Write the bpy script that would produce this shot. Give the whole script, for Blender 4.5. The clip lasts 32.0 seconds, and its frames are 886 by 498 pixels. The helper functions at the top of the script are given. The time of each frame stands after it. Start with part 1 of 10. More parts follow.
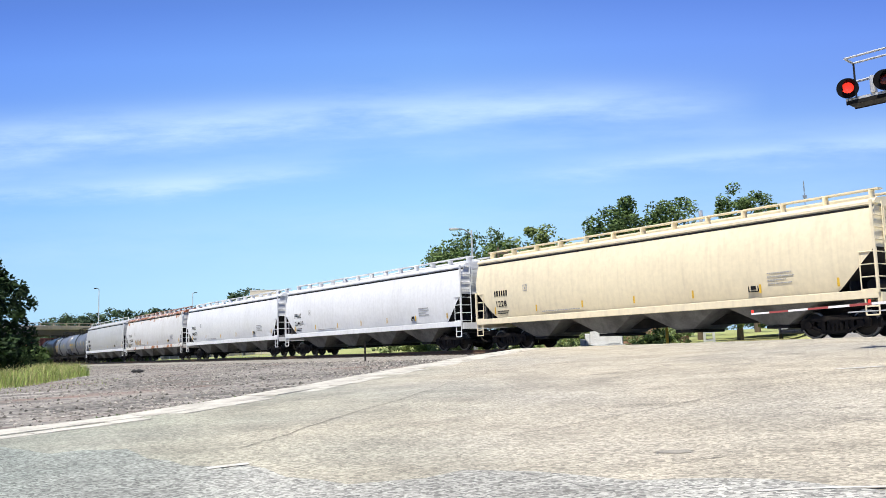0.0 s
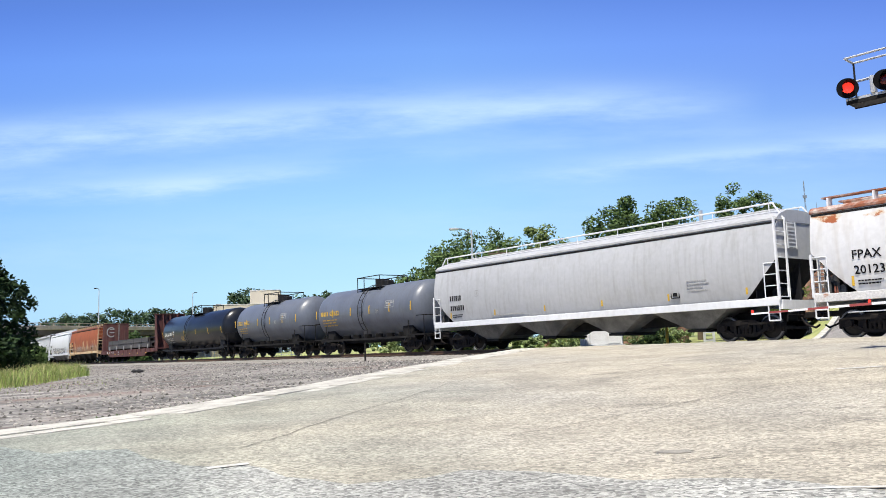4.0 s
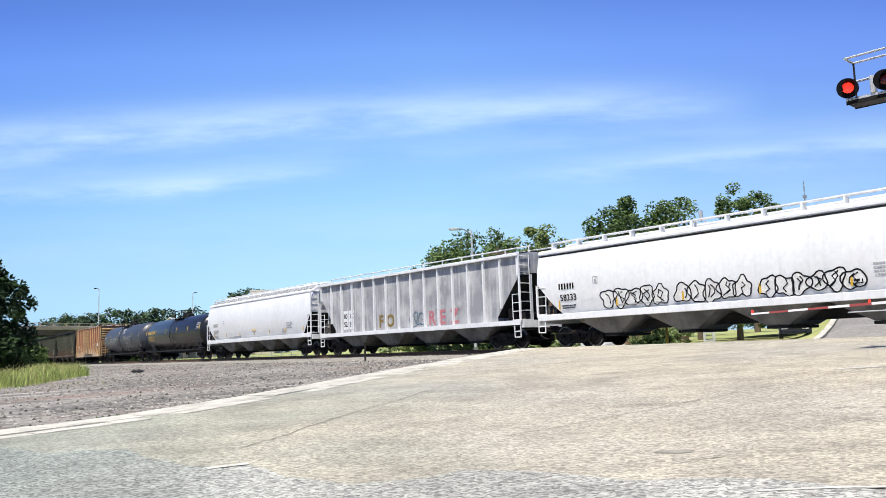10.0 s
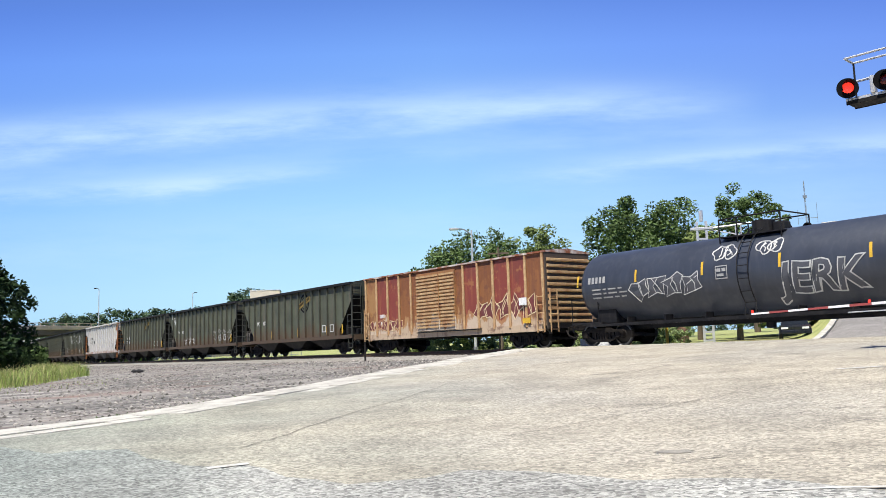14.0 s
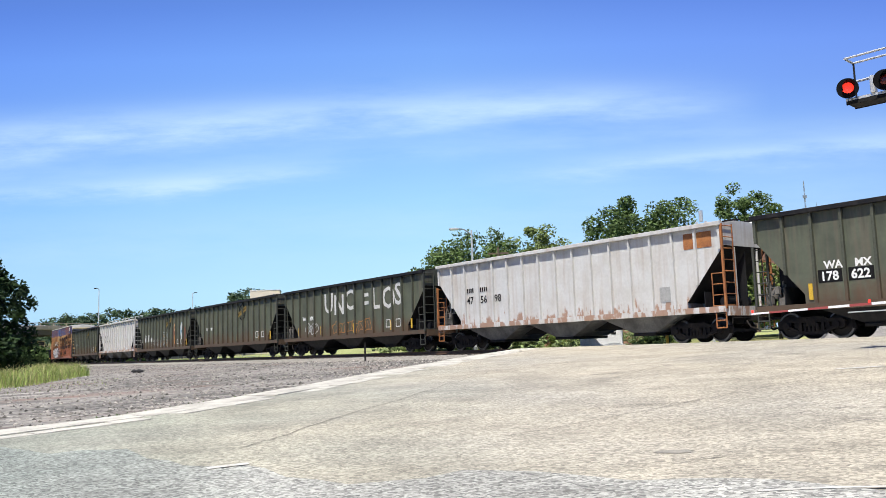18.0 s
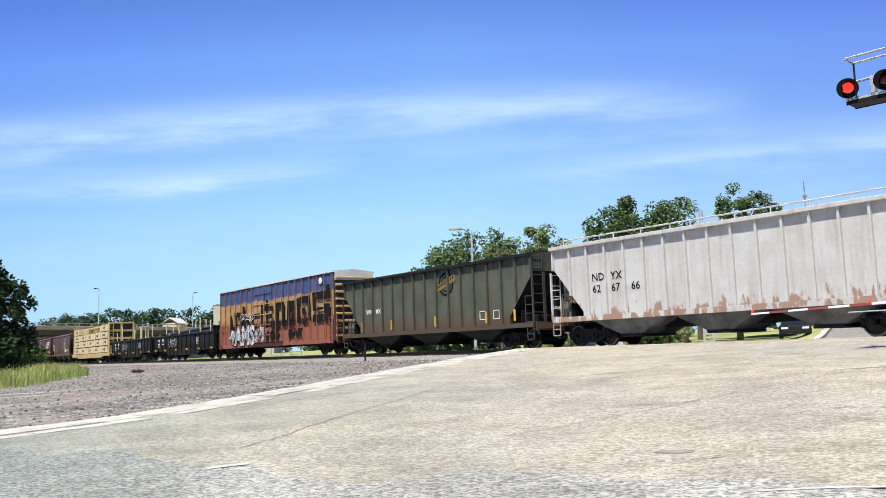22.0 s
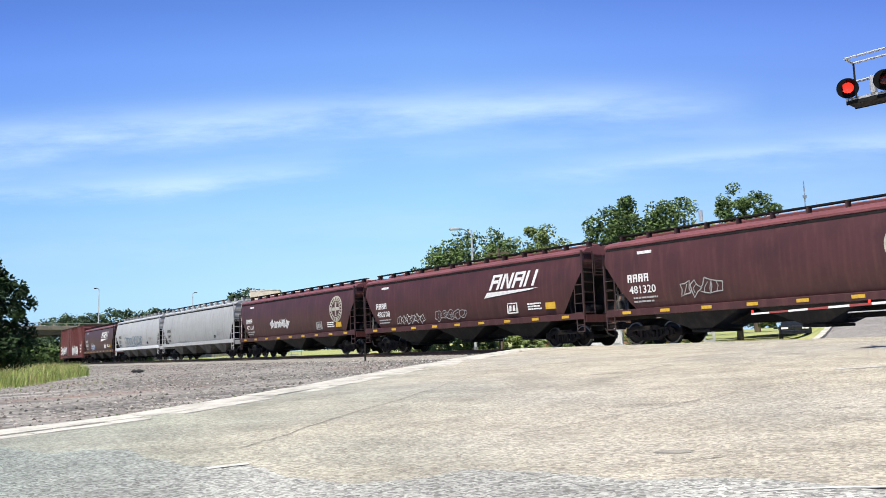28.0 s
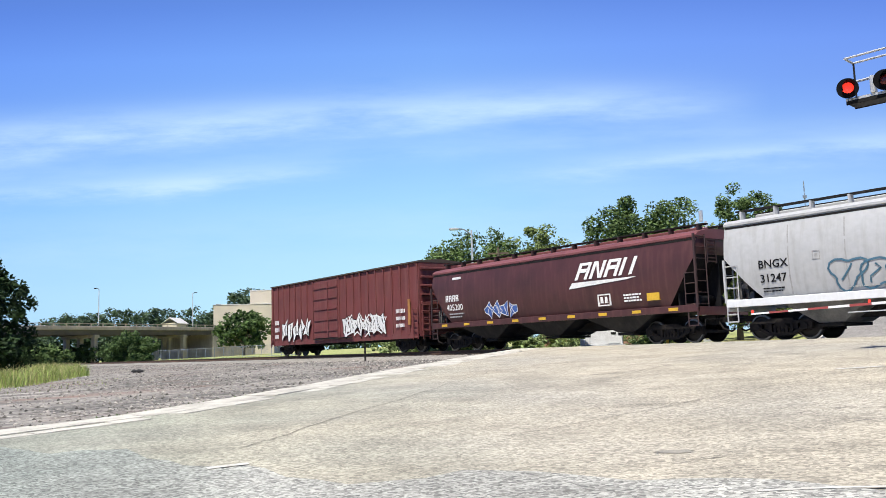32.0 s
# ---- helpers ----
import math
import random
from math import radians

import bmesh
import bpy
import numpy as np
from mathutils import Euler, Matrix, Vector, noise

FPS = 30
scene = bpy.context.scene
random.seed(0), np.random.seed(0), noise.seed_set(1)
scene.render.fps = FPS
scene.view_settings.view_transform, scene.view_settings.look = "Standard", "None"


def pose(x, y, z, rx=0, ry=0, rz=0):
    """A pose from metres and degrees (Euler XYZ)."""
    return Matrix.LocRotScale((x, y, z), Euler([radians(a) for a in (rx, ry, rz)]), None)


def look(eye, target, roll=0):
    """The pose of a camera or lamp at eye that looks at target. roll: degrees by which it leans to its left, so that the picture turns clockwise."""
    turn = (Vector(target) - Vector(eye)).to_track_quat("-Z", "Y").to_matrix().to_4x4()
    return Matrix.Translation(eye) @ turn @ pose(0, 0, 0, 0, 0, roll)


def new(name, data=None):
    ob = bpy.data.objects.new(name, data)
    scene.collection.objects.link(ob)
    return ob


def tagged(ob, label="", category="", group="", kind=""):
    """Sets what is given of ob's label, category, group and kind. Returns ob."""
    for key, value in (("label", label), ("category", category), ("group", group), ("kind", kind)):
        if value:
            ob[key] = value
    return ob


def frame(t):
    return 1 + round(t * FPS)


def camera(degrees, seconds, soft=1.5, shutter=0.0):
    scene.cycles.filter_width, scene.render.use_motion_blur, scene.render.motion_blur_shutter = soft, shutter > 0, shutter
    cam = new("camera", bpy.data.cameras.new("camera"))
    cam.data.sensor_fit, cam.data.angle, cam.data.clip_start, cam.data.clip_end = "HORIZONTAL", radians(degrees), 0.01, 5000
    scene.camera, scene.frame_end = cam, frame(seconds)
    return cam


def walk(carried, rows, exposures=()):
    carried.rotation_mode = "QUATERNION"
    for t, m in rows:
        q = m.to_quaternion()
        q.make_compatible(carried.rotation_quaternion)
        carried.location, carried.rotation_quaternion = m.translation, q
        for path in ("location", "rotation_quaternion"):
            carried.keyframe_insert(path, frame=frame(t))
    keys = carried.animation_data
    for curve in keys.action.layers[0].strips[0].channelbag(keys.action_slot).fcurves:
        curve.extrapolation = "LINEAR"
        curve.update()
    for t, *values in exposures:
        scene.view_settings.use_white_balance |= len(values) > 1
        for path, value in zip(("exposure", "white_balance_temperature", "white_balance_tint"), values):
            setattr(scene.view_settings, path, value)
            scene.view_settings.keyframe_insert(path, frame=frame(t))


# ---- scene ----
cam = camera(55.2, 32.0, soft=0.55)
EYE = (0.0, 0.0, 0.017)
VIEW = look(EYE, (0.0, math.cos(0.11938), 0.017 + math.sin(0.11938)), -1.933)
walk(cam, [(0.0, VIEW), (32.0, VIEW)])

# ---- light ----
SUN_AZ, SUN_EL = (-0.42, -0.91), radians(62)
world = bpy.data.worlds.new("sky")
scene.world = world
world.use_nodes = True
wn = world.node_tree.nodes
sky = wn.new("ShaderNodeTexSky")
sky.sky_type = "NISHITA"
sky.sun_disc = False
sky.sun_elevation = SUN_EL
sky.sun_rotation = math.atan2(SUN_AZ[0], SUN_AZ[1])
sky.air_density, sky.dust_density, sky.ozone_density = 1.0, 0.0, 3.0
wn["Background"].inputs["Strength"].default_value = 0.052
deep = wn.new("ShaderNodeMixRGB")
deep.blend_type = "MULTIPLY"
deep.inputs[0].default_value = 1.0
deep.inputs[2].default_value = (0.80, 0.98, 1.50, 1)
world.node_tree.links.new(sky.outputs[0], deep.inputs[1])
world.node_tree.links.new(deep.outputs[0], wn["Background"].inputs["Color"])
sun = new("sun", bpy.data.lights.new("sun", "SUN"))
sun.data.energy, sun.data.angle, sun.data.color = 5.0, radians(0.5), (1.0, 0.95, 0.86)
sun.matrix_world = look((SUN_AZ[0] * 50 * math.cos(SUN_EL), SUN_AZ[1] * 50 * math.cos(SUN_EL), 50 * math.sin(SUN_EL)), (0, 0, 0))
scene.view_settings.exposure = 0.56


# ---- materials ----
def material(name, base, rough=0.6, metal=0.0, dark=None, amount=0.5, scale=3.0, stretch=(1, 1, 1), fine=40.0, bump=0.1,
             streak=None, streak_amount=0.0, emit=0.0, islands=0.0, spec=0.5, grain=None):
    """Paint or stone with blotches of a second colour, fine grain, relief, and streaks that run down."""
    m = bpy.data.materials.new(name)
    m.use_nodes = True
    n, l = m.node_tree.nodes, m.node_tree.links
    grain = (0.05 if fine < 11 else 0.18) if grain is None else grain
    b = n["Principled BSDF"]
    b.inputs["Roughness"].default_value, b.inputs["Metallic"].default_value = rough, metal
    b.inputs["Specular IOR Level"].default_value = spec
    tc = n.new("ShaderNodeTexCoord")
    mp = n.new("ShaderNodeMapping")
    mp.inputs["Scale"].default_value = stretch
    l.new(tc.outputs["Object"], mp.inputs["Vector"])
    big = n.new("ShaderNodeTexNoise")
    big.inputs["Scale"].default_value, big.inputs["Detail"].default_value = scale, 6
    l.new(mp.outputs[0], big.inputs["Vector"])
    ramp = n.new("ShaderNodeValToRGB")
    ramp.color_ramp.elements[0].position, ramp.color_ramp.elements[1].position = 0.42, 0.68
    ramp.color_ramp.elements[0].color, ramp.color_ramp.elements[1].color = (0, 0, 0, 1), (amount, amount, amount, 1)
    l.new(big.outputs["Fac"], ramp.inputs[0])
    mix = n.new("ShaderNodeMixRGB")
    dark = dark or tuple(c * 0.6 for c in base)
    mix.inputs[1].default_value, mix.inputs[2].default_value = (*base, 1), (*dark, 1)
    l.new(ramp.outputs[0], mix.inputs[0])
    col = mix.outputs[0]
    if streak:
        m2 = n.new("ShaderNodeMapping")
        m2.inputs["Scale"].default_value = (5.0, 5.0, 0.35)
        l.new(tc.outputs["Object"], m2.inputs["Vector"])
        sn = n.new("ShaderNodeTexNoise")
        sn.inputs["Scale"].default_value, sn.inputs["Detail"].default_value = 1.0, 5
        l.new(m2.outputs[0], sn.inputs["Vector"])
        r2 = n.new("ShaderNodeValToRGB")
        r2.color_ramp.elements[0].position, r2.color_ramp.elements[1].position = 0.48, 0.72
        r2.color_ramp.elements[0].color = (0, 0, 0, 1)
        r2.color_ramp.elements[1].color = (streak_amount, streak_amount, streak_amount, 1)
        l.new(sn.outputs["Fac"], r2.inputs[0])
        mx = n.new("ShaderNodeMixRGB")
        mx.inputs[2].default_value = (*streak, 1)
        l.new(r2.outputs[0], mx.inputs[0])
        l.new(col, mx.inputs[1])
        col = mx.outputs[0]
    gr = n.new("ShaderNodeTexNoise")
    gr.inputs["Scale"].default_value, gr.inputs["Detail"].default_value = fine, 4
    l.new(tc.outputs["Object"], gr.inputs["Vector"])
    hs = n.new("ShaderNodeHueSaturation")
    mr = n.new("ShaderNodeMapRange")
    mr.inputs[1].default_value, mr.inputs[2].default_value, mr.inputs[3].default_value, mr.inputs[4].default_value = 0.3, 0.7, 1 - grain, 1 + grain
    l.new(gr.outputs["Fac"], mr.inputs[0])
    val = mr.outputs[0]
    if islands:
        geo = n.new("ShaderNodeNewGeometry")
        mi = n.new("ShaderNodeMapRange")
        mi.inputs[3].default_value, mi.inputs[4].default_value = 1 - islands, 1 + islands
        l.new(geo.outputs["Random Per Island"], mi.inputs[0])
        mu = n.new("ShaderNodeMath")
        mu.operation = "MULTIPLY"
        l.new(val, mu.inputs[0])
        l.new(mi.outputs[0], mu.inputs[1])
        val = mu.outputs[0]
    l.new(val, hs.inputs["Value"])
    l.new(col, hs.inputs["Color"])
    l.new(hs.outputs[0], b.inputs["Base Color"])
    if bump:
        bp = n.new("ShaderNodeBump")
        bp.inputs["Strength"].default_value, bp.inputs["Distance"].default_value = bump, 0.02
        l.new(gr.outputs["Fac"], bp.inputs["Height"])
        l.new(bp.outputs[0], b.inputs["Normal"])
    if emit:
        l.new(hs.outputs[0], b.inputs["Emission Color"])
        b.inputs["Emission Strength"].default_value = emit
    return m


WHITE_CAR = material("white_car_paint", (0.68, 0.69, 0.70), 0.4, dark=(0.56, 0.565, 0.57), amount=0.5, scale=0.45, streak=(0.46, 0.45, 0.43), streak_amount=0.25, fine=6, bump=0.02)
BEIGE_CAR = material("beige_car_paint", (0.70, 0.62, 0.44), 0.4, dark=(0.60, 0.52, 0.37), amount=0.4, scale=0.35, streak=(0.45, 0.38, 0.28), streak_amount=0.3, fine=6, bump=0.02)
PALE_CAR = material("pale_grey_car_paint", (0.42, 0.425, 0.43), 0.45, dark=(0.33, 0.33, 0.32), amount=0.4, scale=0.4, streak=(0.28, 0.27, 0.25), streak_amount=0.45, fine=6, bump=0.02)
GREYGREEN_CAR = material("grey_green_car_paint", (0.38, 0.39, 0.39), 0.5, dark=(0.32, 0.325, 0.315), amount=0.5, scale=0.7, streak=(0.22, 0.22, 0.2), streak_amount=0.45, fine=6, bump=0.02)
RUST = material("flaking_rust", (0.31, 0.12, 0.035), 0.8, dark=(0.15, 0.05, 0.025), amount=0.8, scale=3, fine=30, bump=0.15)
ORANGE_CAR = material("orange_brown_faded_paint", (0.20, 0.055, 0.025), 0.7, dark=(0.14, 0.04, 0.02), amount=0.7, scale=0.9, streak=(0.30, 0.12, 0.05), streak_amount=0.4, fine=10, bump=0.06)
GREEN_CAR = material("dark_olive_car_paint", (0.083, 0.093, 0.063), 0.6, dark=(0.046, 0.052, 0.036), amount=0.7, scale=0.8, streak=(0.125, 0.095, 0.07), streak_amount=0.55, fine=8, bump=0.05)
BROWN_CAR = material("oxide_brown_car_paint", (0.068, 0.023, 0.023), 0.45, dark=(0.038, 0.015, 0.014), amount=0.7, scale=0.6, streak=(0.13, 0.055, 0.045), streak_amount=0.4, fine=8, bump=0.03)
RED_BOX = material("faded_oxide_red_paint", (0.145, 0.034, 0.032), 0.65, dark=(0.095, 0.026, 0.024), amount=0.6, scale=0.9, streak=(0.19, 0.085, 0.075), streak_amount=0.45, fine=10, bump=0.05)
GREY_TANK = material("grey_tank_paint", (0.125, 0.14, 0.168), 0.4, dark=(0.078, 0.085, 0.105), amount=0.6, scale=0.7, streak=(0.10, 0.10, 0.10), streak_amount=0.5, fine=8, bump=0.03)
DARK_TANK = material("slate_tank_paint", (0.036, 0.043, 0.060), 0.42, dark=(0.022, 0.026, 0.036), amount=0.6, scale=0.7, streak=(0.075, 0.08, 0.09), streak_amount=0.35, fine=8, bump=0.03)
BLACK_TANK = material("black_tank_paint", (0.009, 0.011, 0.016), 0.28, dark=(0.016, 0.017, 0.02), amount=0.6, scale=0.8, streak=(0.03, 0.03, 0.03), streak_amount=0.35, fine=8, bump=0.03, spec=0.35)
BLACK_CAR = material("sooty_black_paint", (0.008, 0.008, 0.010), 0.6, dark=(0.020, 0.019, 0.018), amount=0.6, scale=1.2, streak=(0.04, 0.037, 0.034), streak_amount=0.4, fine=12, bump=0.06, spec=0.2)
FLAT_RED = material("dark_red_flatcar_paint", (0.095, 0.028, 0.025), 0.7, dark=(0.045, 0.02, 0.017), amount=0.85, scale=2.2, streak=(0.17, 0.085, 0.06), streak_amount=0.55, fine=10, bump=0.06)
TRUCK = material("grimy_truck_steel", (0.011, 0.010, 0.010), 0.7, dark=(0.030, 0.024, 0.019), amount=0.7, scale=3, fine=25, bump=0.1, spec=0.12)
WHEEL = material("wheel_steel", (0.018, 0.016, 0.015), 0.5, metal=0.6, scale=4, fine=30, bump=0.05)
TREAD = material("worn_wheel_tread", (0.16, 0.155, 0.15), 0.3, metal=0.9, scale=4, fine=30, bump=0.02)
# grime of the underframes; also the painted shade on hopper slope sheets
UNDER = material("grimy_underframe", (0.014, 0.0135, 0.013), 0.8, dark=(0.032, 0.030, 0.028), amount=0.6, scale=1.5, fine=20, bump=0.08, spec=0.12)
HOPPER_GREY = material("dusty_hopper_steel", (0.13, 0.128, 0.12), 0.8, dark=(0.035, 0.034, 0.032), amount=0.8, scale=1.2, streak=(0.05, 0.05, 0.05), streak_amount=0.5, fine=20, bump=0.06)
YELLOW = material("yellow_reflector", (0.58, 0.36, 0.03), 0.5, scale=5, amount=0.3, bump=0)
LETTER_W = material("white_lettering", (0.72, 0.72, 0.70), 0.6, scale=6, amount=0.35, bump=0)
LETTER_K = material("black_lettering", (0.009, 0.009, 0.010), 0.8, scale=6, amount=0.35, bump=0, spec=0.15)
FADED_Y = material("faded_yellow_emblem_paint", (0.21, 0.145, 0.035), 0.7, scale=5, amount=0.7, bump=0)
STRAP_Y = material("mustard_strap", (0.42, 0.27, 0.04), 0.7, scale=5, amount=0.4, bump=0)
LETTER_Y = material("yellow_lettering", (0.58, 0.36, 0.05), 0.6, scale=6, amount=0.35, bump=0)
LETTER_G = material("grey_lettering", (0.32, 0.32, 0.31), 0.6, scale=6, amount=0.4, bump=0)
TAG_BLUE = material("blue_spray_paint", (0.06, 0.14, 0.42), 0.6, scale=6, amount=0.4, bump=0)
TAG_TEAL = material("teal_spray_paint", (0.05, 0.13, 0.19), 0.6, scale=6, amount=0.4, bump=0)
TAG_PINK = material("faded_pink_spray_paint", (0.45, 0.16, 0.18), 0.6, scale=6, amount=0.5, bump=0)
TAG_RUST = material("red_brown_spray_paint", (0.16, 0.06, 0.035), 0.6, scale=3, amount=0.7, bump=0)
TAG_SKY = material("pale_blue_spray_paint", (0.30, 0.40, 0.45), 0.6, scale=3, amount=0.6, bump=0)
TAG_SILVER = material("silver_spray_paint", (0.52, 0.52, 0.50), 0.5, scale=6, amount=0.4, bump=0)
TAG_ORANGE = material("orange_spray_paint", (0.36, 0.17, 0.05), 0.6, scale=6, amount=0.4, bump=0)
ALU = material("aluminium_signal_paint", (0.50, 0.51, 0.52), 0.4, metal=0.3, scale=4, amount=0.3, bump=0.02)
BLACK = material("matt_black_paint", (0.005, 0.005, 0.006), 0.8, scale=5, bump=0.02, spec=0.08)
WORN_PAINT = material("worn_road_paint", (0.56, 0.55, 0.51), 0.8, dark=(0.40, 0.37, 0.31), amount=0.8, scale=5, fine=40, bump=0.05)
SIGN_WHITE = material("white_reflective_paint", (0.75, 0.75, 0.75), 0.5, scale=5, amount=0.2, bump=0)
SIGN_RED = material("red_reflective_paint", (0.30, 0.06, 0.055), 0.5, scale=5, amount=0.2, bump=0)
LIT_RED = material("lit_red_lens", (0.9, 0.035, 0.02), 0.3, scale=8, amount=0.1, bump=0, emit=1.0)
LIT_AMBER = material("lit_orange_lens", (1.0, 0.16, 0.03), 0.3, scale=8, amount=0.1, bump=0, emit=1.3)
LAMP_GREY = material("dull_galvanised_steel", (0.20, 0.205, 0.21), 0.5, metal=0.3, scale=4, amount=0.3, bump=0.02)
PIPE = material("black_coated_pipe", (0.010, 0.010, 0.012), 0.3, scale=3, amount=0.4, bump=0.02)
DULL_RED = material("unlit_red_lens", (0.10, 0.008, 0.008), 0.2, scale=8, bump=0)
RAIL = material("rail_steel", (0.12, 0.07, 0.045), 0.6, metal=0.4, scale=6, fine=30, bump=0.05)
RAIL_TOP = material("polished_rail_head", (0.5, 0.49, 0.48), 0.25, metal=0.95, scale=6, bump=0)
TIE = material("creosoted_wood", (0.06, 0.045, 0.035), 0.9, scale=4, stretch=(1, 8, 1), fine=30, bump=0.2)
CONCRETE = material("weathered_concrete", (0.50, 0.48, 0.44), 0.9, dark=(0.33, 0.31, 0.28), amount=0.7, scale=1.5, fine=60, bump=0.15)
PALE_CONCRETE = material("pale_kerb_concrete", (0.50, 0.48, 0.42), 0.9, dark=(0.32, 0.30, 0.26), amount=0.9, scale=2.1, fine=60, bump=0.15)
BRIDGE = material("bridge_concrete", (0.42, 0.36, 0.30), 0.9, dark=(0.25, 0.21, 0.17), amount=0.7, scale=0.3, streak=(0.2, 0.17, 0.14), streak_amount=0.5, fine=5, bump=0.1)
GIRDER = material("rust_brown_girder", (0.10, 0.085, 0.075), 0.8, scale=0.5, fine=5, bump=0.05)
BARK = material("grey_brown_bark", (0.11, 0.085, 0.06), 0.95, scale=6, stretch=(3, 3, 1), fine=30, bump=0.4)

DUSTY_PIPE = material("dusty_grey_brake_gear", (0.16, 0.15, 0.135), 0.7, dark=(0.05, 0.045, 0.04), amount=0.8, scale=4, fine=30, bump=0.05)
BROWN_LADDER = material("sooty_brown_ladder_paint", (0.045, 0.022, 0.021), 0.6, dark=(0.02, 0.014, 0.013), scale=3, fine=20, bump=0.04)
# lighter than the body paint: the sun's glint on the roof is in the colour
BROWN_ROOF = material("sun_faded_brown_roof_paint", (0.19, 0.066, 0.066), 0.42, dark=(0.12, 0.042, 0.04), amount=0.6, scale=0.8, fine=8, bump=0.03)


def leaves(name, a, b):
    m = material(name, a, 0.75, dark=b, amount=0.9, scale=0.5, fine=3, bump=0, islands=0.45, spec=0.25)
    return m


LEAF = leaves("green_foliage", (0.095, 0.145, 0.045), (0.06, 0.10, 0.03))
LEAF_LIGHT = leaves("yellow_green_foliage", (0.16, 0.20, 0.06), (0.10, 0.145, 0.04))
LEAF_PALE = leaves("sunlit_pale_scrub", (0.22, 0.28, 0.12), (0.13, 0.18, 0.07))
LEAF_MID = leaves("deep_green_foliage", (0.07, 0.115, 0.036), (0.042, 0.075, 0.024))
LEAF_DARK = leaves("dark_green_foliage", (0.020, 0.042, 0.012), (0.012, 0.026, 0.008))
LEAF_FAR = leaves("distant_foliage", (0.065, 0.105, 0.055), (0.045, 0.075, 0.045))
GRASS = leaves("tall_grass", (0.27, 0.33, 0.09), (0.17, 0.24, 0.06))
STRAW = leaves("seeding_grass_heads", (0.40, 0.36, 0.18), (0.28, 0.26, 0.10))
STUCCO = material("cream_stucco", (0.50, 0.45, 0.36), 0.9, dark=(0.40, 0.36, 0.29), scale=0.25, fine=8, bump=0.05)
ROOF_WHITE = material("white_metal_roof", (0.60, 0.59, 0.56), 0.5, scale=0.5, fine=5, bump=0.02)
LUMBER = material("cut_softwood", (0.66, 0.54, 0.33), 0.8, dark=(0.50, 0.38, 0.21), amount=0.6, scale=2.5, stretch=(0.3, 3, 6), fine=30, bump=0.08)
LUMBER_YELLOW = material("faded_yellow_car_paint", (0.50, 0.38, 0.15), 0.6, dark=(0.32, 0.22, 0.09), amount=0.6, scale=1.2, fine=15, bump=0.04)
STEEL_BEAM = material("dark_weathered_steel_beams", (0.062, 0.058, 0.058), 0.6, dark=(0.10, 0.085, 0.075), amount=0.7, scale=1.0, stretch=(0.3, 1, 2), fine=15, bump=0.05)
GLASS_DARK = material("dark_window_glass", (0.015, 0.018, 0.02), 0.12, scale=3, bump=0)
CAR_DARK = material("dark_blue_car_paint", (0.012, 0.014, 0.022), 0.25, scale=3, bump=0)
RUBBER = material("black_rubber", (0.02, 0.02, 0.02), 0.8, scale=6, bump=0.05)


# ---- helpers ----
def mesh_of(name, bm, mats):
    me = bpy.data.meshes.new(name)
    bm.normal_update()
    bm.to_mesh(me)
    bm.free()
    for m in (mats if isinstance(mats, (list, tuple)) else [mats]):
        me.materials.append(m)
    return me


def smooth(me):
    me.polygons.foreach_set("use_smooth", [True] * len(me.polygons))
    return me


def part(name, bm, mat, parent=None, label="", m=None):
    """One mesh object under a thing or a part; bm is a bmesh or a mesh that is shared."""
    me = mesh_of(name, bm, mat) if isinstance(bm, bmesh.types.BMesh) else bm
    ob = new(name, me)
    if parent is not None:
        ob.parent = parent
    if m is not None:
        ob.matrix_basis = m
    if label:
        tagged(ob, label)
    return ob


def thing(name, label, category, m=None, group="", kind=""):
    ob = tagged(new(name), label, category, group, kind)
    if m is not None:
        ob.matrix_basis = m
    return ob


def box(bm, x0, x1, y0, y1, z0, z1, bevel=0.0):
    r = bmesh.ops.create_cube(bm, size=1.0, matrix=Matrix.LocRotScale(((x0 + x1) / 2, (y0 + y1) / 2, (z0 + z1) / 2), None, (abs(x1 - x0), abs(y1 - y0), abs(z1 - z0))))
    if bevel:
        es = list({e for v in r["verts"] for e in v.link_edges})
        bmesh.ops.bevel(bm, geom=es, offset=bevel, segments=1, affect="EDGES")
    return bm


def boxm(*a, bevel=0.0):
    return box(bmesh.new(), *a, bevel=bevel)


def rod(bm, a, b, r, n=6, r2=None):
    """A round bar from a to b."""
    a, b = Vector(a), Vector(b)
    d = b - a
    q = d.to_track_quat("Z", "Y").to_matrix().to_4x4()
    bmesh.ops.create_cone(bm, cap_ends=True, segments=n, radius1=r, radius2=r if r2 is None else r2, depth=d.length,
                          matrix=Matrix.Translation((a + b) / 2) @ q)
    return bm


def loft(bm, rings, closed=True, cap=True):
    """Skin through rings of equally many points."""
    vs = [[bm.verts.new(p) for p in ring] for ring in rings]
    n = len(rings[0])
    for a, b in zip(vs, vs[1:]):
        for i in range(n if closed else n - 1):
            j = (i + 1) % n
            bm.faces.new((a[i], a[j], b[j], b[i]))
    if cap and closed:
        bm.faces.new(vs[0][::-1])
        bm.faces.new(vs[-1])
    return bm


def fixed(bm):
    bmesh.ops.recalc_face_normals(bm, faces=bm.faces)
    return bm


MESH = {}


def shared(key, build, mat, soft=False):
    """A mesh that alike parts share."""
    if key not in MESH:
        MESH[key] = mesh_of(key, build(), mat)
        if soft:
            smooth(MESH[key])
    return MESH[key]


# ---- the line of the track: s runs along it to the camera's right, w away from the camera ----
PHI, K1, K2, D0 = 0.91901, -0.00100, -1.2e-6, 46.8176
SPEED, GAIN = 19.87602, 0.01165


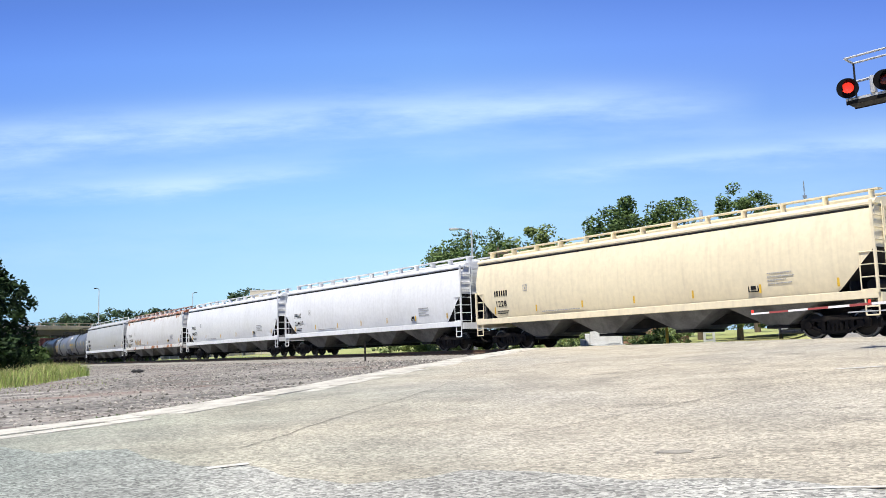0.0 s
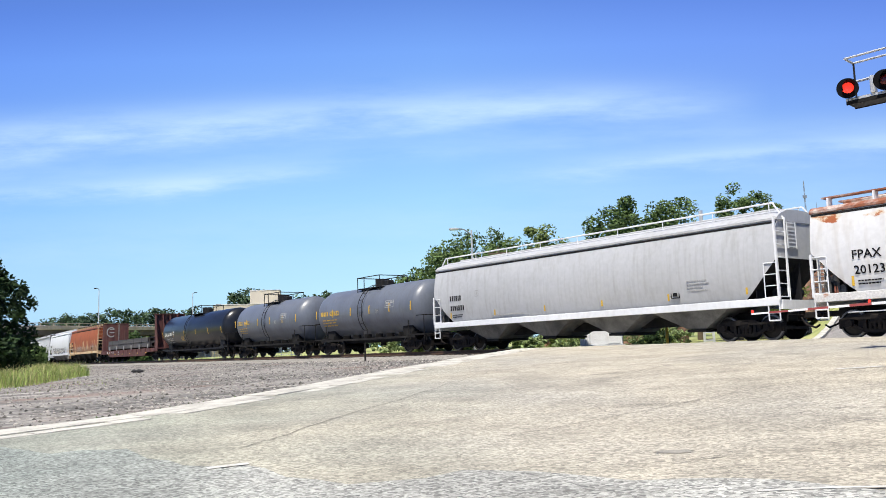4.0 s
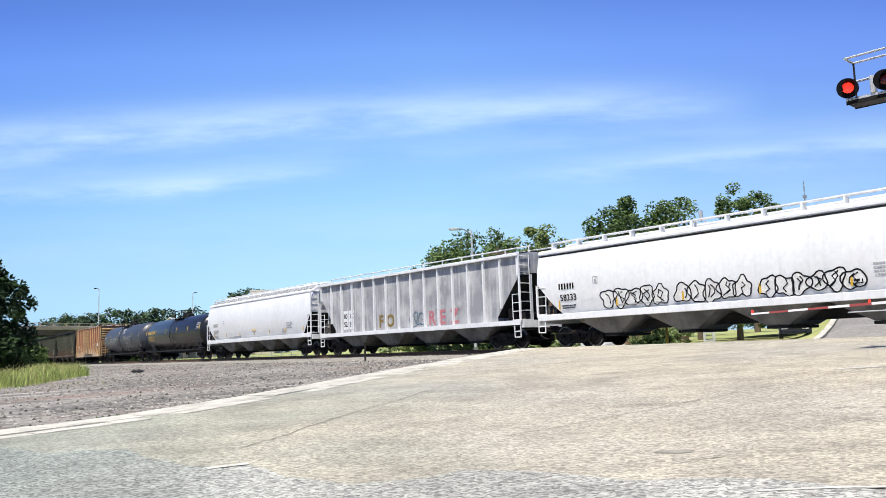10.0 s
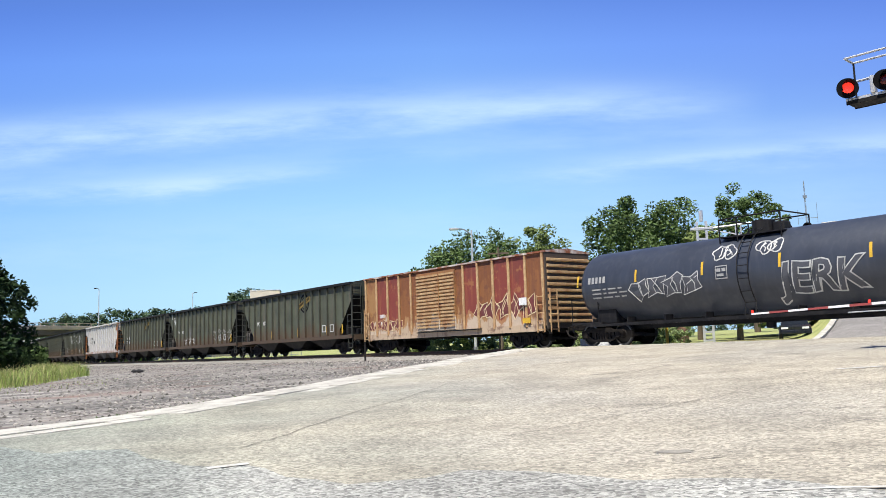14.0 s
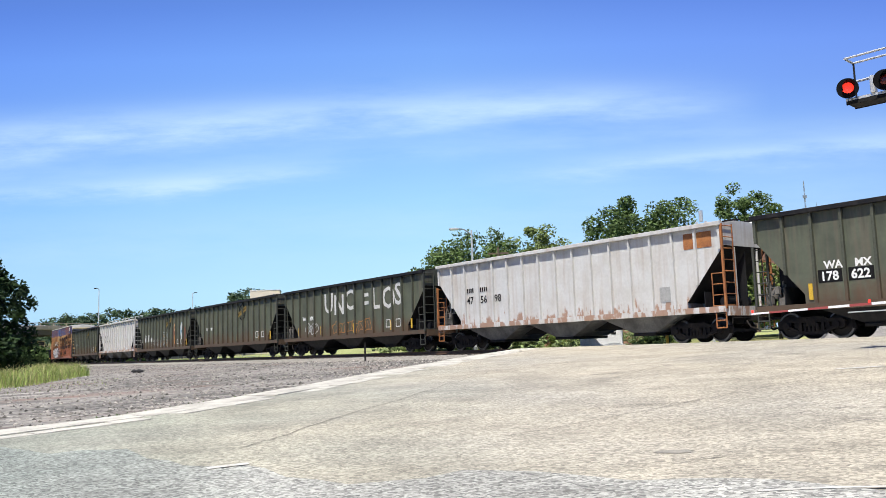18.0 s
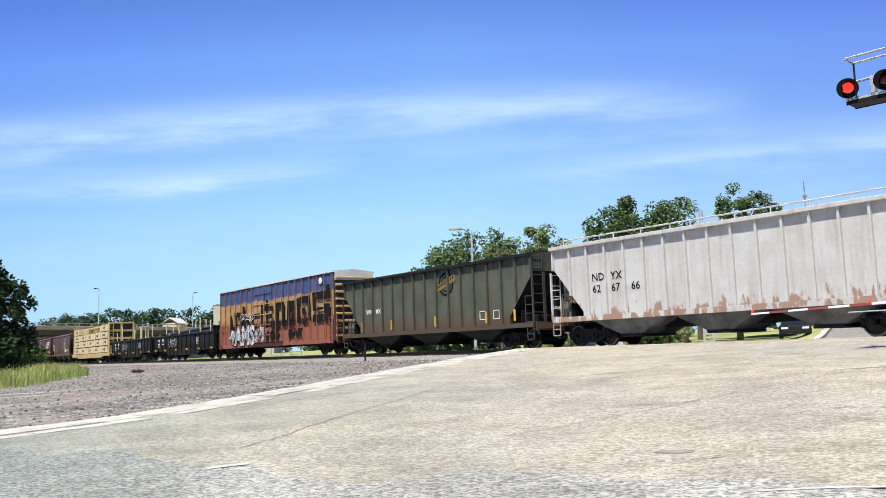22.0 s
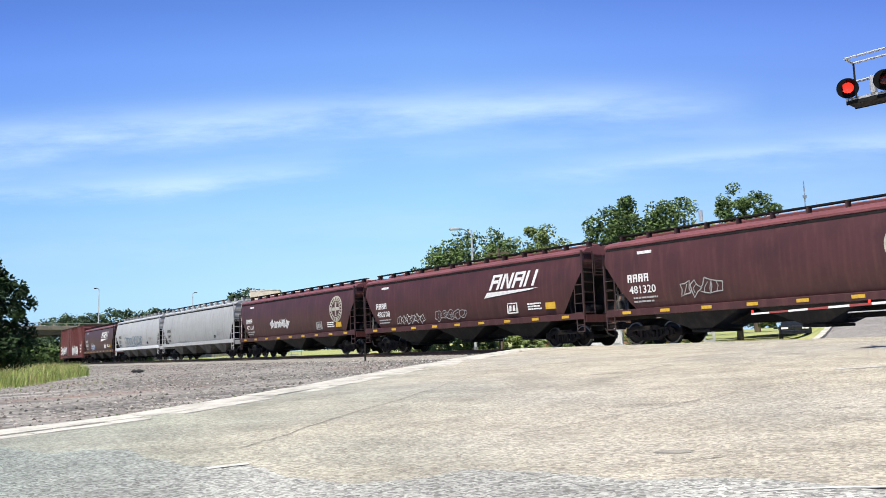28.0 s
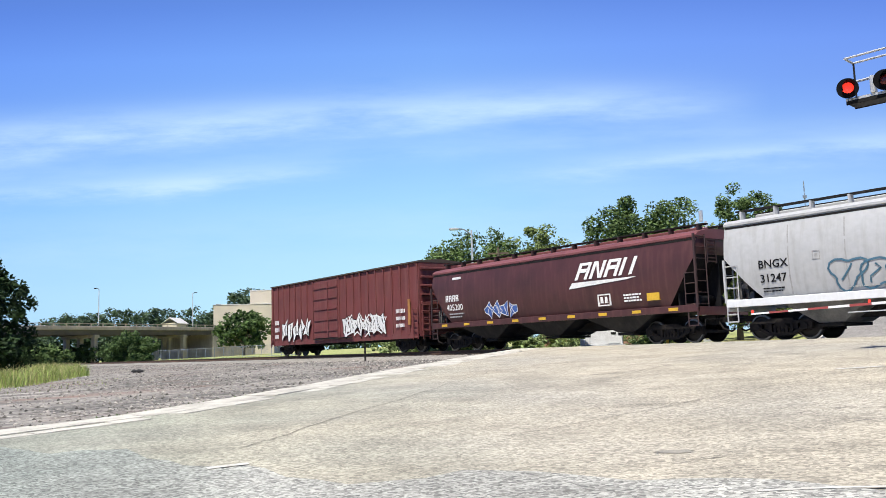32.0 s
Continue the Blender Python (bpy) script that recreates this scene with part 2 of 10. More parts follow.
def heading(s):
    c = min(max(s, -170.0), 60.0)
    return PHI + K1 * c + K2 * c * c


def centre(s):
    n = 48
    x = y = 0.0
    for i in range(n):
        h = heading(s * (i + 0.5) / n)
        x += math.cos(h)
        y += math.sin(h)
    return x / n * s, D0 - y / n * s


def on_track(s, w=0.0, z=0.0):
    x, y = centre(s)
    h = heading(s)
    return Vector((x + w * math.sin(h), y + w * math.cos(h), z))


def track_pose(s, w=0.0, z=0.0):
    p = on_track(s, w, z)
    return pose(p.x, p.y, p.z, 0, 0, -math.degrees(heading(s)))


def gone(t):
    return SPEED * (t - 16) + 0.5 * GAIN * (t - 16) ** 2


LINE_S = np.arange(-900.0, 500.0, 3.0)
LINE = np.array([centre(float(s)) for s in LINE_S])
LINE_H = np.array([heading(float(s)) for s in LINE_S])


def off_track(x, y):
    """Distance from the track's middle, positive on the camera's side."""
    x, y = np.atleast_1d(np.asarray(x, float)), np.atleast_1d(np.asarray(y, float))
    out = np.empty(len(x))
    for i in range(0, len(x), 4000):
        dx, dy = x[i:i + 4000, None] - LINE[:, 0], y[i:i + 4000, None] - LINE[:, 1]
        j = np.argmin(dx * dx + dy * dy, axis=1)
        k = np.arange(len(j))
        out[i:i + 4000] = -(dx[k, j] * np.sin(LINE_H[j]) + dy[k, j] * np.cos(LINE_H[j]))
    return out


def ramp01(a, b, v):
    t = np.clip((v - a) / (b - a), 0, 1)
    return t * t * (3 - 2 * t)


def road_z(d):
    """The street climbs to the crossing on the camera's side."""
    return -0.043 * np.clip(d - 2.0, 0, 42)


def ground_z(x, y):
    x, y = np.atleast_1d(np.asarray(x, float)), np.atleast_1d(np.asarray(y, float))
    d = off_track(x, y)
    near = road_z(d) - 0.07 - 0.28 * (1 - ramp01(3.0, 9.0, d))
    e = np.clip(-d - 3.0, 0, 130)
    rise = 0.022 + 0.080 * ramp01(-1.0, 2.2, x - 0.43 * y) * (1 - ramp01(60.0, 90.0, -d))
    far = -0.42 + rise * e
    z = np.where(d > 0, near, far)
    bed = np.abs(d)
    z = np.where(bed < 2.2, -0.45, z)
    return z


def gz(x, y):
    return float(ground_z(x, y)[0])


# ---- ground ----
def sheet(name, xs, ys, z, mats, label, kind="structure", category="ground"):
    """A sheet over a grid of places."""
    n, m = xs.shape
    verts = np.stack([xs, ys, z], -1).reshape(-1, 3)
    i = np.arange(n * m).reshape(n, m)
    faces = np.stack([i[:-1, :-1], i[1:, :-1], i[1:, 1:], i[:-1, 1:]], -1).reshape(-1, 4)
    me = bpy.data.meshes.new(name)
    me.from_pydata(verts.tolist(), [], faces.tolist())
    me.materials.append(mats)
    bm = bmesh.new()
    bm.from_mesh(me)
    bmesh.ops.recalc_face_normals(bm, faces=bm.faces)
    if sum(f.normal.z for f in bm.faces) < 0:
        bmesh.ops.reverse_faces(bm, faces=bm.faces)
    bm.to_mesh(me)
    bm.free()
    smooth(me)
    return tagged(new(name, me), label, category, kind=kind)


def ground_material():
    """Gravel near the track, grass beyond it."""
    m = bpy.data.materials.new("gravel_and_grass")
    m.use_nodes = True
    n, l = m.node_tree.nodes, m.node_tree.links
    b = n["Principled BSDF"]
    b.inputs["Roughness"].default_value = 0.95
    tc = n.new("ShaderNodeTexCoord")

    def noise_of(scale, detail=6):
        t = n.new("ShaderNodeTexNoise")
        t.inputs["Scale"].default_value, t.inputs["Detail"].default_value = scale, detail
        l.new(tc.outputs["Object"], t.inputs["Vector"])
        return t.outputs["Fac"]

    def ramp_of(src, stops):
        r = n.new("ShaderNodeValToRGB")
        while len(r.color_ramp.elements) < len(stops):
            r.color_ramp.elements.new(0.5)
        for e, (p, c) in zip(r.color_ramp.elements, stops):
            e.position, e.color = p, (*c, 1)
        l.new(src, r.inputs[0])
        return r.outputs[0]

    stones = n.new("ShaderNodeTexVoronoi")
    stones.inputs["Scale"].default_value = 8.0
    l.new(tc.outputs["Object"], stones.inputs["Vector"])
    gravel = ramp_of(stones.outputs["Color"], [(0.1, (0.036, 0.033, 0.029)), (0.5, (0.125, 0.115, 0.10)), (0.9, (0.37, 0.345, 0.305))])
    patch = ramp_of(noise_of(0.16, 10), [(0.44, (0, 0, 0)), (0.60, (1, 1, 1))])
    mx = n.new("ShaderNodeMixRGB")
    mx.inputs[2].default_value = (0.33, 0.31, 0.275, 1)
    mu = n.new("ShaderNodeMath")
    mu.operation = "MULTIPLY"
    mu.inputs[1].default_value = 0.55
    l.new(patch, mu.inputs[0])
    l.new(mu.outputs[0], mx.inputs[0])
    l.new(gravel, mx.inputs[1])

    def wash(under, colour, scale, stretch, lo, hi, amount, shift):
        """Ragged patches of another soil, drawn out along the lot's wheel tracks."""
        mp = n.new("ShaderNodeMapping")
        mp.inputs["Scale"].default_value, mp.inputs["Location"].default_value = stretch, (shift, shift, 0)
        mp.inputs["Rotation"].default_value = (0, 0, radians(18))
        l.new(tc.outputs["Object"], mp.inputs[0])
        t = n.new("ShaderNodeTexNoise")
        t.inputs["Scale"].default_value, t.inputs["Detail"].default_value, t.inputs["Roughness"].default_value = scale, 9, 0.66
        l.new(mp.outputs[0], t.inputs["Vector"])
        r = ramp_of(t.outputs["Fac"], [(lo, (0, 0, 0)), (hi, (amount, amount, amount))])
        x = n.new("ShaderNodeMixRGB")
        x.inputs[2].default_value = (*colour, 1)
        l.new(r, x.inputs[0])
        l.new(under, x.inputs[1])
        return x.outputs[0]

    soil = wash(mx.outputs[0], (0.085, 0.080, 0.074), 0.5, (0.35, 1.3, 1), 0.50, 0.62, 0.75, 3.0)
    soil = wash(soil, (0.20, 0.115, 0.085), 0.35, (0.5, 1.2, 1), 0.55, 0.66, 0.7, 11.0)
    soil = wash(soil, (0.47, 0.44, 0.39), 0.42, (0.22, 1.6, 1), 0.57, 0.66, 0.75, 27.0)
    grass = ramp_of(noise_of(0.6, 8), [(0.3, (0.19, 0.23, 0.07)), (0.55, (0.32, 0.34, 0.12)), (0.75, (0.44, 0.40, 0.20))])
    at = n.new("ShaderNodeAttribute")
    at.attribute_name = "grass"
    mg = n.new("ShaderNodeMixRGB")
    l.new(at.outputs["Fac"], mg.inputs[0])
    l.new(soil, mg.inputs[1])
    l.new(grass, mg.inputs[2])
    l.new(mg.outputs[0], b.inputs["Base Color"])
    bp = n.new("ShaderNodeBump")
    bp.inputs["Strength"].default_value, bp.inputs["Distance"].default_value = 0.7, 0.05
    l.new(stones.outputs["Distance"], bp.inputs["Height"])
    l.new(bp.outputs[0], b.inputs["Normal"])
    return m


def build_ground():
    t = np.linspace(-1, 1, 221)
    g = 2600 * np.sinh(5.5 * t) / math.sinh(5.5)
    xs, ys = np.meshgrid(g, g + 30, indexing="ij")
    z = ground_z(xs.ravel(), ys.ravel()).reshape(xs.shape)
    d = off_track(xs.ravel(), ys.ravel())
    ob = sheet("ground", xs, ys, z, ground_material(), "dusty grey gravel lot running into rough green grass")
    green = np.where(d < 0, ramp01(3.2, 4.6, -d), ramp01(0.0, 2.0, np.minimum(np.interp(ys.ravel(), [33, 34.6, 39, 45.5, 62, 78, 200], [-21, -17.4, -18.2, -19.4, -27.4, -38, -125]) - xs.ravel(), ys.ravel() - 33.6)))
    a = ob.data.attributes.new("grass", "FLOAT", "POINT")
    a.data.foreach_set("value", green.astype(np.float32))


build_ground()


def kerb_s(d):
    """Where the street ends at the gravel lot, at a distance d from the track: a slow bend."""
    return 11.3 + 0.455 * d + float(np.interp(d, (2, 7.6, 13, 16.5, 20, 24, 26, 31), (-2.5, -1.9, -0.95, -0.5, 0.2, 0.3, -0.4, -2.0)))


def plan_sheet(name, ds, s_of, zs, mat, label, steps=60, category="road"):
    """A sheet laid along the track's own grid: rows of distance d, across from s_of(d)[0] to s_of(d)[1]."""
    xs, ys, z = (np.empty((len(ds), steps + 1)) for _ in range(3))
    for i, d in enumerate(ds):
        a, b = s_of(d)
        for j in range(steps + 1):
            p = on_track(a + (b - a) * (j / steps) ** 1.6, -d)
            xs[i, j], ys[i, j] = p.x, p.y
        z[i] = zs(d, xs[i], ys[i])
    return sheet(name, xs, ys, z, mat, label, category=category)


def road_material(name, a, b, c, speckle=0.42):
    m = material(name, a, 0.88, dark=b, amount=0.9, scale=0.13, stretch=(1, 0.8, 1), fine=90, bump=0.25)
    n, l = m.node_tree.nodes, m.node_tree.links
    bs = n["Principled BSDF"]
    src = bs.inputs["Base Color"].links[0].from_socket
    tc = n.new("ShaderNodeTexCoord")
    nz = n.new("ShaderNodeTexNoise")
    nz.inputs["Scale"].default_value, nz.inputs["Detail"].default_value = 0.9, 6
    l.new(tc.outputs["Object"], nz.inputs["Vector"])
    ad = n.new("ShaderNodeMixRGB")
    ad.blend_type = "ADD"
    ad.inputs[0].default_value = 0.9
    l.new(tc.outputs["Object"], ad.inputs[1])
    l.new(nz.outputs["Color"], ad.inputs[2])
    vo = n.new("ShaderNodeTexVoronoi")
    vo.feature = "DISTANCE_TO_EDGE"
    vo.inputs["Scale"].default_value = 0.33
    l.new(ad.outputs[0], vo.inputs["Vector"])
    lt = n.new("ShaderNodeMath")
    lt.operation = "LESS_THAN"
    lt.inputs[1].default_value = 0.0028
    l.new(vo.outputs["Distance"], lt.inputs[0])
    gate = n.new("ShaderNodeTexNoise")
    gate.inputs["Scale"].default_value = 0.12
    l.new(tc.outputs["Object"], gate.inputs["Vector"])
    gt = n.new("ShaderNodeMath")
    gt.operation = "GREATER_THAN"
    gt.inputs[1].default_value = 0.54
    l.new(gate.outputs["Fac"], gt.inputs[0])
    mu = n.new("ShaderNodeMath")
    mu.operation = "MULTIPLY"
    l.new(lt.outputs[0], mu.inputs[0])
    l.new(gt.outputs[0], mu.inputs[1])
    mx = n.new("ShaderNodeMixRGB")
    mx.inputs[2].default_value = (*c, 1)
    l.new(mu.outputs[0], mx.inputs[0])
    l.new(src, mx.inputs[1])
    # pale and dark aggregate
    sp = n.new("ShaderNodeTexVoronoi")
    sp.inputs["Scale"].default_value = 34.0
    l.new(tc.outputs["Object"], sp.inputs["Vector"])
    hs = n.new("ShaderNodeHueSaturation")
    mr = n.new("ShaderNodeMapRange")
    mr.inputs[3].default_value, mr.inputs[4].default_value = 1 - speckle, 1 + speckle
    one = n.new("ShaderNodeSeparateColor")
    l.new(sp.outputs["Color"], one.inputs[0])
    l.new(one.outputs[0], mr.inputs[0])
    # worn and stained blotches between hand and wheel size
    wn_ = n.new("ShaderNodeTexNoise")
    wn_.inputs["Scale"].default_value, wn_.inputs["Detail"].default_value, wn_.inputs["Roughness"].default_value = 0.8, 12, 0.72
    l.new(tc.outputs["Object"], wn_.inputs["Vector"])
    wr = n.new("ShaderNodeMapRange")
    wr.inputs[1].default_value, wr.inputs[2].default_value, wr.inputs[3].default_value, wr.inputs[4].default_value = 0.32, 0.66, 0.70, 1.22
    l.new(wn_.outputs["Fac"], wr.inputs[0])
    wm = n.new("ShaderNodeMath")
    wm.operation = "MULTIPLY"
    l.new(mr.outputs[0], wm.inputs[0])
    l.new(wr.outputs[0], wm.inputs[1])
    l.new(wm.outputs[0], hs.inputs["Value"])
    l.new(mx.outputs[0], hs.inputs["Color"])
    l.new(hs.outputs[0], bs.inputs["Base Color"])
    return m


ROAD = road_material("worn_tan_pavement", (0.375, 0.338, 0.262), (0.295, 0.282, 0.245), (0.20, 0.18, 0.15))
APRON = road_material("bleached_grey_asphalt", (0.31, 0.307, 0.275), (0.39, 0.382, 0.345), (0.24, 0.23, 0.21), 0.6)
def tint_apron_left():
    """A darker, greener tint on the camera's left, with a ragged edge."""
    n, l = APRON.node_tree.nodes, APRON.node_tree.links
    bs = n["Principled BSDF"]
    src = bs.inputs["Base Color"].links[0].from_socket
    tc = n.new("ShaderNodeTexCoord")
    sx = n.new("ShaderNodeSeparateXYZ")
    l.new(tc.outputs["Object"], sx.inputs[0])
    nz = n.new("ShaderNodeTexNoise")
    nz.inputs["Scale"].default_value, nz.inputs["Detail"].default_value = 0.5, 7
    l.new(tc.outputs["Object"], nz.inputs["Vector"])
    ma = n.new("ShaderNodeMath")
    ma.operation = "MULTIPLY_ADD"
    ma.inputs[1].default_value = 5.0
    l.new(nz.outputs["Fac"], ma.inputs[0])
    l.new(sx.outputs["X"], ma.inputs[2])
    mr = n.new("ShaderNodeMapRange")
    mr.inputs[1].default_value, mr.inputs[2].default_value, mr.inputs[3].default_value, mr.inputs[4].default_value = -2.5, 2.0, 1.0, 0.0
    l.new(ma.outputs[0], mr.inputs[0])
    mx = n.new("ShaderNodeMixRGB")
    mx.blend_type = "MULTIPLY"
    mx.inputs[2].default_value = (0.60, 0.67, 0.66, 1)
    l.new(mr.outputs[0], mx.inputs[0])
    l.new(src, mx.inputs[1])
    l.new(mx.outputs[0], bs.inputs["Base Color"])


tint_apron_left()


def tint_road_left():
    """The street's colour turns darker, greyer and greener towards the gravel lot."""
    n, l = ROAD.node_tree.nodes, ROAD.node_tree.links
    bs = n["Principled BSDF"]
    src = bs.inputs["Base Color"].links[0].from_socket
    tc = n.new("ShaderNodeTexCoord")
    sx = n.new("ShaderNodeSeparateXYZ")
    l.new(tc.outputs["Object"], sx.inputs[0])
    nz = n.new("ShaderNodeTexNoise")
    nz.inputs["Scale"].default_value, nz.inputs["Detail"].default_value = 0.35, 8
    l.new(tc.outputs["Object"], nz.inputs["Vector"])
    ma = n.new("ShaderNodeMath")
    ma.operation = "MULTIPLY_ADD"
    ma.inputs[1].default_value = 6.0
    l.new(nz.outputs["Fac"], ma.inputs[0])
    l.new(sx.outputs["X"], ma.inputs[2])
    mr = n.new("ShaderNodeMapRange")
    mr.inputs[1].default_value, mr.inputs[2].default_value, mr.inputs[3].default_value, mr.inputs[4].default_value = -2.5, 4.5, 1.0, 0.0
    l.new(ma.outputs[0], mr.inputs[0])
    mx = n.new("ShaderNodeMixRGB")
    mx.blend_type = "MULTIPLY"
    mx.inputs[2].default_value = (0.70, 0.79, 0.81, 1)
    l.new(mr.outputs[0], mx.inputs[0])
    l.new(src, mx.inputs[1])
    l.new(mx.outputs[0], bs.inputs["Base Color"])


tint_road_left()
FAR_ROAD = road_material("grey_concrete_street", (0.24, 0.225, 0.205), (0.19, 0.18, 0.165), (0.2, 0.19, 0.18))
ds = np.concatenate([np.linspace(1.72, 8, 14), np.linspace(8.6, 34, 40), np.linspace(36, 70, 8)])
plan_sheet("road", ds, lambda d: (kerb_s(d) - 0.75, 90.0), lambda d, x, y: np.full(x.shape, float(road_z(d))), ROAD, "wide tan street of cracked worn pavement climbing to the crossing")
# the older grey surface near the camera ends in a ragged edge
rnd = random.Random(5)


def build_apron():
    xs, ys, z = (np.empty((30, 81)) for _ in range(3))
    for j in range(81):
        x = -11 + 24 * j / 80
        front = 6.8 - 0.6 * x + 0.035 * x * x if x < 8 else 4.2
        front += 0.35 * math.sin(x * 1.3) + 0.22 * math.sin(x * 3.1 + 1) + rnd.uniform(-0.12, 0.12)
        for i in range(30):
            y = -16 + (front + 16) * i / 29
            xs[i, j], ys[i, j] = x, y
    d = off_track(xs.ravel(), ys.ravel()).reshape(xs.shape)
    z = road_z(d) + 0.012
    sheet("asphalt_apron", xs, ys, z, APRON, "bleached grey asphalt patch with a ragged edge", category="road")


build_apron()


def strip(name, pts, width, zoff, mat, parent=None, label="", height=0.0, category="", kind="", zf=None):
    """A band on the ground along plan points; with a height it is a bar with sides."""
    bm = bmesh.new()
    rings = []
    for i, p in enumerate(pts):
        a, b = Vector(pts[max(i - 1, 0)]), Vector(pts[min(i + 1, len(pts) - 1)])
        t = (b - a).normalized()
        nrm = Vector((-t.y, t.x))
        zz = zf(p[0], p[1]) if zf else float(road_z(off_track(p[0], p[1])[0]))
        l, r = Vector(p) + nrm * width / 2, Vector(p) - nrm * width / 2
        if height:
            rings.append([(l.x, l.y, zz - 0.25), (l.x, l.y, zz + height), (r.x, r.y, zz + height), (r.x, r.y, zz - 0.25)])
        else:
            rings.append([(l.x, l.y, zz + zoff), (r.x, r.y, zz + zoff)])
    loft(bm, rings, closed=bool(height), cap=bool(height))
    fixed(bm)
    if not height and sum(f.normal.z for f in bm.faces) < 0:
        bmesh.ops.reverse_faces(bm, faces=bm.faces)
    ob = part(name, bm, mat, parent, label)
    if category or kind:
        tagged(ob, label, category, kind=kind)
    return ob


def kerb_line(d, out=0.0):
    p = on_track(kerb_s(d) - out, -d)
    return (p.x, p.y)


kerb = thing("kerb", "pale broken concrete kerb along the gravel lot", "kerb", kind="structure")
kd = [2.2 + i * 1.55 for i in range(26)]
rk = random.Random(9)
for a, b in zip(kd, kd[1:]):
    strip("kerb_stone", [kerb_line(a + 0.02, 1.05), kerb_line((a + b) / 2, 1.05 + rk.uniform(-0.03, 0.03)), kerb_line(b - 0.02, 1.05)], 0.92 + rk.uniform(-0.10, 0.10), 0, PALE_CONCRETE, kerb, height=0.012 + rk.uniform(-0.006, 0.012))
for i in range(64):
    a = 2.4 + i * 0.6
    if rk.random() < 0.86:
        strip("gutter_slab", [kerb_line(a, 0.25 + rk.uniform(-0.04, 0.04)), kerb_line(a + 0.3, 0.25 + rk.uniform(-0.05, 0.05)), kerb_line(a + 0.57, 0.25 + rk.uniform(-0.04, 0.04))], 0.44 + rk.uniform(-0.12, 0.10), 0, PALE_CONCRETE, kerb, height=0.008 + rk.uniform(-0.004, 0.008))


def build_stones():
    """Loose stones over the gravel lot."""
    g = np.random.RandomState(17)
    n = 15000
    d = 3.0 + 24 * g.rand(n)
    s = np.array([kerb_s(float(q)) for q in d]) - 1.9 - 55 * g.rand(n) ** 1.5
    pts = np.array([tuple(on_track(float(a), -float(b))) for a, b in zip(s, d)])
    z = ground_z(pts[:, 0], pts[:, 1])
    r = 0.013 + 0.042 * g.rand(n) ** 3
    oc = np.array([(1, 0, 0), (0, 1, 0), (-1, 0, 0), (0, -1, 0), (0, 0, 0.8), (0, 0, -0.5)])
    v = oc[None] * r[:, None, None] * (0.7 + 0.6 * g.rand(n, 6, 1))
    a = g.rand(n) * 6.283
    c, sn = np.cos(a)[:, None], np.sin(a)[:, None]
    vx, vy = v[..., 0] * c - v[..., 1] * sn, v[..., 0] * sn + v[..., 1] * c
    v = np.stack([vx + pts[:, 0, None], vy + pts[:, 1, None], v[..., 2] + z[:, None] + 0.01], -1).reshape(-1, 3)
    f = np.array([(0, 1, 4), (1, 2, 4), (2, 3, 4), (3, 0, 4), (1, 0, 5), (2, 1, 5), (3, 2, 5), (0, 3, 5)])
    faces = (f[None] + 6 * np.arange(n)[:, None, None]).reshape(-1, 3)
    me = bpy.data.meshes.new("loose_stones")
    me.from_pydata(v.tolist(), [], faces.tolist())
    me.materials.append(material("mixed_grey_stone", (0.27, 0.25, 0.22), 0.95, dark=(0.15, 0.14, 0.122), amount=0.8, scale=0.8, fine=30, bump=0.1, islands=0.75))
    tagged(new("loose_stones", me), "loose grey and tan stones over the gravel lot", "gravel", kind="stuff")


build_stones()


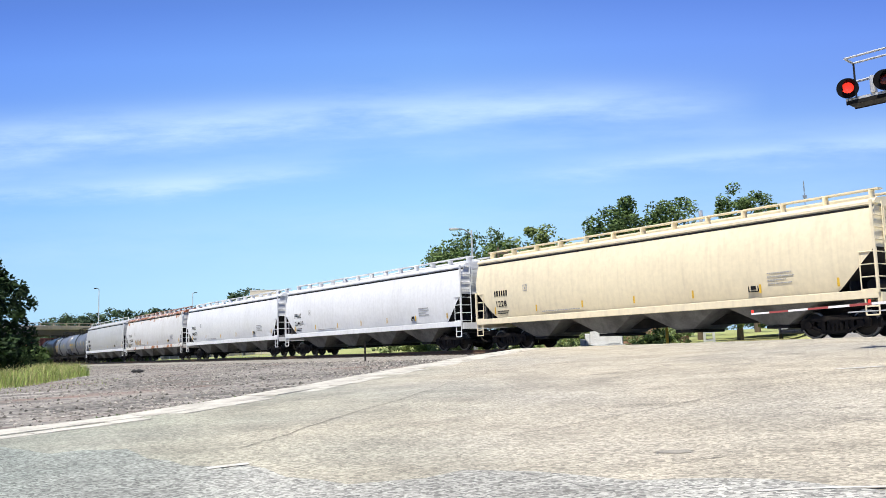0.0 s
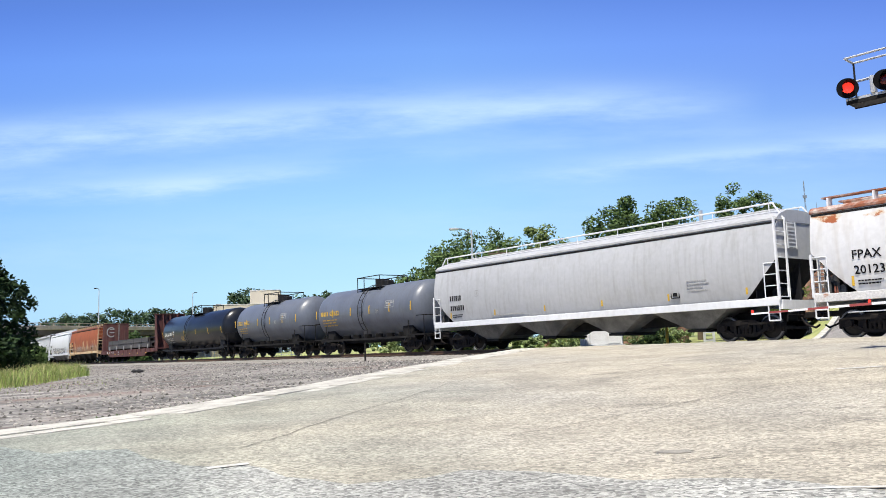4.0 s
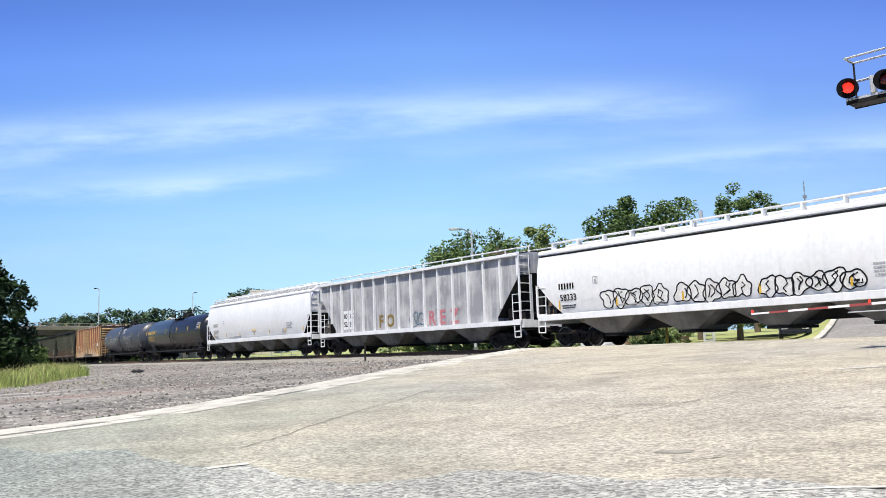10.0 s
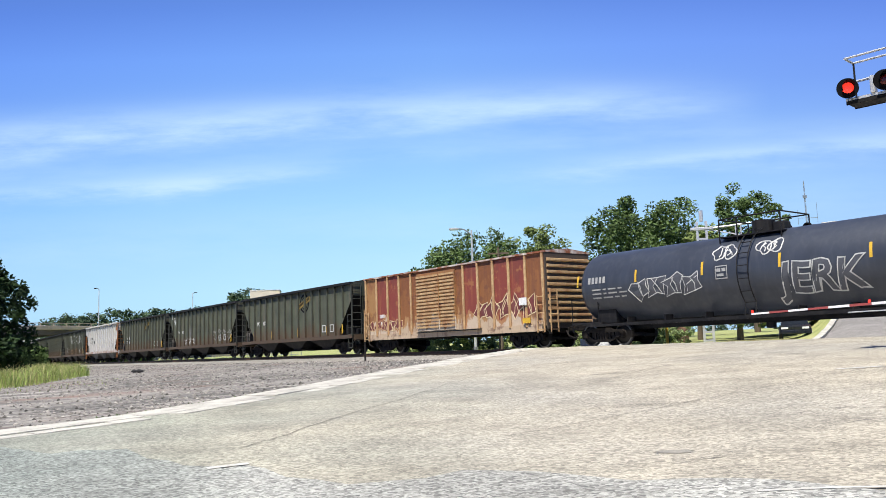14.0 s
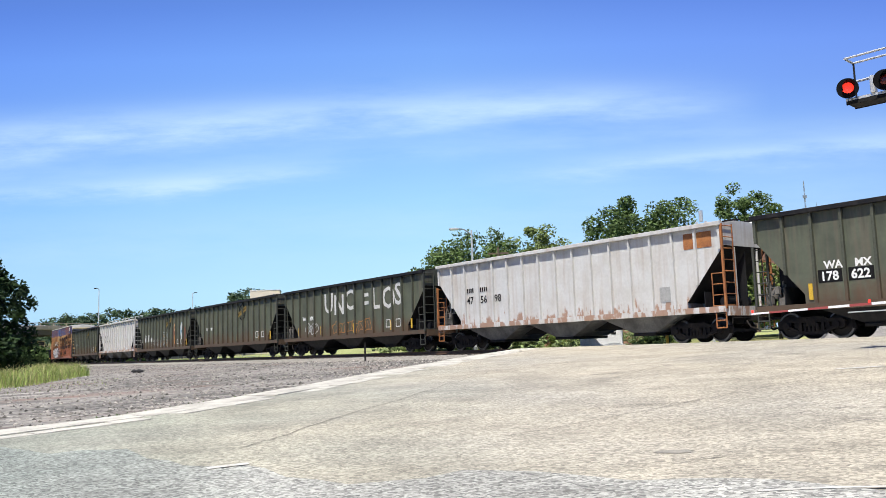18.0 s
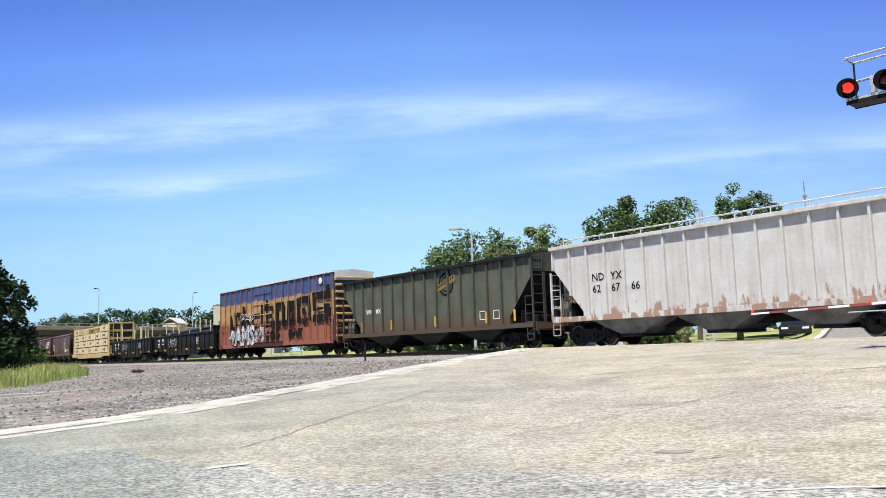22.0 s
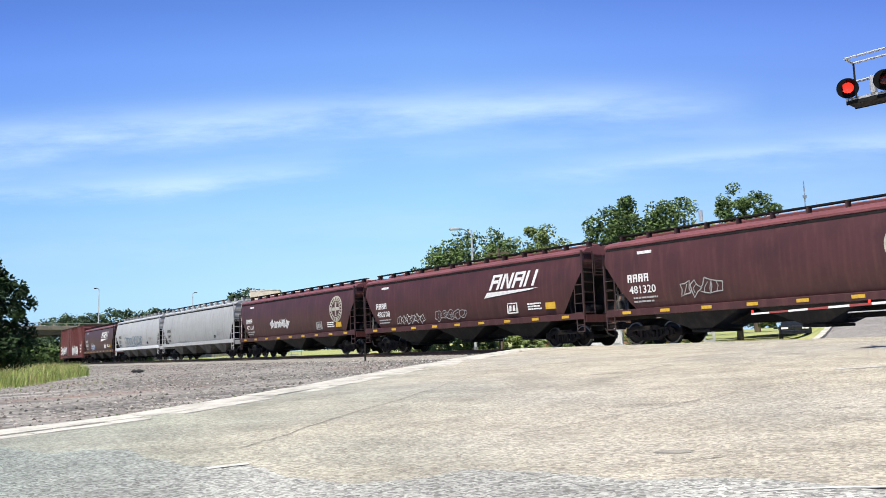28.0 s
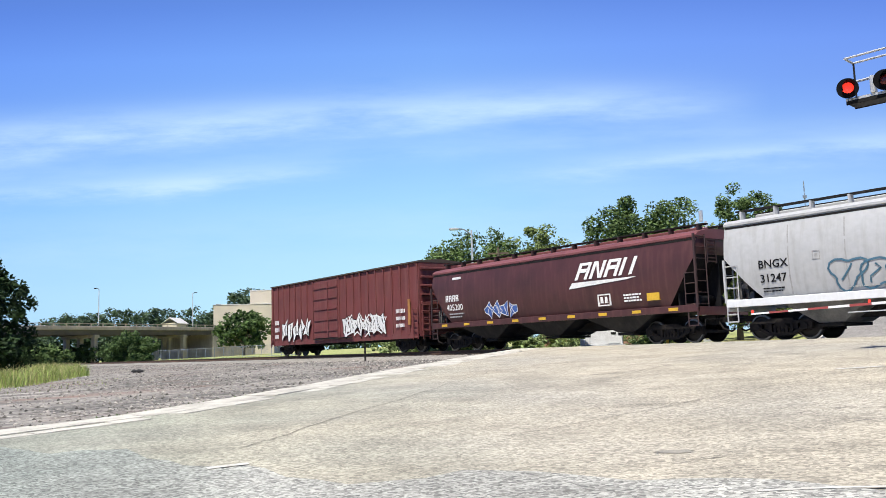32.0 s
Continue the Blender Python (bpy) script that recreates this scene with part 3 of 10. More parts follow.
# ---- track ----
def build_track():
    ss = [float(s) for s in np.concatenate([np.arange(-420, -60, 8.0), np.arange(-60, 60, 2.0), np.arange(60, 340, 8.0)])]
    bm = bmesh.new()
    prof = [(-2.9, -0.75), (-1.75, -0.25), (-0.9, -0.19), (0.9, -0.19), (1.75, -0.25), (2.9, -0.75)]
    rr = random.Random(2)
    rings = []
    for s in ss:
        ring = []
        for w, z in prof:
            p = on_track(s, w + rr.uniform(-0.08, 0.08), z + rr.uniform(-0.02, 0.02))
            ring.append(tuple(p))
        rings.append(ring)
    loft(bm, rings, closed=False)
    fixed(bm)
    if sum(f.normal.z for f in bm.faces) < 0:
        bmesh.ops.reverse_faces(bm, faces=bm.faces)
    BALLAST = material("crushed_limestone_ballast", (0.25, 0.235, 0.21), 0.95, dark=(0.13, 0.118, 0.10), amount=0.8, scale=6, fine=14, bump=0.8)
    tagged(part("ballast", bm, BALLAST), "pale grey crushed stone ballast under the rails", "ballast", kind="structure")
    for side in (-1, 1):
        bm = bmesh.new()
        prof = [(-0.07, -0.172), (-0.07, -0.155), (-0.012, -0.13), (-0.012, -0.04), (-0.036, -0.03), (-0.036, 0.0), (0.036, 0.0), (0.036, -0.03), (0.012, -0.04), (0.012, -0.13), (0.07, -0.155), (0.07, -0.172)]
        loft(bm, [[tuple(on_track(s, side * 0.7525 + w, z)) for w, z in prof] for s in ss])
        fixed(bm)
        for f in bm.faces:
            if f.normal.z > 0.9 and f.calc_center_median().z > -0.01:
                f.material_index = 1
        tagged(part("rail", bm, [RAIL, RAIL_TOP]), "rust-brown steel rail with a polished head", "rail", "rails", "structure")
    tie = shared("crosstie", lambda: boxm(-0.115, 0.115, -1.3, 1.3, -0.35, -0.172, bevel=0.015), TIE)
    ties = thing("crossties", "dark creosoted wooden crossties in ballast", "crossties", kind="structure")
    for i in range(150):
        s = -62 + i * 0.52
        if s < 10.5:
            part("crosstie", tie, None, ties, m=track_pose(s, rr.uniform(-0.03, 0.03)))
    far = bmesh.new()
    for i in range(-420, -62, 1):
        bmesh.ops.create_cube(far, size=1, matrix=track_pose(i, 0, -0.26) @ Matrix.Diagonal((0.23, 2.6, 0.178, 1)))
    tagged(part("far_crossties", far, TIE, ties), kind="stuff")


build_track()
crossing = thing("crossing_surface", "pale concrete panels between and beside the rails", "crossing", kind="structure")
for w0, w1 in ((-1.72, -0.83), (-0.66, 0.66), (0.83, 1.72)):
    pn = shared("panel_%.2f" % w0, lambda a=w0, b=w1: boxm(-1.19, 1.19, a, b, -0.3, -0.012, bevel=0.02), CONCRETE)
    for i in range(15):
        part("crossing_panel", pn, None, crossing, m=track_pose(12.6 + i * 2.4, 0, rk.uniform(-0.006, 0.006)))
# street beyond the crossing
fd = np.concatenate([np.linspace(-1.74, -8, 12), np.linspace(-9, -60, 32)])
plan_sheet("far_road", fd, lambda d: (20.6 + 0.43 * d, 34.0 + 0.43 * d), lambda d, x, y: ground_z(x, y) + 0.06 + 0.36 * (1 - ramp01(1.8, 6.0, -d)), FAR_ROAD, "grey concrete street climbing away beyond the crossing")


# ---- train: parts that all cars share ----
WHEELSETS = []


def wheelset_mesh():
    bm = bmesh.new()
    rod(bm, (0, -0.95, 0), (0, 0.95, 0), 0.08, 10)
    for sg in (-1, 1):
        y = sg * 0.7525
        n = 28
        prof = [(0.0, -0.07), (0.13, -0.07), (0.17, -0.02), (0.36, -0.035), (0.40, -0.06), (0.485, -0.065), (0.485, -0.04), (0.462, -0.03), (0.455, 0.065), (0.40, 0.068), (0.365, 0.02), (0.17, 0.05), (0.13, 0.09), (0.0, 0.09)]
        vs = []
        for k in range(n):
            a = 2 * math.pi * k / n
            vs.append([bm.verts.new((r * math.cos(a), y + sg * o, r * math.sin(a))) for r, o in prof[1:-1]])
        for k in range(n):
            p, q = vs[k], vs[(k + 1) % n]
            for i in range(len(p) - 1):
                f = bm.faces.new((p[i], p[i + 1], q[i + 1], q[i]))
                if i in (6, 7):
                    f.material_index = 1
        bm.faces.new([v[0] for v in vs])
        bm.faces.new([v[-1] for v in vs])
    return fixed(bm)


def frame_mesh():
    """Cast side frame of a freight truck, in the plane y = 0."""
    bm = bmesh.new()
    def slab(pts):
        loft(bm, [[(x, -0.075, z) for x, z in pts], [(x, 0.075, z) for x, z in pts]])
    slab([(-1.18, 0.58), (-1.05, 0.67), (-0.6, 0.66), (-0.42, 0.75), (0.42, 0.75), (0.6, 0.66), (1.05, 0.67), (1.18, 0.58), (0.6, 0.56), (-0.6, 0.56)])
    slab([(-0.42, 0.27), (0.42, 0.27), (0.46, 0.15), (-0.46, 0.15)])
    for s in (-1, 1):
        slab([(s * 0.72, 0.59), (s * 1.16, 0.59), (s * 1.14, 0.36), (s * 1.02, 0.33), (s * 0.76, 0.36)])
        slab([(s * 0.34, 0.56), (s * 0.45, 0.56), (s * 0.45, 0.26), (s * 0.34, 0.26)])
        slab([(s * 0.40, 0.15), (s * 0.46, 0.28), (s * 0.80, 0.46), (s * 0.80, 0.34)])
    return fixed(bm)


def truck_details_mesh():
    bm = bmesh.new()
    for sx in (-0.89, 0.89):
        rod(bm, (sx, -1.20, 0.457), (sx, -0.98, 0.457), 0.12, 12)
        rod(bm, (sx, 0.98, 0.457), (sx, 1.20, 0.457), 0.12, 12)
    for sg in (-1, 1):
        for k in (-0.22, -0.07, 0.07, 0.22):
            rod(bm, (k, sg * 1.11, 0.24), (k, sg * 1.11, 0.52), 0.06, 8)
        box(bm, -0.62, -0.36, sg * 1.07 - 0.02, sg * 1.07 + 0.02, 0.34, 0.60)
        box(bm, 0.36, 0.62, sg * 1.07 - 0.02, sg * 1.07 + 0.02, 0.34, 0.60)
    for sx in (-1.32, 1.32):
        box(bm, sx - 0.06, sx + 0.06, -0.8, 0.8, 0.36, 0.46)
        for sg in (-1, 1):
            box(bm, sx - 0.05, sx + 0.05, sg * 0.75 - 0.09, sg * 0.75 + 0.09, 0.30, 0.62)
    return bm


def add_truck(car, x):
    tr = part("truck", shared("truck_bolster", lambda: boxm(-0.2, 0.2, -1.15, 1.15, 0.42, 0.72, bevel=0.03), TRUCK), None, car, m=pose(x, 0, 0))
    side = shared("truck_side_frame", frame_mesh, TRUCK)
    for y in (-1.06, 1.06):
        part("side_frame", side, None, tr, m=pose(0, y, 0))
    for dx in (-0.89, 0.89):
        WHEELSETS.append(part("wheelset", shared("wheelset", wheelset_mesh, [WHEEL, TREAD]), None, tr, m=pose(dx, 0, 0.457)))
    part("truck_rigging", shared("truck_details", truck_details_mesh, TRUCK), None, tr)
    return tr


def coupler_mesh():
    bm = bmesh.new()
    box(bm, -0.75, 0.0, -0.09, 0.09, 0.74, 0.94, bevel=0.02)
    box(bm, -0.14, 0.10, -0.19, 0.13, 0.68, 1.0, bevel=0.04)
    pts = [(-0.5, -0.45, 0.75), (-0.3, -0.5, 0.5), (0.0, -0.42, 0.38), (0.08, -0.3, 0.48)]
    for a, b in zip(pts, pts[1:]):
        rod(bm, a, b, 0.035, 6)
    return bm


def add_ends(car, L, body_half, y=1.3, z=0.85, mat=None):
    """Centre sill, couplers and uncoupling rods."""
    h = L / 2
    part("centre_sill", boxm(-h + 0.75, h - 0.75, -0.28, 0.28, 0.66, 1.05), UNDER, car)
    cp = shared("coupler", coupler_mesh, TRUCK)
    part("coupler", cp, None, car, m=pose(h - 0.02, 0, 0))
    part("coupler", cp, None, car, m=pose(-h + 0.02, 0, 0, 0, 0, 180))
    for sg in (-1, 1):
        bm = bmesh.new()
        x = sg * (h - 0.5)
        rod(bm, (x, -1.35, 0.86), (x, -0.3, 0.86), 0.02, 5)
        rod(bm, (x, -1.35, 0.86), (x, -1.40, 0.62), 0.02, 5)
        part("uncoupling_rod", bm, TRUCK, car)


def ladder_mesh(width, height, step=0.38, r=0.022):
    bm = bmesh.new()
    for x in (0, width):
        box(bm, x - 0.03, x + 0.03, -0.02, 0.02, 0, height)
    n = int(height / step)
    for i in range(n + 1):
        z = 0.12 + i * (height - 0.2) / max(n, 1)
        rod(bm, (0, -0.01, z), (width, -0.01, z), r, 5)
    return bm


def add_ladder(car, m, width, height, mat, name="ladder"):
    key = "ladder_%.2f_%.2f_%s" % (width, height, mat.name)
    return part(name, shared(key, lambda: ladder_mesh(width, height), mat), None, car, m=m)


def text_mesh(key, words, size, mat, bold=0.0, align="LEFT"):
    """Lettering as a flat mesh in the x-z plane, facing -y."""
    if key in MESH:
        return MESH[key]
    cu = bpy.data.curves.new(key, "FONT")
    cu.body, cu.size, cu.align_x, cu.offset = words, size, align, bold
    cu.resolution_u = 2
    ob = bpy.data.objects.new(key, cu)
    scene.collection.objects.link(ob)
    me = bpy.data.meshes.new_from_object(ob)
    bpy.data.objects.remove(ob)
    me.transform(pose(0, 0, 0, 90))
    me.materials.clear()
    me.materials.append(mat)
    MESH[key] = me
    return me


def lettering(car, words, x, y, z, size, mat, bold=0.0, name="number"):
    return part(name, text_mesh("text_%s_%.2f_%s" % (words, size, mat.name), words, size, mat, bold), None, car, m=pose(x, y, z))


def bars(car, x, y, z, rows, mat, name="stencil", seed=1):
    """Small writing that cannot be read: plain bars. rows: (width, height, drop)."""
    bm = bmesh.new()
    rr = random.Random(seed)
    for w, h, dz in rows:
        a = 0.0
        while a < w:
            b = a + rr.uniform(0.30, 0.42) * h if h > 0.13 else min(a + rr.uniform(1.2, 3.0) * h, w)
            yy = y(z + dz + h / 2) if callable(y) else y
            box(bm, x + a, x + b, yy - 0.004, yy + 0.002, z + dz, z + dz + h)
            a = b + (0.26 if h > 0.13 else 0.45) * h
    ob = part(name, bm, mat, car)
    return tagged(ob, kind="stuff") if "stencil" in name else ob


def ribbon(bm, pts, width, y, bend=None):
    """A painted stroke in the x-z plane at depth y."""
    vs = []
    for i, p in enumerate(pts):
        a, b = pts[max(i - 1, 0)], pts[min(i + 1, len(pts) - 1)]
        tx, tz = b[0] - a[0], b[1] - a[1]
        q = math.hypot(tx, tz) or 1.0
        nx, nz = -tz / q * width / 2, tx / q * width / 2
        yy = y(p[1]) if callable(y) else y
        vs.append((bm.verts.new((p[0] + nx, yy, p[1] + nz)), bm.verts.new((p[0] - nx, yy, p[1] - nz))))
    for (a, b), (c, d) in zip(vs, vs[1:]):
        f = bm.faces.new((a, b, d, c))
        f.normal_update()
        if f.normal.y > 0:
            f.normal_flip()
    return bm


def blob(bm, pts, y):
    """A filled painted shape."""
    vs = [bm.verts.new((x, y(z) if callable(y) else y, z)) for x, z in pts]
    f = bm.faces.new(vs)
    f.normal_update()
    if f.normal.y > 0:
        f.normal_flip()


def graffiti(car, x, z, w, h, n, y, line, fill=None, seed=3, width=0.05, lean=0.15, name="graffiti", loops=False):
    """Looping sprayed letter forms that spell nothing: outlines, with fills behind them."""
    rr = random.Random(seed)
    bo, bf = bmesh.new(), bmesh.new()
    y1 = (lambda q: y(q) - 0.004) if callable(y) else y - 0.004
    cw = w / n
    if (fill or n > 3) and not loops:
        # jagged overlapping shards, outlined, with slashes across them
        for i in range(n):
            cx, cz = x + (i + 0.5) * cw, z + h * rr.uniform(0.44, 0.56)
            k = rr.choice((7, 8, 9, 10))
            a0 = rr.uniform(0, 6.28)
            pts = []
            for j in range(k):
                a = a0 + 6.283 * (j + rr.uniform(-0.25, 0.25)) / k
                r = rr.uniform(0.45, 0.7) if j % 2 else rr.uniform(0.9, 1.15)
                px, pz = r * cw * 0.66 * math.cos(a), r * h * 0.52 * math.sin(a)
                pts.append((cx + px + lean * pz, cz + pz))
            if fill:
                blob(bf, pts, (lambda q, i=i: y(q) - 0.0006 * (i % 5)) if callable(y) else y - 0.0006 * (i % 5))
            ribbon(bo, pts + [pts[0]], width * (0.8 if fill else 1.0), y1)
            for _ in range(2 if fill else 1):
                u = rr.uniform(-0.3, 0.3) * cw
                ribbon(bo, [(cx + u, cz - 0.3 * h), (cx + u * 0.4 + rr.uniform(-0.2, 0.2) * cw, cz), (cx - u + lean * h * 0.3, cz + 0.3 * h)], width * 0.7, y1)
        if fill:
            tagged(part(name + "_fill", bf, fill, car), kind="stuff" if n > 3 else "")
        else:
            bf.free()
        return tagged(part(name, bo, line, car), kind="stuff" if n > 3 else "")
    for i in range(n):
        cx, ch = x + (i + 0.5) * cw, h * rr.uniform(0.75, 1.0)
        cz = z + h / 2 + rr.uniform(-0.06, 0.06) * h
        k = 22
        a0, f1, f2 = rr.uniform(0, 6.28), rr.choice((2, 3)), rr.choice((3, 4, 5))
        p1, p2 = rr.uniform(0.08, 0.22), rr.uniform(0.05, 0.16)
        pts = []
        for j in range(k + 1):
            a = 2 * math.pi * j / k
            r = 1 + p1 * math.sin(f1 * a + a0) + p2 * math.sin(f2 * a + 2 * a0)
            px, pz = r * cw * 0.53 * math.cos(a), r * ch * 0.5 * math.sin(a)
            px += lean * pz
            if abs(math.cos(a)) > 0.6:
                px *= 1.12
            pts.append((cx + px, cz + pz))
        pts[-1] = pts[0]
        if fill:
            blob(bf, pts[:-1], y)
        ribbon(bo, pts, width, y1)
        m = rr.choice((1, 2, 2))
        for _ in range(m):
            q = [(cx + rr.uniform(-0.28, 0.28) * cw + lean * t * ch, cz + t * ch + rr.uniform(-0.05, 0.05) * h) for t in (-0.3, -0.1, 0.12, 0.3)]
            ribbon(bo, q, width * 0.9, y1)
    if fill:
        tagged(part(name + "_fill", bf, fill, car), kind="stuff" if n > 3 else "")
    else:
        bf.free()
    return tagged(part(name, bo, line, car), kind="stuff" if n > 3 else "")


# ---- covered hopper cars ----
def grate_mesh():
    """The grated step that hangs at a hopper's end below the running board."""
    bm = bmesh.new()
    box(bm, 0, 0.03, -0.3, -0.26, 0, 0.95)
    box(bm, 0, 0.03, 0.26, 0.3, 0, 0.95)
    for k in range(7):
        box(bm, 0.005, 0.025, -0.26, 0.26, 0.04 + k * 0.14, 0.09 + k * 0.14)
    return bm


def brake_gear_mesh():
    """Brake cylinder, valve block, reservoir, pipes and a hand wheel on a car's end platform."""
    bm = bmesh.new()
    rod(bm, (0.45, -1.0, 0.55), (0.45, -0.3, 0.55), 0.19, 12)
    rod(bm, (0.75, -1.15, 0.25), (0.75, 0.3, 0.25), 0.14, 10)
    box(bm, 0.2, 0.42, -1.3, -1.05, 0.15, 0.5, bevel=0.03)
    box(bm, 0.55, 0.72, -1.32, -1.12, 0.5, 0.78, bevel=0.03)
    rr = random.Random(8)
    for k in range(9):
        x, y = rr.uniform(0.1, 0.95), rr.uniform(-1.35, -0.6)
        z = rr.uniform(0.5, 1.25) * (1.25 - 0.5 * x)
        rod(bm, (x, y, 0.0), (x + rr.uniform(-0.05, 0.05), y, z), rr.choice((0.018, 0.026, 0.035)), 5)
        rod(bm, (x, y, z), (x + rr.uniform(-0.4, 0.3), y + rr.uniform(0, 0.4), z - rr.uniform(0, 0.25)), 0.02, 5)
    for k in range(12):
        a, b = 6.283 * k / 12, 6.283 * (k + 1) / 12
        rod(bm, (0.12, -0.75 + 0.27 * math.cos(a), 1.0 + 0.27 * math.sin(a)), (0.12, -0.75 + 0.27 * math.cos(b), 1.0 + 0.27 * math.sin(b)), 0.022, 5)
    for a in (0.4, 2.5, 4.6):
        rod(bm, (0.12, -0.75, 1.0), (0.12, -0.75 + 0.27 * math.cos(a), 1.0 + 0.27 * math.sin(a)), 0.016, 5)
    rod(bm, (0.12, -0.75, 1.0), (0.2, -0.75, 0.0), 0.03, 6)
    return bm


def open_end(car, sx, hb, sill, cut):
    """What stands under a hopper's slope sheet: platform, brake gear, and an added web and cross wall painted black for
    shade.
    """
    x = sx * hb
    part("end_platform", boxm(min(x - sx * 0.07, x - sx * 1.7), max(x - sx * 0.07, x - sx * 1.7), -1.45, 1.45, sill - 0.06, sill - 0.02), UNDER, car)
    # web and cross wall are added in black to fill the opening with shade
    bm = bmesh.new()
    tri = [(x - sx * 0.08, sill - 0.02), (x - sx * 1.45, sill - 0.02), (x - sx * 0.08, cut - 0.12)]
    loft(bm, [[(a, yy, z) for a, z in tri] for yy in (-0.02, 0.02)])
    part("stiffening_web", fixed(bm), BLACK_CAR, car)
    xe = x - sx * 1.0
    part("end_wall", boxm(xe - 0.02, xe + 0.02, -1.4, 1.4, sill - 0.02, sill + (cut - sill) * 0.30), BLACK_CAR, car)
    gear = shared("brake_gear", brake_gear_mesh, DUSTY_PIPE if sx < 0 else UNDER)
    if sx < 0:
        part("brake_gear", gear, None, car, m=pose(-hb, 0, sill))
    else:
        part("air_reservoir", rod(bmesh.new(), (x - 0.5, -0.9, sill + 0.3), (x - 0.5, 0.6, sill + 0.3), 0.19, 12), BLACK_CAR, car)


def stirrup_mesh():
    bm = bmesh.new()
    for a, b in (((0, 0, 0), (0, 0, -0.55)), ((0.42, 0, 0), (0.42, 0, -0.55)), ((0, 0, -0.55), (0.42, 0, -0.55)), ((0, 0, -0.28), (0.42, 0, -0.28))):
        rod(bm, a, b, 0.026, 6)
    return bm


def grab_irons(car, sx, hb, sill, y, high, mat):
    """Corner post, a short side ladder, a ladder up the end and a step below, at each corner of one end."""
    for sg in (-1, 1):
        part("corner_post", boxm(sx * hb - 0.04, sx * hb + 0.04, sg * y - 0.04, sg * y + 0.04, sill, high), mat, car)
        bm = bmesh.new()
        x1 = sx * (hb - 0.52)
        rod(bm, (x1, sg * y, sill), (x1, sg * y, sill + 1.32), 0.022, 5)
        for k in range(4):
            z = sill + 0.12 + k * 0.40
            rod(bm, (x1, sg * y, z), (sx * hb, sg * y, z), 0.02, 5)
        part("side_ladder", bm, mat, car)
        bm = bmesh.new()
        y1 = sg * (y - 0.62)
        rod(bm, (sx * (hb + 0.05), y1, sill), (sx * (hb + 0.05), y1, high), 0.026, 5)
        n = int((high - sill) / 0.42)
        for k in range(n + 1):
            z = sill + 0.12 + k * (high - sill - 0.2) / n
            rod(bm, (sx * (hb + 0.05), y1, z), (sx * (hb + 0.05), sg * y, z), 0.02, 5)
        part("end_ladder", bm, mat, car)
        part("stirrup_step", shared("stirrup_" + mat.name, stirrup_mesh, mat), None, car, m=pose(sx * hb - (0.44 if sx > 0 else -0.02), sg * y, sill - 0.14))


def side_y(z):
    """Half width of a rounded hopper body at a height."""
    return 1.60 - 0.19 * (abs(z - 2.75) / 1.35) ** 2.2


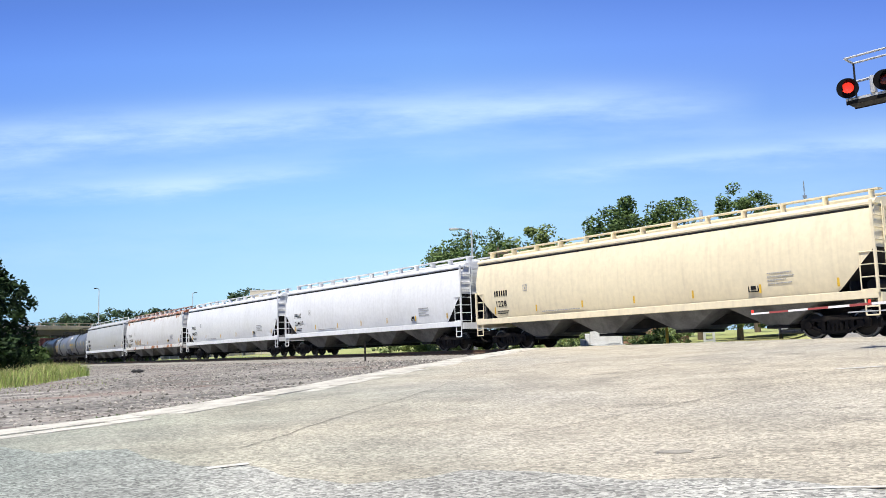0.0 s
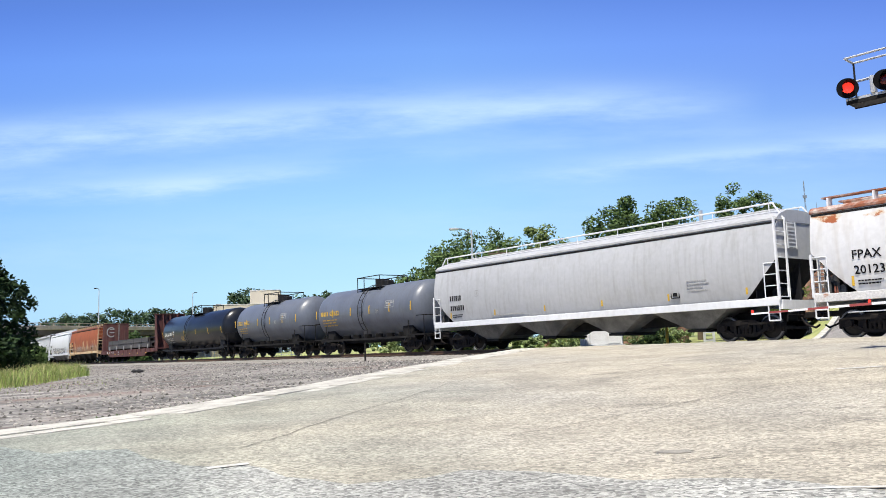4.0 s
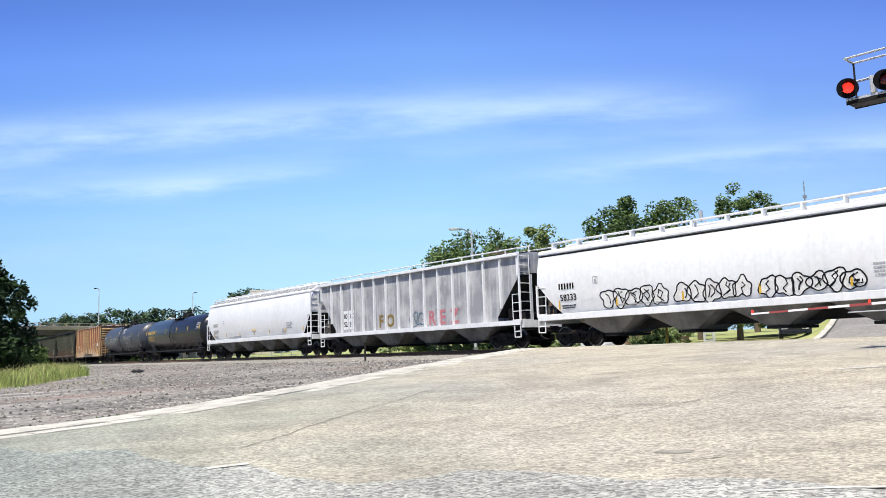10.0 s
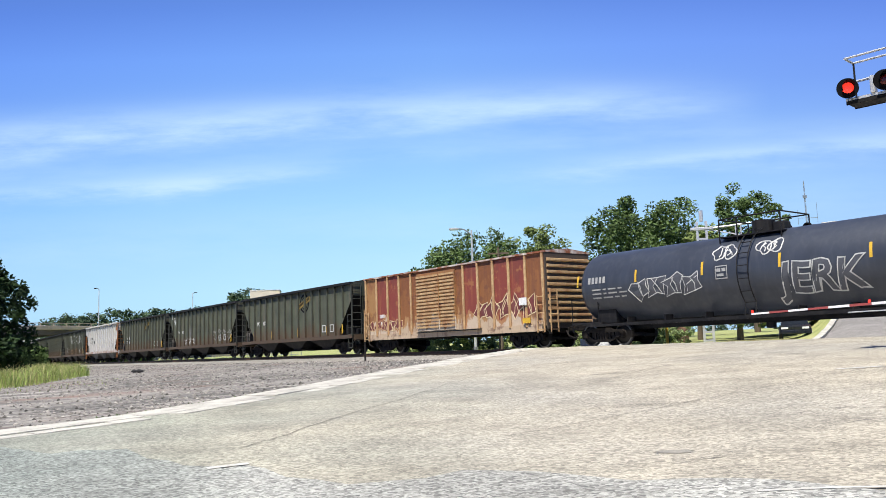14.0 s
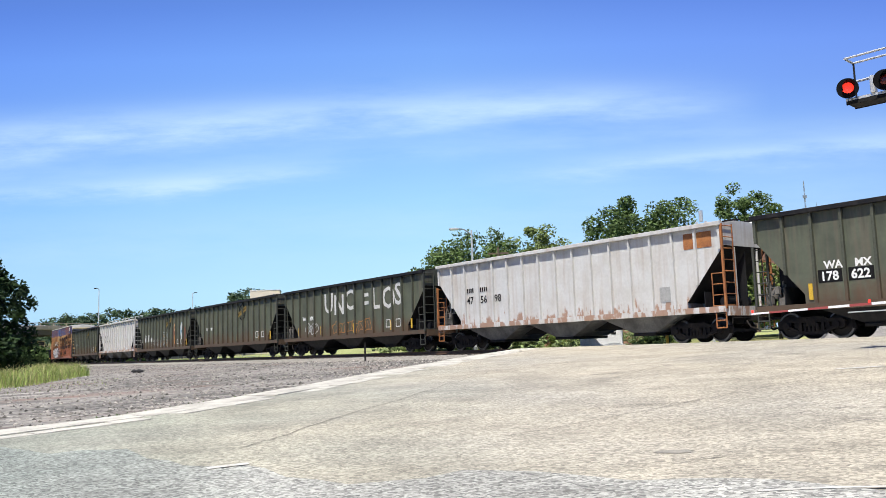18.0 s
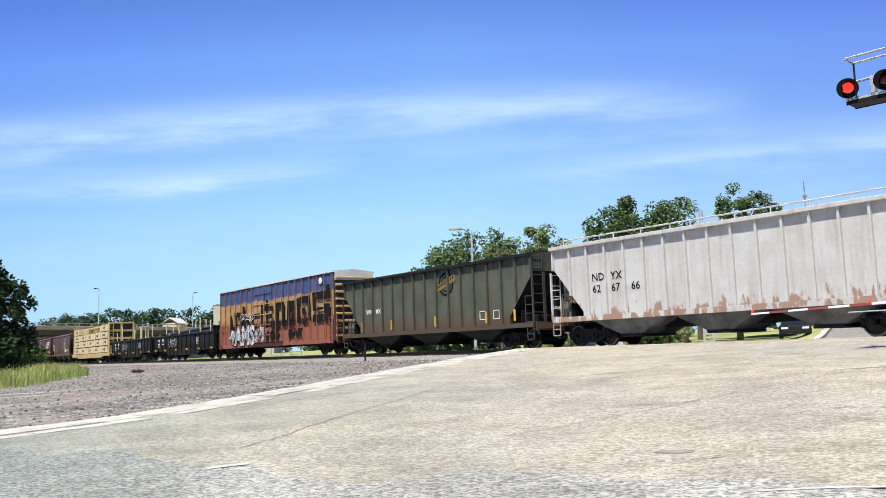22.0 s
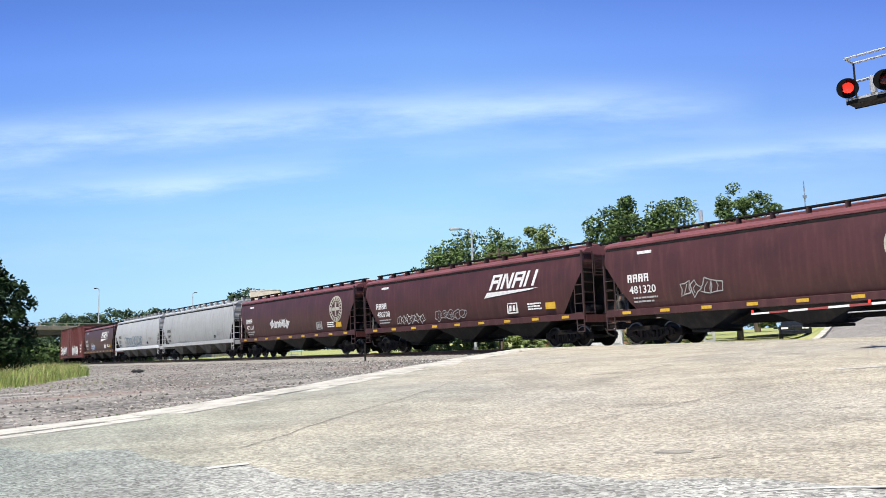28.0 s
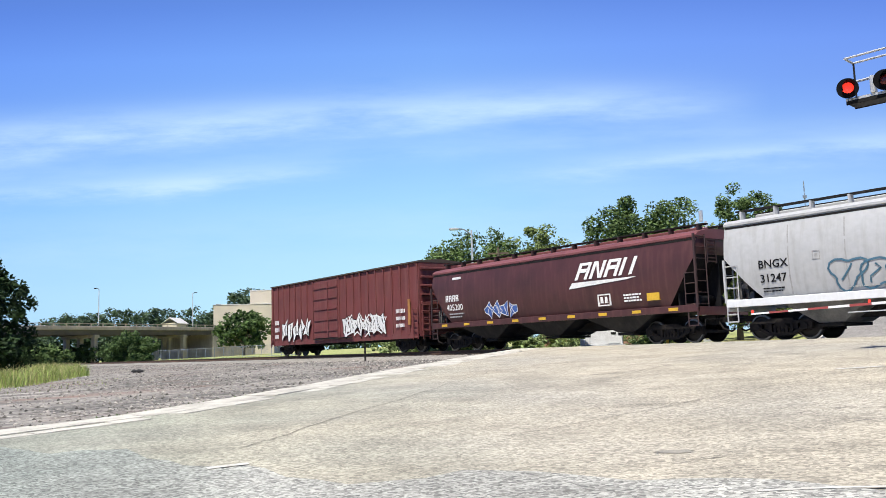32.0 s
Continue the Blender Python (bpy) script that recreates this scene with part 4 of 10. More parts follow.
def round_hopper(L, paint, sill_paint=None, roof_paint=None, walk_mat=None, eave=4.05, top=4.42, board=4.72, sill=1.33, bays=4, ladder=None,
                 rail_style="posts", under=HOPPER_GREY, cut=2.85, roof_ribs=0):
    """A smooth-sided covered hopper; returns the parts' parent."""
    car = new("covered_hopper")
    sill_paint, roof_paint, ladder = sill_paint or paint, roof_paint or paint, ladder or paint
    walk_mat = walk_mat or ladder
    hb = L / 2 - 0.6
    rise = cut - sill
    half = [(hb - 1.5, sill), (hb - 1.15, sill + rise * 0.20), (hb - 0.75, sill + rise * 0.46), (hb - 0.35, sill + rise * 0.75), (hb, cut)]
    stations = [(-x, z) for x, z in reversed(half)] + [(-hb * 0.4, sill), (0, sill), (hb * 0.4, sill)] + half
    bm = bmesh.new()
    rings = []
    for x, zb in stations:
        zs = [zb + (eave - zb) * k / 9 for k in range(10)]
        right = [(x, side_y(z), z) for z in zs]
        left = [(x, -side_y(z), z) for z in reversed(zs)]
        rings.append(right + left)
    loft(bm, rings)
    fixed(bm)
    # slope sheets' undersides go near-black: their shade is put into the colour
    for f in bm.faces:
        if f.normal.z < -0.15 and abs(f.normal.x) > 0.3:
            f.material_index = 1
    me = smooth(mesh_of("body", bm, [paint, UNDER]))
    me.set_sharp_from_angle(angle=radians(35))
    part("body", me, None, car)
    # roof with a dark gutter below its edge
    bm = bmesh.new()
    e = side_y(eave)
    prof = [(-e + 0.05, eave - 0.02), (-e - 0.05, eave + 0.02), (-e - 0.05, eave + 0.10), (-e + 0.12, eave + 0.22), (-0.75, top - 0.03), (0, top), (0.75, top - 0.03), (e - 0.12, eave + 0.22), (e + 0.05, eave + 0.10), (e + 0.05, eave + 0.02), (e - 0.05, eave - 0.02)]
    loft(bm, [[(x, yy, zz) for yy, zz in prof] for x in (-hb - 0.03, -hb / 3, hb / 3, hb + 0.03)])
    part("roof", fixed(bm), roof_paint, car)
    for sg in (-1, 1):
        if not roof_ribs:
            part("roof_gutter", boxm(-hb + 0.02, hb - 0.02, sg * e - 0.035, sg * e + 0.035, eave - 0.10, eave - 0.025), UNDER, car)
        for k in range(roof_ribs):
            f = 0.1 + 0.8 * k / (roof_ribs - 1)
            yr, zr = sg * (e - 0.12 - f * (e - 0.87)), eave + 0.22 + f * (top - eave - 0.25)
            part("roof_rib", boxm(-hb + 0.15, hb - 0.15, yr - 0.025, yr + 0.025, zr - 0.03, zr + 0.035), roof_paint, car)
            # a grey strip below each rib stands for its shade
            part("roof_seam", boxm(-hb + 0.15, hb - 0.15, yr + sg * 0.03 - 0.02, yr + sg * 0.03 + 0.02, zr - 0.06, zr - 0.005), HOPPER_GREY, car)
    # hatch trough and running boards
    part("hatch_cover", boxm(-hb + 0.6, hb - 0.6, -0.28, 0.28, top - 0.01, top + 0.16, bevel=0.03), roof_paint, car)
    if rail_style == "posts":
        for sg in (-1, 1):
            part("running_board", boxm(-hb + 0.1, hb - 0.1, sg * 0.62 - 0.16, sg * 0.62 + 0.16, board - 0.05, board), walk_mat, car)
            n = 13
            post = shared("walk_bracket_%s_%.2f_%.2f" % (ladder.name, board, top), lambda: boxm(-0.03, 0.03, -0.06, 0.24, top - 0.14, board - 0.05), ladder)
            for i in range(n):
                part("walk_bracket", post, None, car, m=pose(-hb + 0.35 + i * (2 * hb - 0.7) / (n - 1), sg * 0.62, 0, 0, 0, 0 if sg > 0 else 180))
    else:
        for sg in (-1, 1):
            bm = bmesh.new()
            pts = [(-hb - 0.05, sg * 1.1, 1.5), (-hb - 0.10, sg * 1.1, 4.2), (-hb + 0.35, sg * 1.0, board + 0.12), (hb - 0.35, sg * 1.0, board + 0.12), (hb + 0.10, sg * 1.1, 4.2), (hb + 0.05, sg * 1.1, 1.5)]
            for a, b in zip(pts, pts[1:]):
                rod(bm, a, b, 0.035, 6)
            for i in range(9):
                x = -hb + 0.5 + i * (2 * hb - 1.0) / 8
                rod(bm, (x, sg * 1.0, top - 0.2), (x, sg * 1.0, board + 0.12), 0.02, 5)
            part("hand_rail", bm, ladder, car)
            part("running_board", boxm(-hb + 0.2, hb - 0.2, sg * 0.62 - 0.16, sg * 0.62 + 0.16, board - 0.18, board - 0.13), walk_mat, car)
    # sills
    for sg in (-1, 1):
        part("side_sill", boxm(-hb, hb, sg * 1.60 - 0.05, sg * 1.60 + 0.05, sill - 0.17, sill + 0.10, bevel=0.015), sill_paint, car)
    for sx in (-1, 1):
        part("end_sill", boxm(sx * hb - 0.06, sx * hb + 0.06, -1.54, 1.54, sill - 0.30, sill + 0.02), sill_paint, car)
        open_end(car, sx, hb, sill, cut)
        grab_irons(car, sx, hb, sill, 1.62, eave + 0.12 if sx > 0 else cut - 0.05, ladder)
    part("end_grate", shared("end_grate_" + ladder.name, grate_mesh, ladder), None, car, m=pose(hb + 0.05, -0.62, eave - 0.98))
    # bays under the body
    bl = (2 * (hb - 1.9)) / bays
    for i in range(bays):
        cx = -hb + 1.9 + (i + 0.5) * bl
        bm = bmesh.new()
        a, zt, zb = bl / 2 - 0.06, sill - 0.05, 0.52
        loft(bm, [[(cx - a, -1.5, zt), (cx + a, -1.5, zt), (cx + a, 1.5, zt), (cx - a, 1.5, zt)],
                  [(cx - 0.42, -1.0, zb), (cx + 0.42, -1.0, zb), (cx + 0.42, 1.0, zb), (cx - 0.42, 1.0, zb)]])
        bay = part("hopper_bay", fixed(bm), under, car)
        part("discharge_gate", boxm(cx - 0.42, cx + 0.42, -1.05, 1.05, 0.40, 0.51, bevel=0.02), UNDER, bay)
    add_ends(car, L, hb)
    for sx in (-1, 1):
        add_truck(car, sx * (L / 2 - 2.35))
    return car


def reflectors(car, L, n, z0, z1, y, tall=True, inset=1.9):
    for i in range(n):
        x = -L / 2 + inset + i * (L - 2 * inset) / (n - 1)
        y = -side_y((z0 + z1) / 2) - 0.006 if y < -1.595 and y > -1.605 else y
        if tall:
            bm = boxm(x - 0.04, x + 0.04, y - 0.012, y - 0.004, z0 + 0.05, z1 - 0.05)
        else:
            bm = boxm(x - 0.22, x + 0.22, y - 0.012, y - 0.004, z0, z1)
        part("reflector", bm, YELLOW, car)


def rib_hopper(L, paint, rib_paint=None, top=4.42, sill=1.05, ribs=17, open_bays=3, roof_paint=None, rails=False, end_dark=None, chord=None, ladder=None):
    """A hopper with vertical posts on flat sides and steep slope sheets at its ends."""
    car = new("ribbed_hopper")
    rib_paint = rib_paint or paint
    hb = L / 2 - 0.6
    bm = bmesh.new()
    y = 1.46
    stations = [(-hb, 3.55), (-hb + 1.75, 1.5), (-hb + 1.76, sill), (hb - 1.76, sill), (hb - 1.75, 1.5), (hb, 3.55)]
    loft(bm, [[(x, y, zb), (x, y, top - 0.06), (x, 0.7, top + 0.06), (x, -0.7, top + 0.06), (x, -y, top - 0.06), (x, -y, zb)] for x, zb in stations])
    fixed(bm)
    # faces that look down take a near-black colour in place of shade
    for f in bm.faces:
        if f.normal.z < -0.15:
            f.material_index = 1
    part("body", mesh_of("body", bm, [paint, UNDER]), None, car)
    for sg in (-1, 1):
        part("top_chord", boxm(-hb - 0.02, hb + 0.02, sg * 1.56 - 0.09, sg * 1.56 + 0.09, top - 0.16, top, bevel=0.015), chord or rib_paint, car)
        part("side_sill", boxm(-hb, hb, sg * 1.53 - 0.07, sg * 1.53 + 0.07, sill - 0.12, sill + 0.10), rib_paint, car)
        for i in range(ribs):
            x = -hb + 0.12 + i * (2 * hb - 0.24) / (ribs - 1)
            e = min(x + hb, hb - x)
            zb = sill + 0.1 if e > 1.76 else 3.55 - (3.55 - 1.5) * e / 1.75
            key = "rib_%s_%.2f_%.2f" % (rib_paint.name, zb, top)
            part("side_post", shared(key, lambda: boxm(-0.045, 0.045, -0.06, 0.06, zb, top - 0.16), rib_paint), None, car, m=pose(x, sg * 1.52, 0))
    for sx in (-1, 1):
        x = sx * hb
        part("end_sill", boxm(x - 0.07, x + 0.07, -1.46, 1.46, sill - 0.25, sill + 0.1), rib_paint, car)
        open_end(car, sx, hb, sill, 3.5)
        for yy in (-0.75, 0.75):
            part("slope_brace", rod(bmesh.new(), (x - sx * 0.05, yy, sill), (x - sx * 0.05, yy, 3.5), 0.05, 6), rib_paint, car)
        grab_irons(car, sx, hb, sill, 1.56, top - 0.1 if sx > 0 else 3.3, ladder or rib_paint)
    if rails:
        for sg in (-1, 1):
            bm = bmesh.new()
            rod(bm, (-hb, sg * 0.75, top + 0.34), (hb, sg * 0.75, top + 0.34), 0.035, 5)
            for i in range(12):
                x = -hb + 0.1 + i * (2 * hb - 0.2) / 11
                rod(bm, (x, sg * 0.75, top), (x, sg * 0.75, top + 0.34), 0.03, 5)
            part("running_rail", bm, rib_paint, car)
    for sg in (-0.45, 0.45):
        part("running_board", boxm(-hb, hb, sg - 0.14, sg + 0.14, top + 0.10, top + 0.14), UNDER, car)
    bays = open_bays
    bl = (2 * (hb - 1.9)) / bays
    for i in range(bays):
        cx = -hb + 1.9 + (i + 0.5) * bl
        bm = bmesh.new()
        a, zt, zb = bl / 2 - 0.06, sill - 0.02, 0.46
        loft(bm, [[(cx - a, -1.42, zt), (cx + a, -1.42, zt), (cx + a, 1.42, zt), (cx - a, 1.42, zt)],
                  [(cx - 0.55, -1.1, zb), (cx + 0.55, -1.1, zb), (cx + 0.55, 1.1, zb), (cx - 0.55, 1.1, zb)]])
        bay = part("hopper_bay", fixed(bm), end_dark or UNDER, car)
        part("discharge_gate", boxm(cx - 0.55, cx + 0.55, -1.15, 1.15, 0.34, 0.455, bevel=0.02), UNDER, bay)
    add_ends(car, L, hb)
    for sx in (-1, 1):
        add_truck(car, sx * (L / 2 - 2.3))
    return car


# ---- tank cars ----
def tank_car(L, paint, radius=1.52, mid=2.55, frame_mat=None, dome=True, ladder=None, ladder_x=0.0, nose=0.95):
    car = new("tank_car")
    frame_mat, ladder = frame_mat or BLACK_CAR, ladder or BLACK_CAR
    hb = L / 2 - nose
    bm = bmesh.new()
    n = 40
    rings = []
    st = [(-hb + 0.75 * (1 - math.cos(a)), max(math.sin(a), 0.03)) for a in [math.pi / 2 * k / 8 for k in range(9)]]
    st = st + [(-x, r) for x, r in reversed(st)]
    for x, r in st:
        rings.append([(x, r * radius * math.cos(2 * math.pi * k / n), mid + r * radius * math.sin(2 * math.pi * k / n)) for k in range(n)])
    loft(bm, rings)
    me = smooth(mesh_of("tank", fixed(bm), paint))
    part("tank", me, None, car)
    for x in (-hb * 0.62, -hb * 0.2, hb * 0.2, hb * 0.62):
        bm = bmesh.new()
        loft(bm, [[(x + o, (radius + 0.006) * math.cos(2 * math.pi * k / n), mid + (radius + 0.006) * math.sin(2 * math.pi * k / n)) for k in range(n)] for o in (-0.02, 0.02)], cap=False)
        part("weld_band", fixed(bm), paint, car)
    # dome, platform and rails
    if dome:
        zt = mid + radius
        part("manway", rod(bmesh.new(), (0, 0, zt - 0.1), (0, 0, zt + 0.42), 0.42, 20), ladder, car)
        part("valve_box", boxm(0.5, 0.95, -0.25, 0.25, zt - 0.08, zt + 0.3, bevel=0.04), ladder, car)
        for y in (-1.0, 0.5):
            part("platform", boxm(-1.25, 1.25, y, y + 0.5, zt - 0.16, zt - 0.11), ladder, car)
        for y in (-1.0, 1.0):
            bm = bmesh.new()
            for x in (-1.25, -0.5, 1.25):
                rod(bm, (x, y, zt - 0.35), (x, y, zt + 0.55), 0.028, 5)
            rod(bm, (-1.25, y, zt + 0.55), (1.25, y, zt + 0.55), 0.028, 5)
            part("platform_rail", bm, ladder, car)
        for x in (-1.25, 1.25):
            part("platform_end_rail", rod(bmesh.new(), (x, -1.0, zt + 0.55), (x, 1.0, zt + 0.55), 0.028, 5), ladder, car)
    for sg in (-1, 1):
        bm = bmesh.new()
        prev = None
        for k in range(15):
            a = math.radians(-42 + k * 8.2)
            r = radius + 0.14
            p = (sg * r * math.cos(a), mid + r * math.sin(a))
            for x in (ladder_x - 0.22, ladder_x + 0.22):
                if prev:
                    rod(bm, (x, prev[0], prev[1]), (x, p[0], p[1]), 0.022, 5)
            if k % 2 == 0:
                rod(bm, (ladder_x - 0.22, p[0], p[1]), (ladder_x + 0.22, p[0], p[1]), 0.018, 5)
            prev = p
        for x in (ladder_x - 0.22, ladder_x + 0.22):
            z0 = mid + (radius + 0.14) * math.sin(math.radians(-42))
            rod(bm, (x, sg * (radius + 0.14) * math.cos(math.radians(-42)), z0), (x, sg * 1.35, 0.85), 0.022, 5)
        part("side_ladder", bm, ladder, car)
        part("side_rail", boxm(-hb + 0.6, hb - 0.6, sg * 1.36 - 0.035, sg * 1.36 + 0.035, 0.80, 0.92), frame_mat, car)
        for k in range(9):
            x = -hb + 1.0 + k * (2 * hb - 2.0) / 8
            part("rail_strut", boxm(x - 0.03, x + 0.03, min(sg * 0.85, sg * 1.36), max(sg * 0.85, sg * 1.36), 0.86, 1.15), frame_mat, car)
    for sx in (-1, 1):
        x = sx * (L / 2 - 0.75)
        part("end_platform", boxm(min(x, x - sx * 1.7), max(x, x - sx * 1.7), -1.4, 1.4, 0.92, 1.0), frame_mat, car)
        part("saddle", boxm(sx * (hb - 1.6) - 0.5, sx * (hb - 1.6) + 0.5, -1.15, 1.15, 0.95, 1.75), frame_mat, car)
        for y in (-1.35, 1.35):
            bm = bmesh.new()
            rod(bm, (x, y, 0.6), (x, y, 2.0), 0.025, 5)
            rod(bm, (x, y, 2.0), (x - sx * 1.5, y, 2.0), 0.025, 5)
            rod(bm, (x - sx * 1.5, y, 2.0), (x - sx * 1.5, y, 0.95), 0.025, 5)
            part("end_rail", bm, frame_mat, car)
        part("cross_rail", rod(bmesh.new(), (x, -1.35, 2.0), (x, -0.4, 2.0), 0.025, 5), frame_mat, car)
    part("bottom_outlet", rod(bmesh.new(), (0, 0, 0.45), (0, 0, 1.15), 0.18, 12), frame_mat, car)
    add_ends(car, L, hb)
    for sx in (-1, 1):
        add_truck(car, sx * (L / 2 - 2.2))
    return car


# ---- boxcars ----
def box_car(L, paint, top=4.5, ribs=12, rib_paint=None, door_paint=None, door_x=0.0, door_w=3.0, end_paint=None, end_ribs=11, roof_paint=None, sill=0.85, ribbed_door=True, rib_depth=0.09, end_back=None):
    car = new("boxcar")
    rib_paint, door_paint, end_paint, roof_paint = rib_paint or paint, door_paint or paint, end_paint or paint, roof_paint or paint
    hb, y = L / 2 - 0.75, 1.42
    part("body", boxm(-hb, hb, -y, y, sill + 0.2, top - 0.12), paint, car)
    bm = bmesh.new()
    prof = [(-y - 0.10, top - 0.16), (-y - 0.10, top - 0.08), (0, top + 0.06), (y + 0.10, top - 0.08), (y + 0.10, top - 0.16)]
    loft(bm, [[(x, a, b) for a, b in prof] for x in (-hb - 0.08, hb + 0.08)])
    part("roof", fixed(bm), roof_paint, car)
    for i in range(14):
        x = -hb + (i + 0.5) * 2 * hb / 14
        bm = bmesh.new()
        loft(bm, [[(x + o, -y - 0.08, top - 0.075), (x + o, 0, top + 0.10), (x + o, y + 0.08, top - 0.075)] for o in (-0.05, 0.05)], closed=False, cap=False)
        part("roof_rib", bm, roof_paint, car)
    for sg in (-1, 1):
        part("side_sill", boxm(-hb + 0.3, hb - 0.3, sg * y - 0.05, sg * y + 0.05, sill - 0.1, sill + 0.22), paint, car)
        for i in range(ribs):
            x = -hb + 0.12 + i * (2 * hb - 0.24) / (ribs - 1)
            if abs(x - sg * -door_x) < door_w / 2 + 0.05 and rib_depth:
                continue
            key = "boxcar_post_%s_%.2f_%.2f" % (rib_paint.name, top, rib_depth)
            part("side_post", shared(key, lambda: boxm(-0.07, 0.07, -rib_depth / 2, rib_depth / 2, sill + 0.1, top - 0.17, bevel=0.02), rib_paint), None, car, m=pose(x, sg * (y + rib_depth / 2), 0))
        dx = door_x
        dr = part("door", boxm(dx - door_w / 2, dx + door_w / 2, sg * (y + 0.05) - 0.05, sg * (y + 0.05) + 0.05, sill + 0.25, top - 0.3), door_paint, car)
        for k in range(16 if ribbed_door else 5):
            nn = 16 if ribbed_door else 5
            z = sill + 0.35 + (k + 0.5) * (top - 0.75 - sill) / nn
            hgt = 0.05 if ribbed_door else 0.035
            part("door_rib", boxm(dx - door_w / 2 + 0.04, dx + door_w / 2 - 0.04, sg * (y + 0.12) - 0.03, sg * (y + 0.12) + 0.03, z - hgt, z + hgt), rib_paint if ribbed_door else door_paint, dr)
        part("door_track", boxm(dx - door_w * 0.5, dx + door_w * 1.1, sg * (y + 0.12) - 0.04, sg * (y + 0.12) + 0.04, sill + 0.14, sill + 0.2), UNDER, car)
        part("lock_bar", rod(bmesh.new(), (dx + 0.4, sg * (y + 0.17), sill + 0.3), (dx + 0.4, sg * (y + 0.17), top - 0.4), 0.03, 6), door_paint, dr)
    for sx in (-1, 1):
        part("end_frame", boxm(min(sx * hb, sx * (hb + 0.06)), max(sx * hb, sx * (hb + 0.06)), -y - 0.04, y + 0.04, sill, top - 0.12), end_back or end_paint, car)
        for k in range(end_ribs):
            z = sill + 0.35 + k * (top - 0.85 - sill) / (end_ribs - 1)
            bm = bmesh.new()
            x = sx * (hb + 0.06)
            loft(bm, [[(x, yy, z - 0.075), (x + sx * 0.12, yy, z - 0.04), (x + sx * 0.12, yy, z + 0.05), (x, yy, z + 0.085)] for yy in (-y + 0.06, y - 0.06)])
            part("end_rib", fixed(bm), end_paint, car)
        for sg in (-1, 1):
            add_ladder(car, pose(sx * (hb - 0.05) - (0.45 if sx > 0 else 0), sg * (y + 0.12), sill - 0.15), 0.45, 1.7, rib_paint, "side_ladder")
        add_ladder(car, pose(sx * (hb + 0.22), -1.38, sill - 0.15, 0, 0, 90), 0.45, 1.9, rib_paint, "end_ladder")
    add_ends(car, L, hb)
    part("underframe", boxm(-hb + 1, hb - 1, -1.2, 1.2, 0.72, sill + 0.2), UNDER, car)
    for sx in (-1, 1):
        add_truck(car, sx * (L / 2 - 2.5))
    return car


# ---- gondola, flat car and lumber car ----
def bulge_mesh(w, z0, z1):
    """A steel panel that loads have pushed outward."""
    bm = bmesh.new()
    nx, nz = 8, 7
    vs = [[bm.verts.new((-w / 2 + w * i / nx, -0.075 * (math.sin(math.pi * i / nx) * math.sin(math.pi * (j / nz) ** 1.3)) ** 0.6 if 0 < i < nx and 0 < j < nz else 0.0, z0 + (z1 - z0) * j / nz)) for j in range(nz + 1)] for i in range(nx + 1)]
    for i in range(nx):
        for j in range(nz):
            bm.faces.new((vs[i][j], vs[i + 1][j], vs[i + 1][j + 1], vs[i][j + 1]))
    return bm


def gondola(L, paint, top=2.3, sill=0.95, ribs=15):
    car = new("gondola")
    hb, y = L / 2 - 0.65, 1.42
    for sg in (-1, 1):
        part("side", boxm(-hb, hb, min(sg * y, sg * (y - 0.06)), max(sg * y, sg * (y - 0.06)), sill - 0.1, top - 0.05), paint, car)
        part("top_chord", boxm(-hb, hb, sg * (y + 0.03) - 0.09, sg * (y + 0.03) + 0.09, top - 0.13, top, bevel=0.015), paint, car)
        bm = bmesh.new()
        pr = [(-hb + 0.1, sill + 0.1), (hb - 0.1, sill + 0.1), (hb - 0.1, sill - 0.15), (hb - 3.4, sill - 0.15), (hb - 4.3, 0.42), (-hb + 4.3, 0.42), (-hb + 3.4, sill - 0.15), (-hb + 0.1, sill - 0.15)]
        loft(bm, [[(a, sg * (y - 0.02) - 0.04, b) for a, b in pr], [(a, sg * (y - 0.02) + 0.04, b) for a, b in pr]])
        part("side_sill", fixed(bm), paint, car)
        for i in range(ribs):
            x = -hb + 0.08 + i * (2 * hb - 0.16) / (ribs - 1)
            e = min(x + hb, hb - x)
            z0 = 0.46 if e > 4.3 else sill - 0.12
            key = "gondola_post_%.2f_%.2f_%s" % (z0, top, paint.name)
            part("side_post", shared(key, lambda: boxm(-0.06, 0.06, -0.055, 0.055, z0, top - 0.12, bevel=0.015), paint), None, car, m=pose(x, sg * (y + 0.055), 0))
            if i < ribs - 1:
                pw = (2 * hb - 0.16) / (ribs - 1)
                part("bulged_panel", shared("bulge_%.2f_%.2f_%s" % (pw, top, paint.name), lambda: bulge_mesh(pw - 0.14, sill + 0.12, top - 0.15), paint, True), None, car, m=pose(x + pw / 2, sg * (y + 0.002), 0, 0, 0, 0 if sg < 0 else 180))
    for sx in (-1, 1):
        part("end", boxm(min(sx * hb, sx * (hb - 0.06)), max(sx * hb, sx * (hb - 0.06)), -y, y, sill - 0.1, top - 0.02), paint, car)
        for k in range(4):
            z = sill + 0.1 + k * 0.34
            part("end_rib", boxm(min(sx * hb, sx * (hb + 0.1)), max(sx * hb, sx * (hb + 0.1)), -y + 0.05, y - 0.05, z, z + 0.12, bevel=0.02), paint, car)
        add_ladder(car, pose(sx * (hb + 0.16), -1.38, sill - 0.3, 0, 0, 90), 0.4, 1.5, paint, "end_ladder")
    part("floor", boxm(-hb + 0.05, hb - 0.05, -y + 0.07, y - 0.07, sill, sill + 0.06), UNDER, car)
    add_ends(car, L, hb)
    for sx in (-1, 1):
        add_truck(car, sx * (L / 2 - 2.3))
    return car


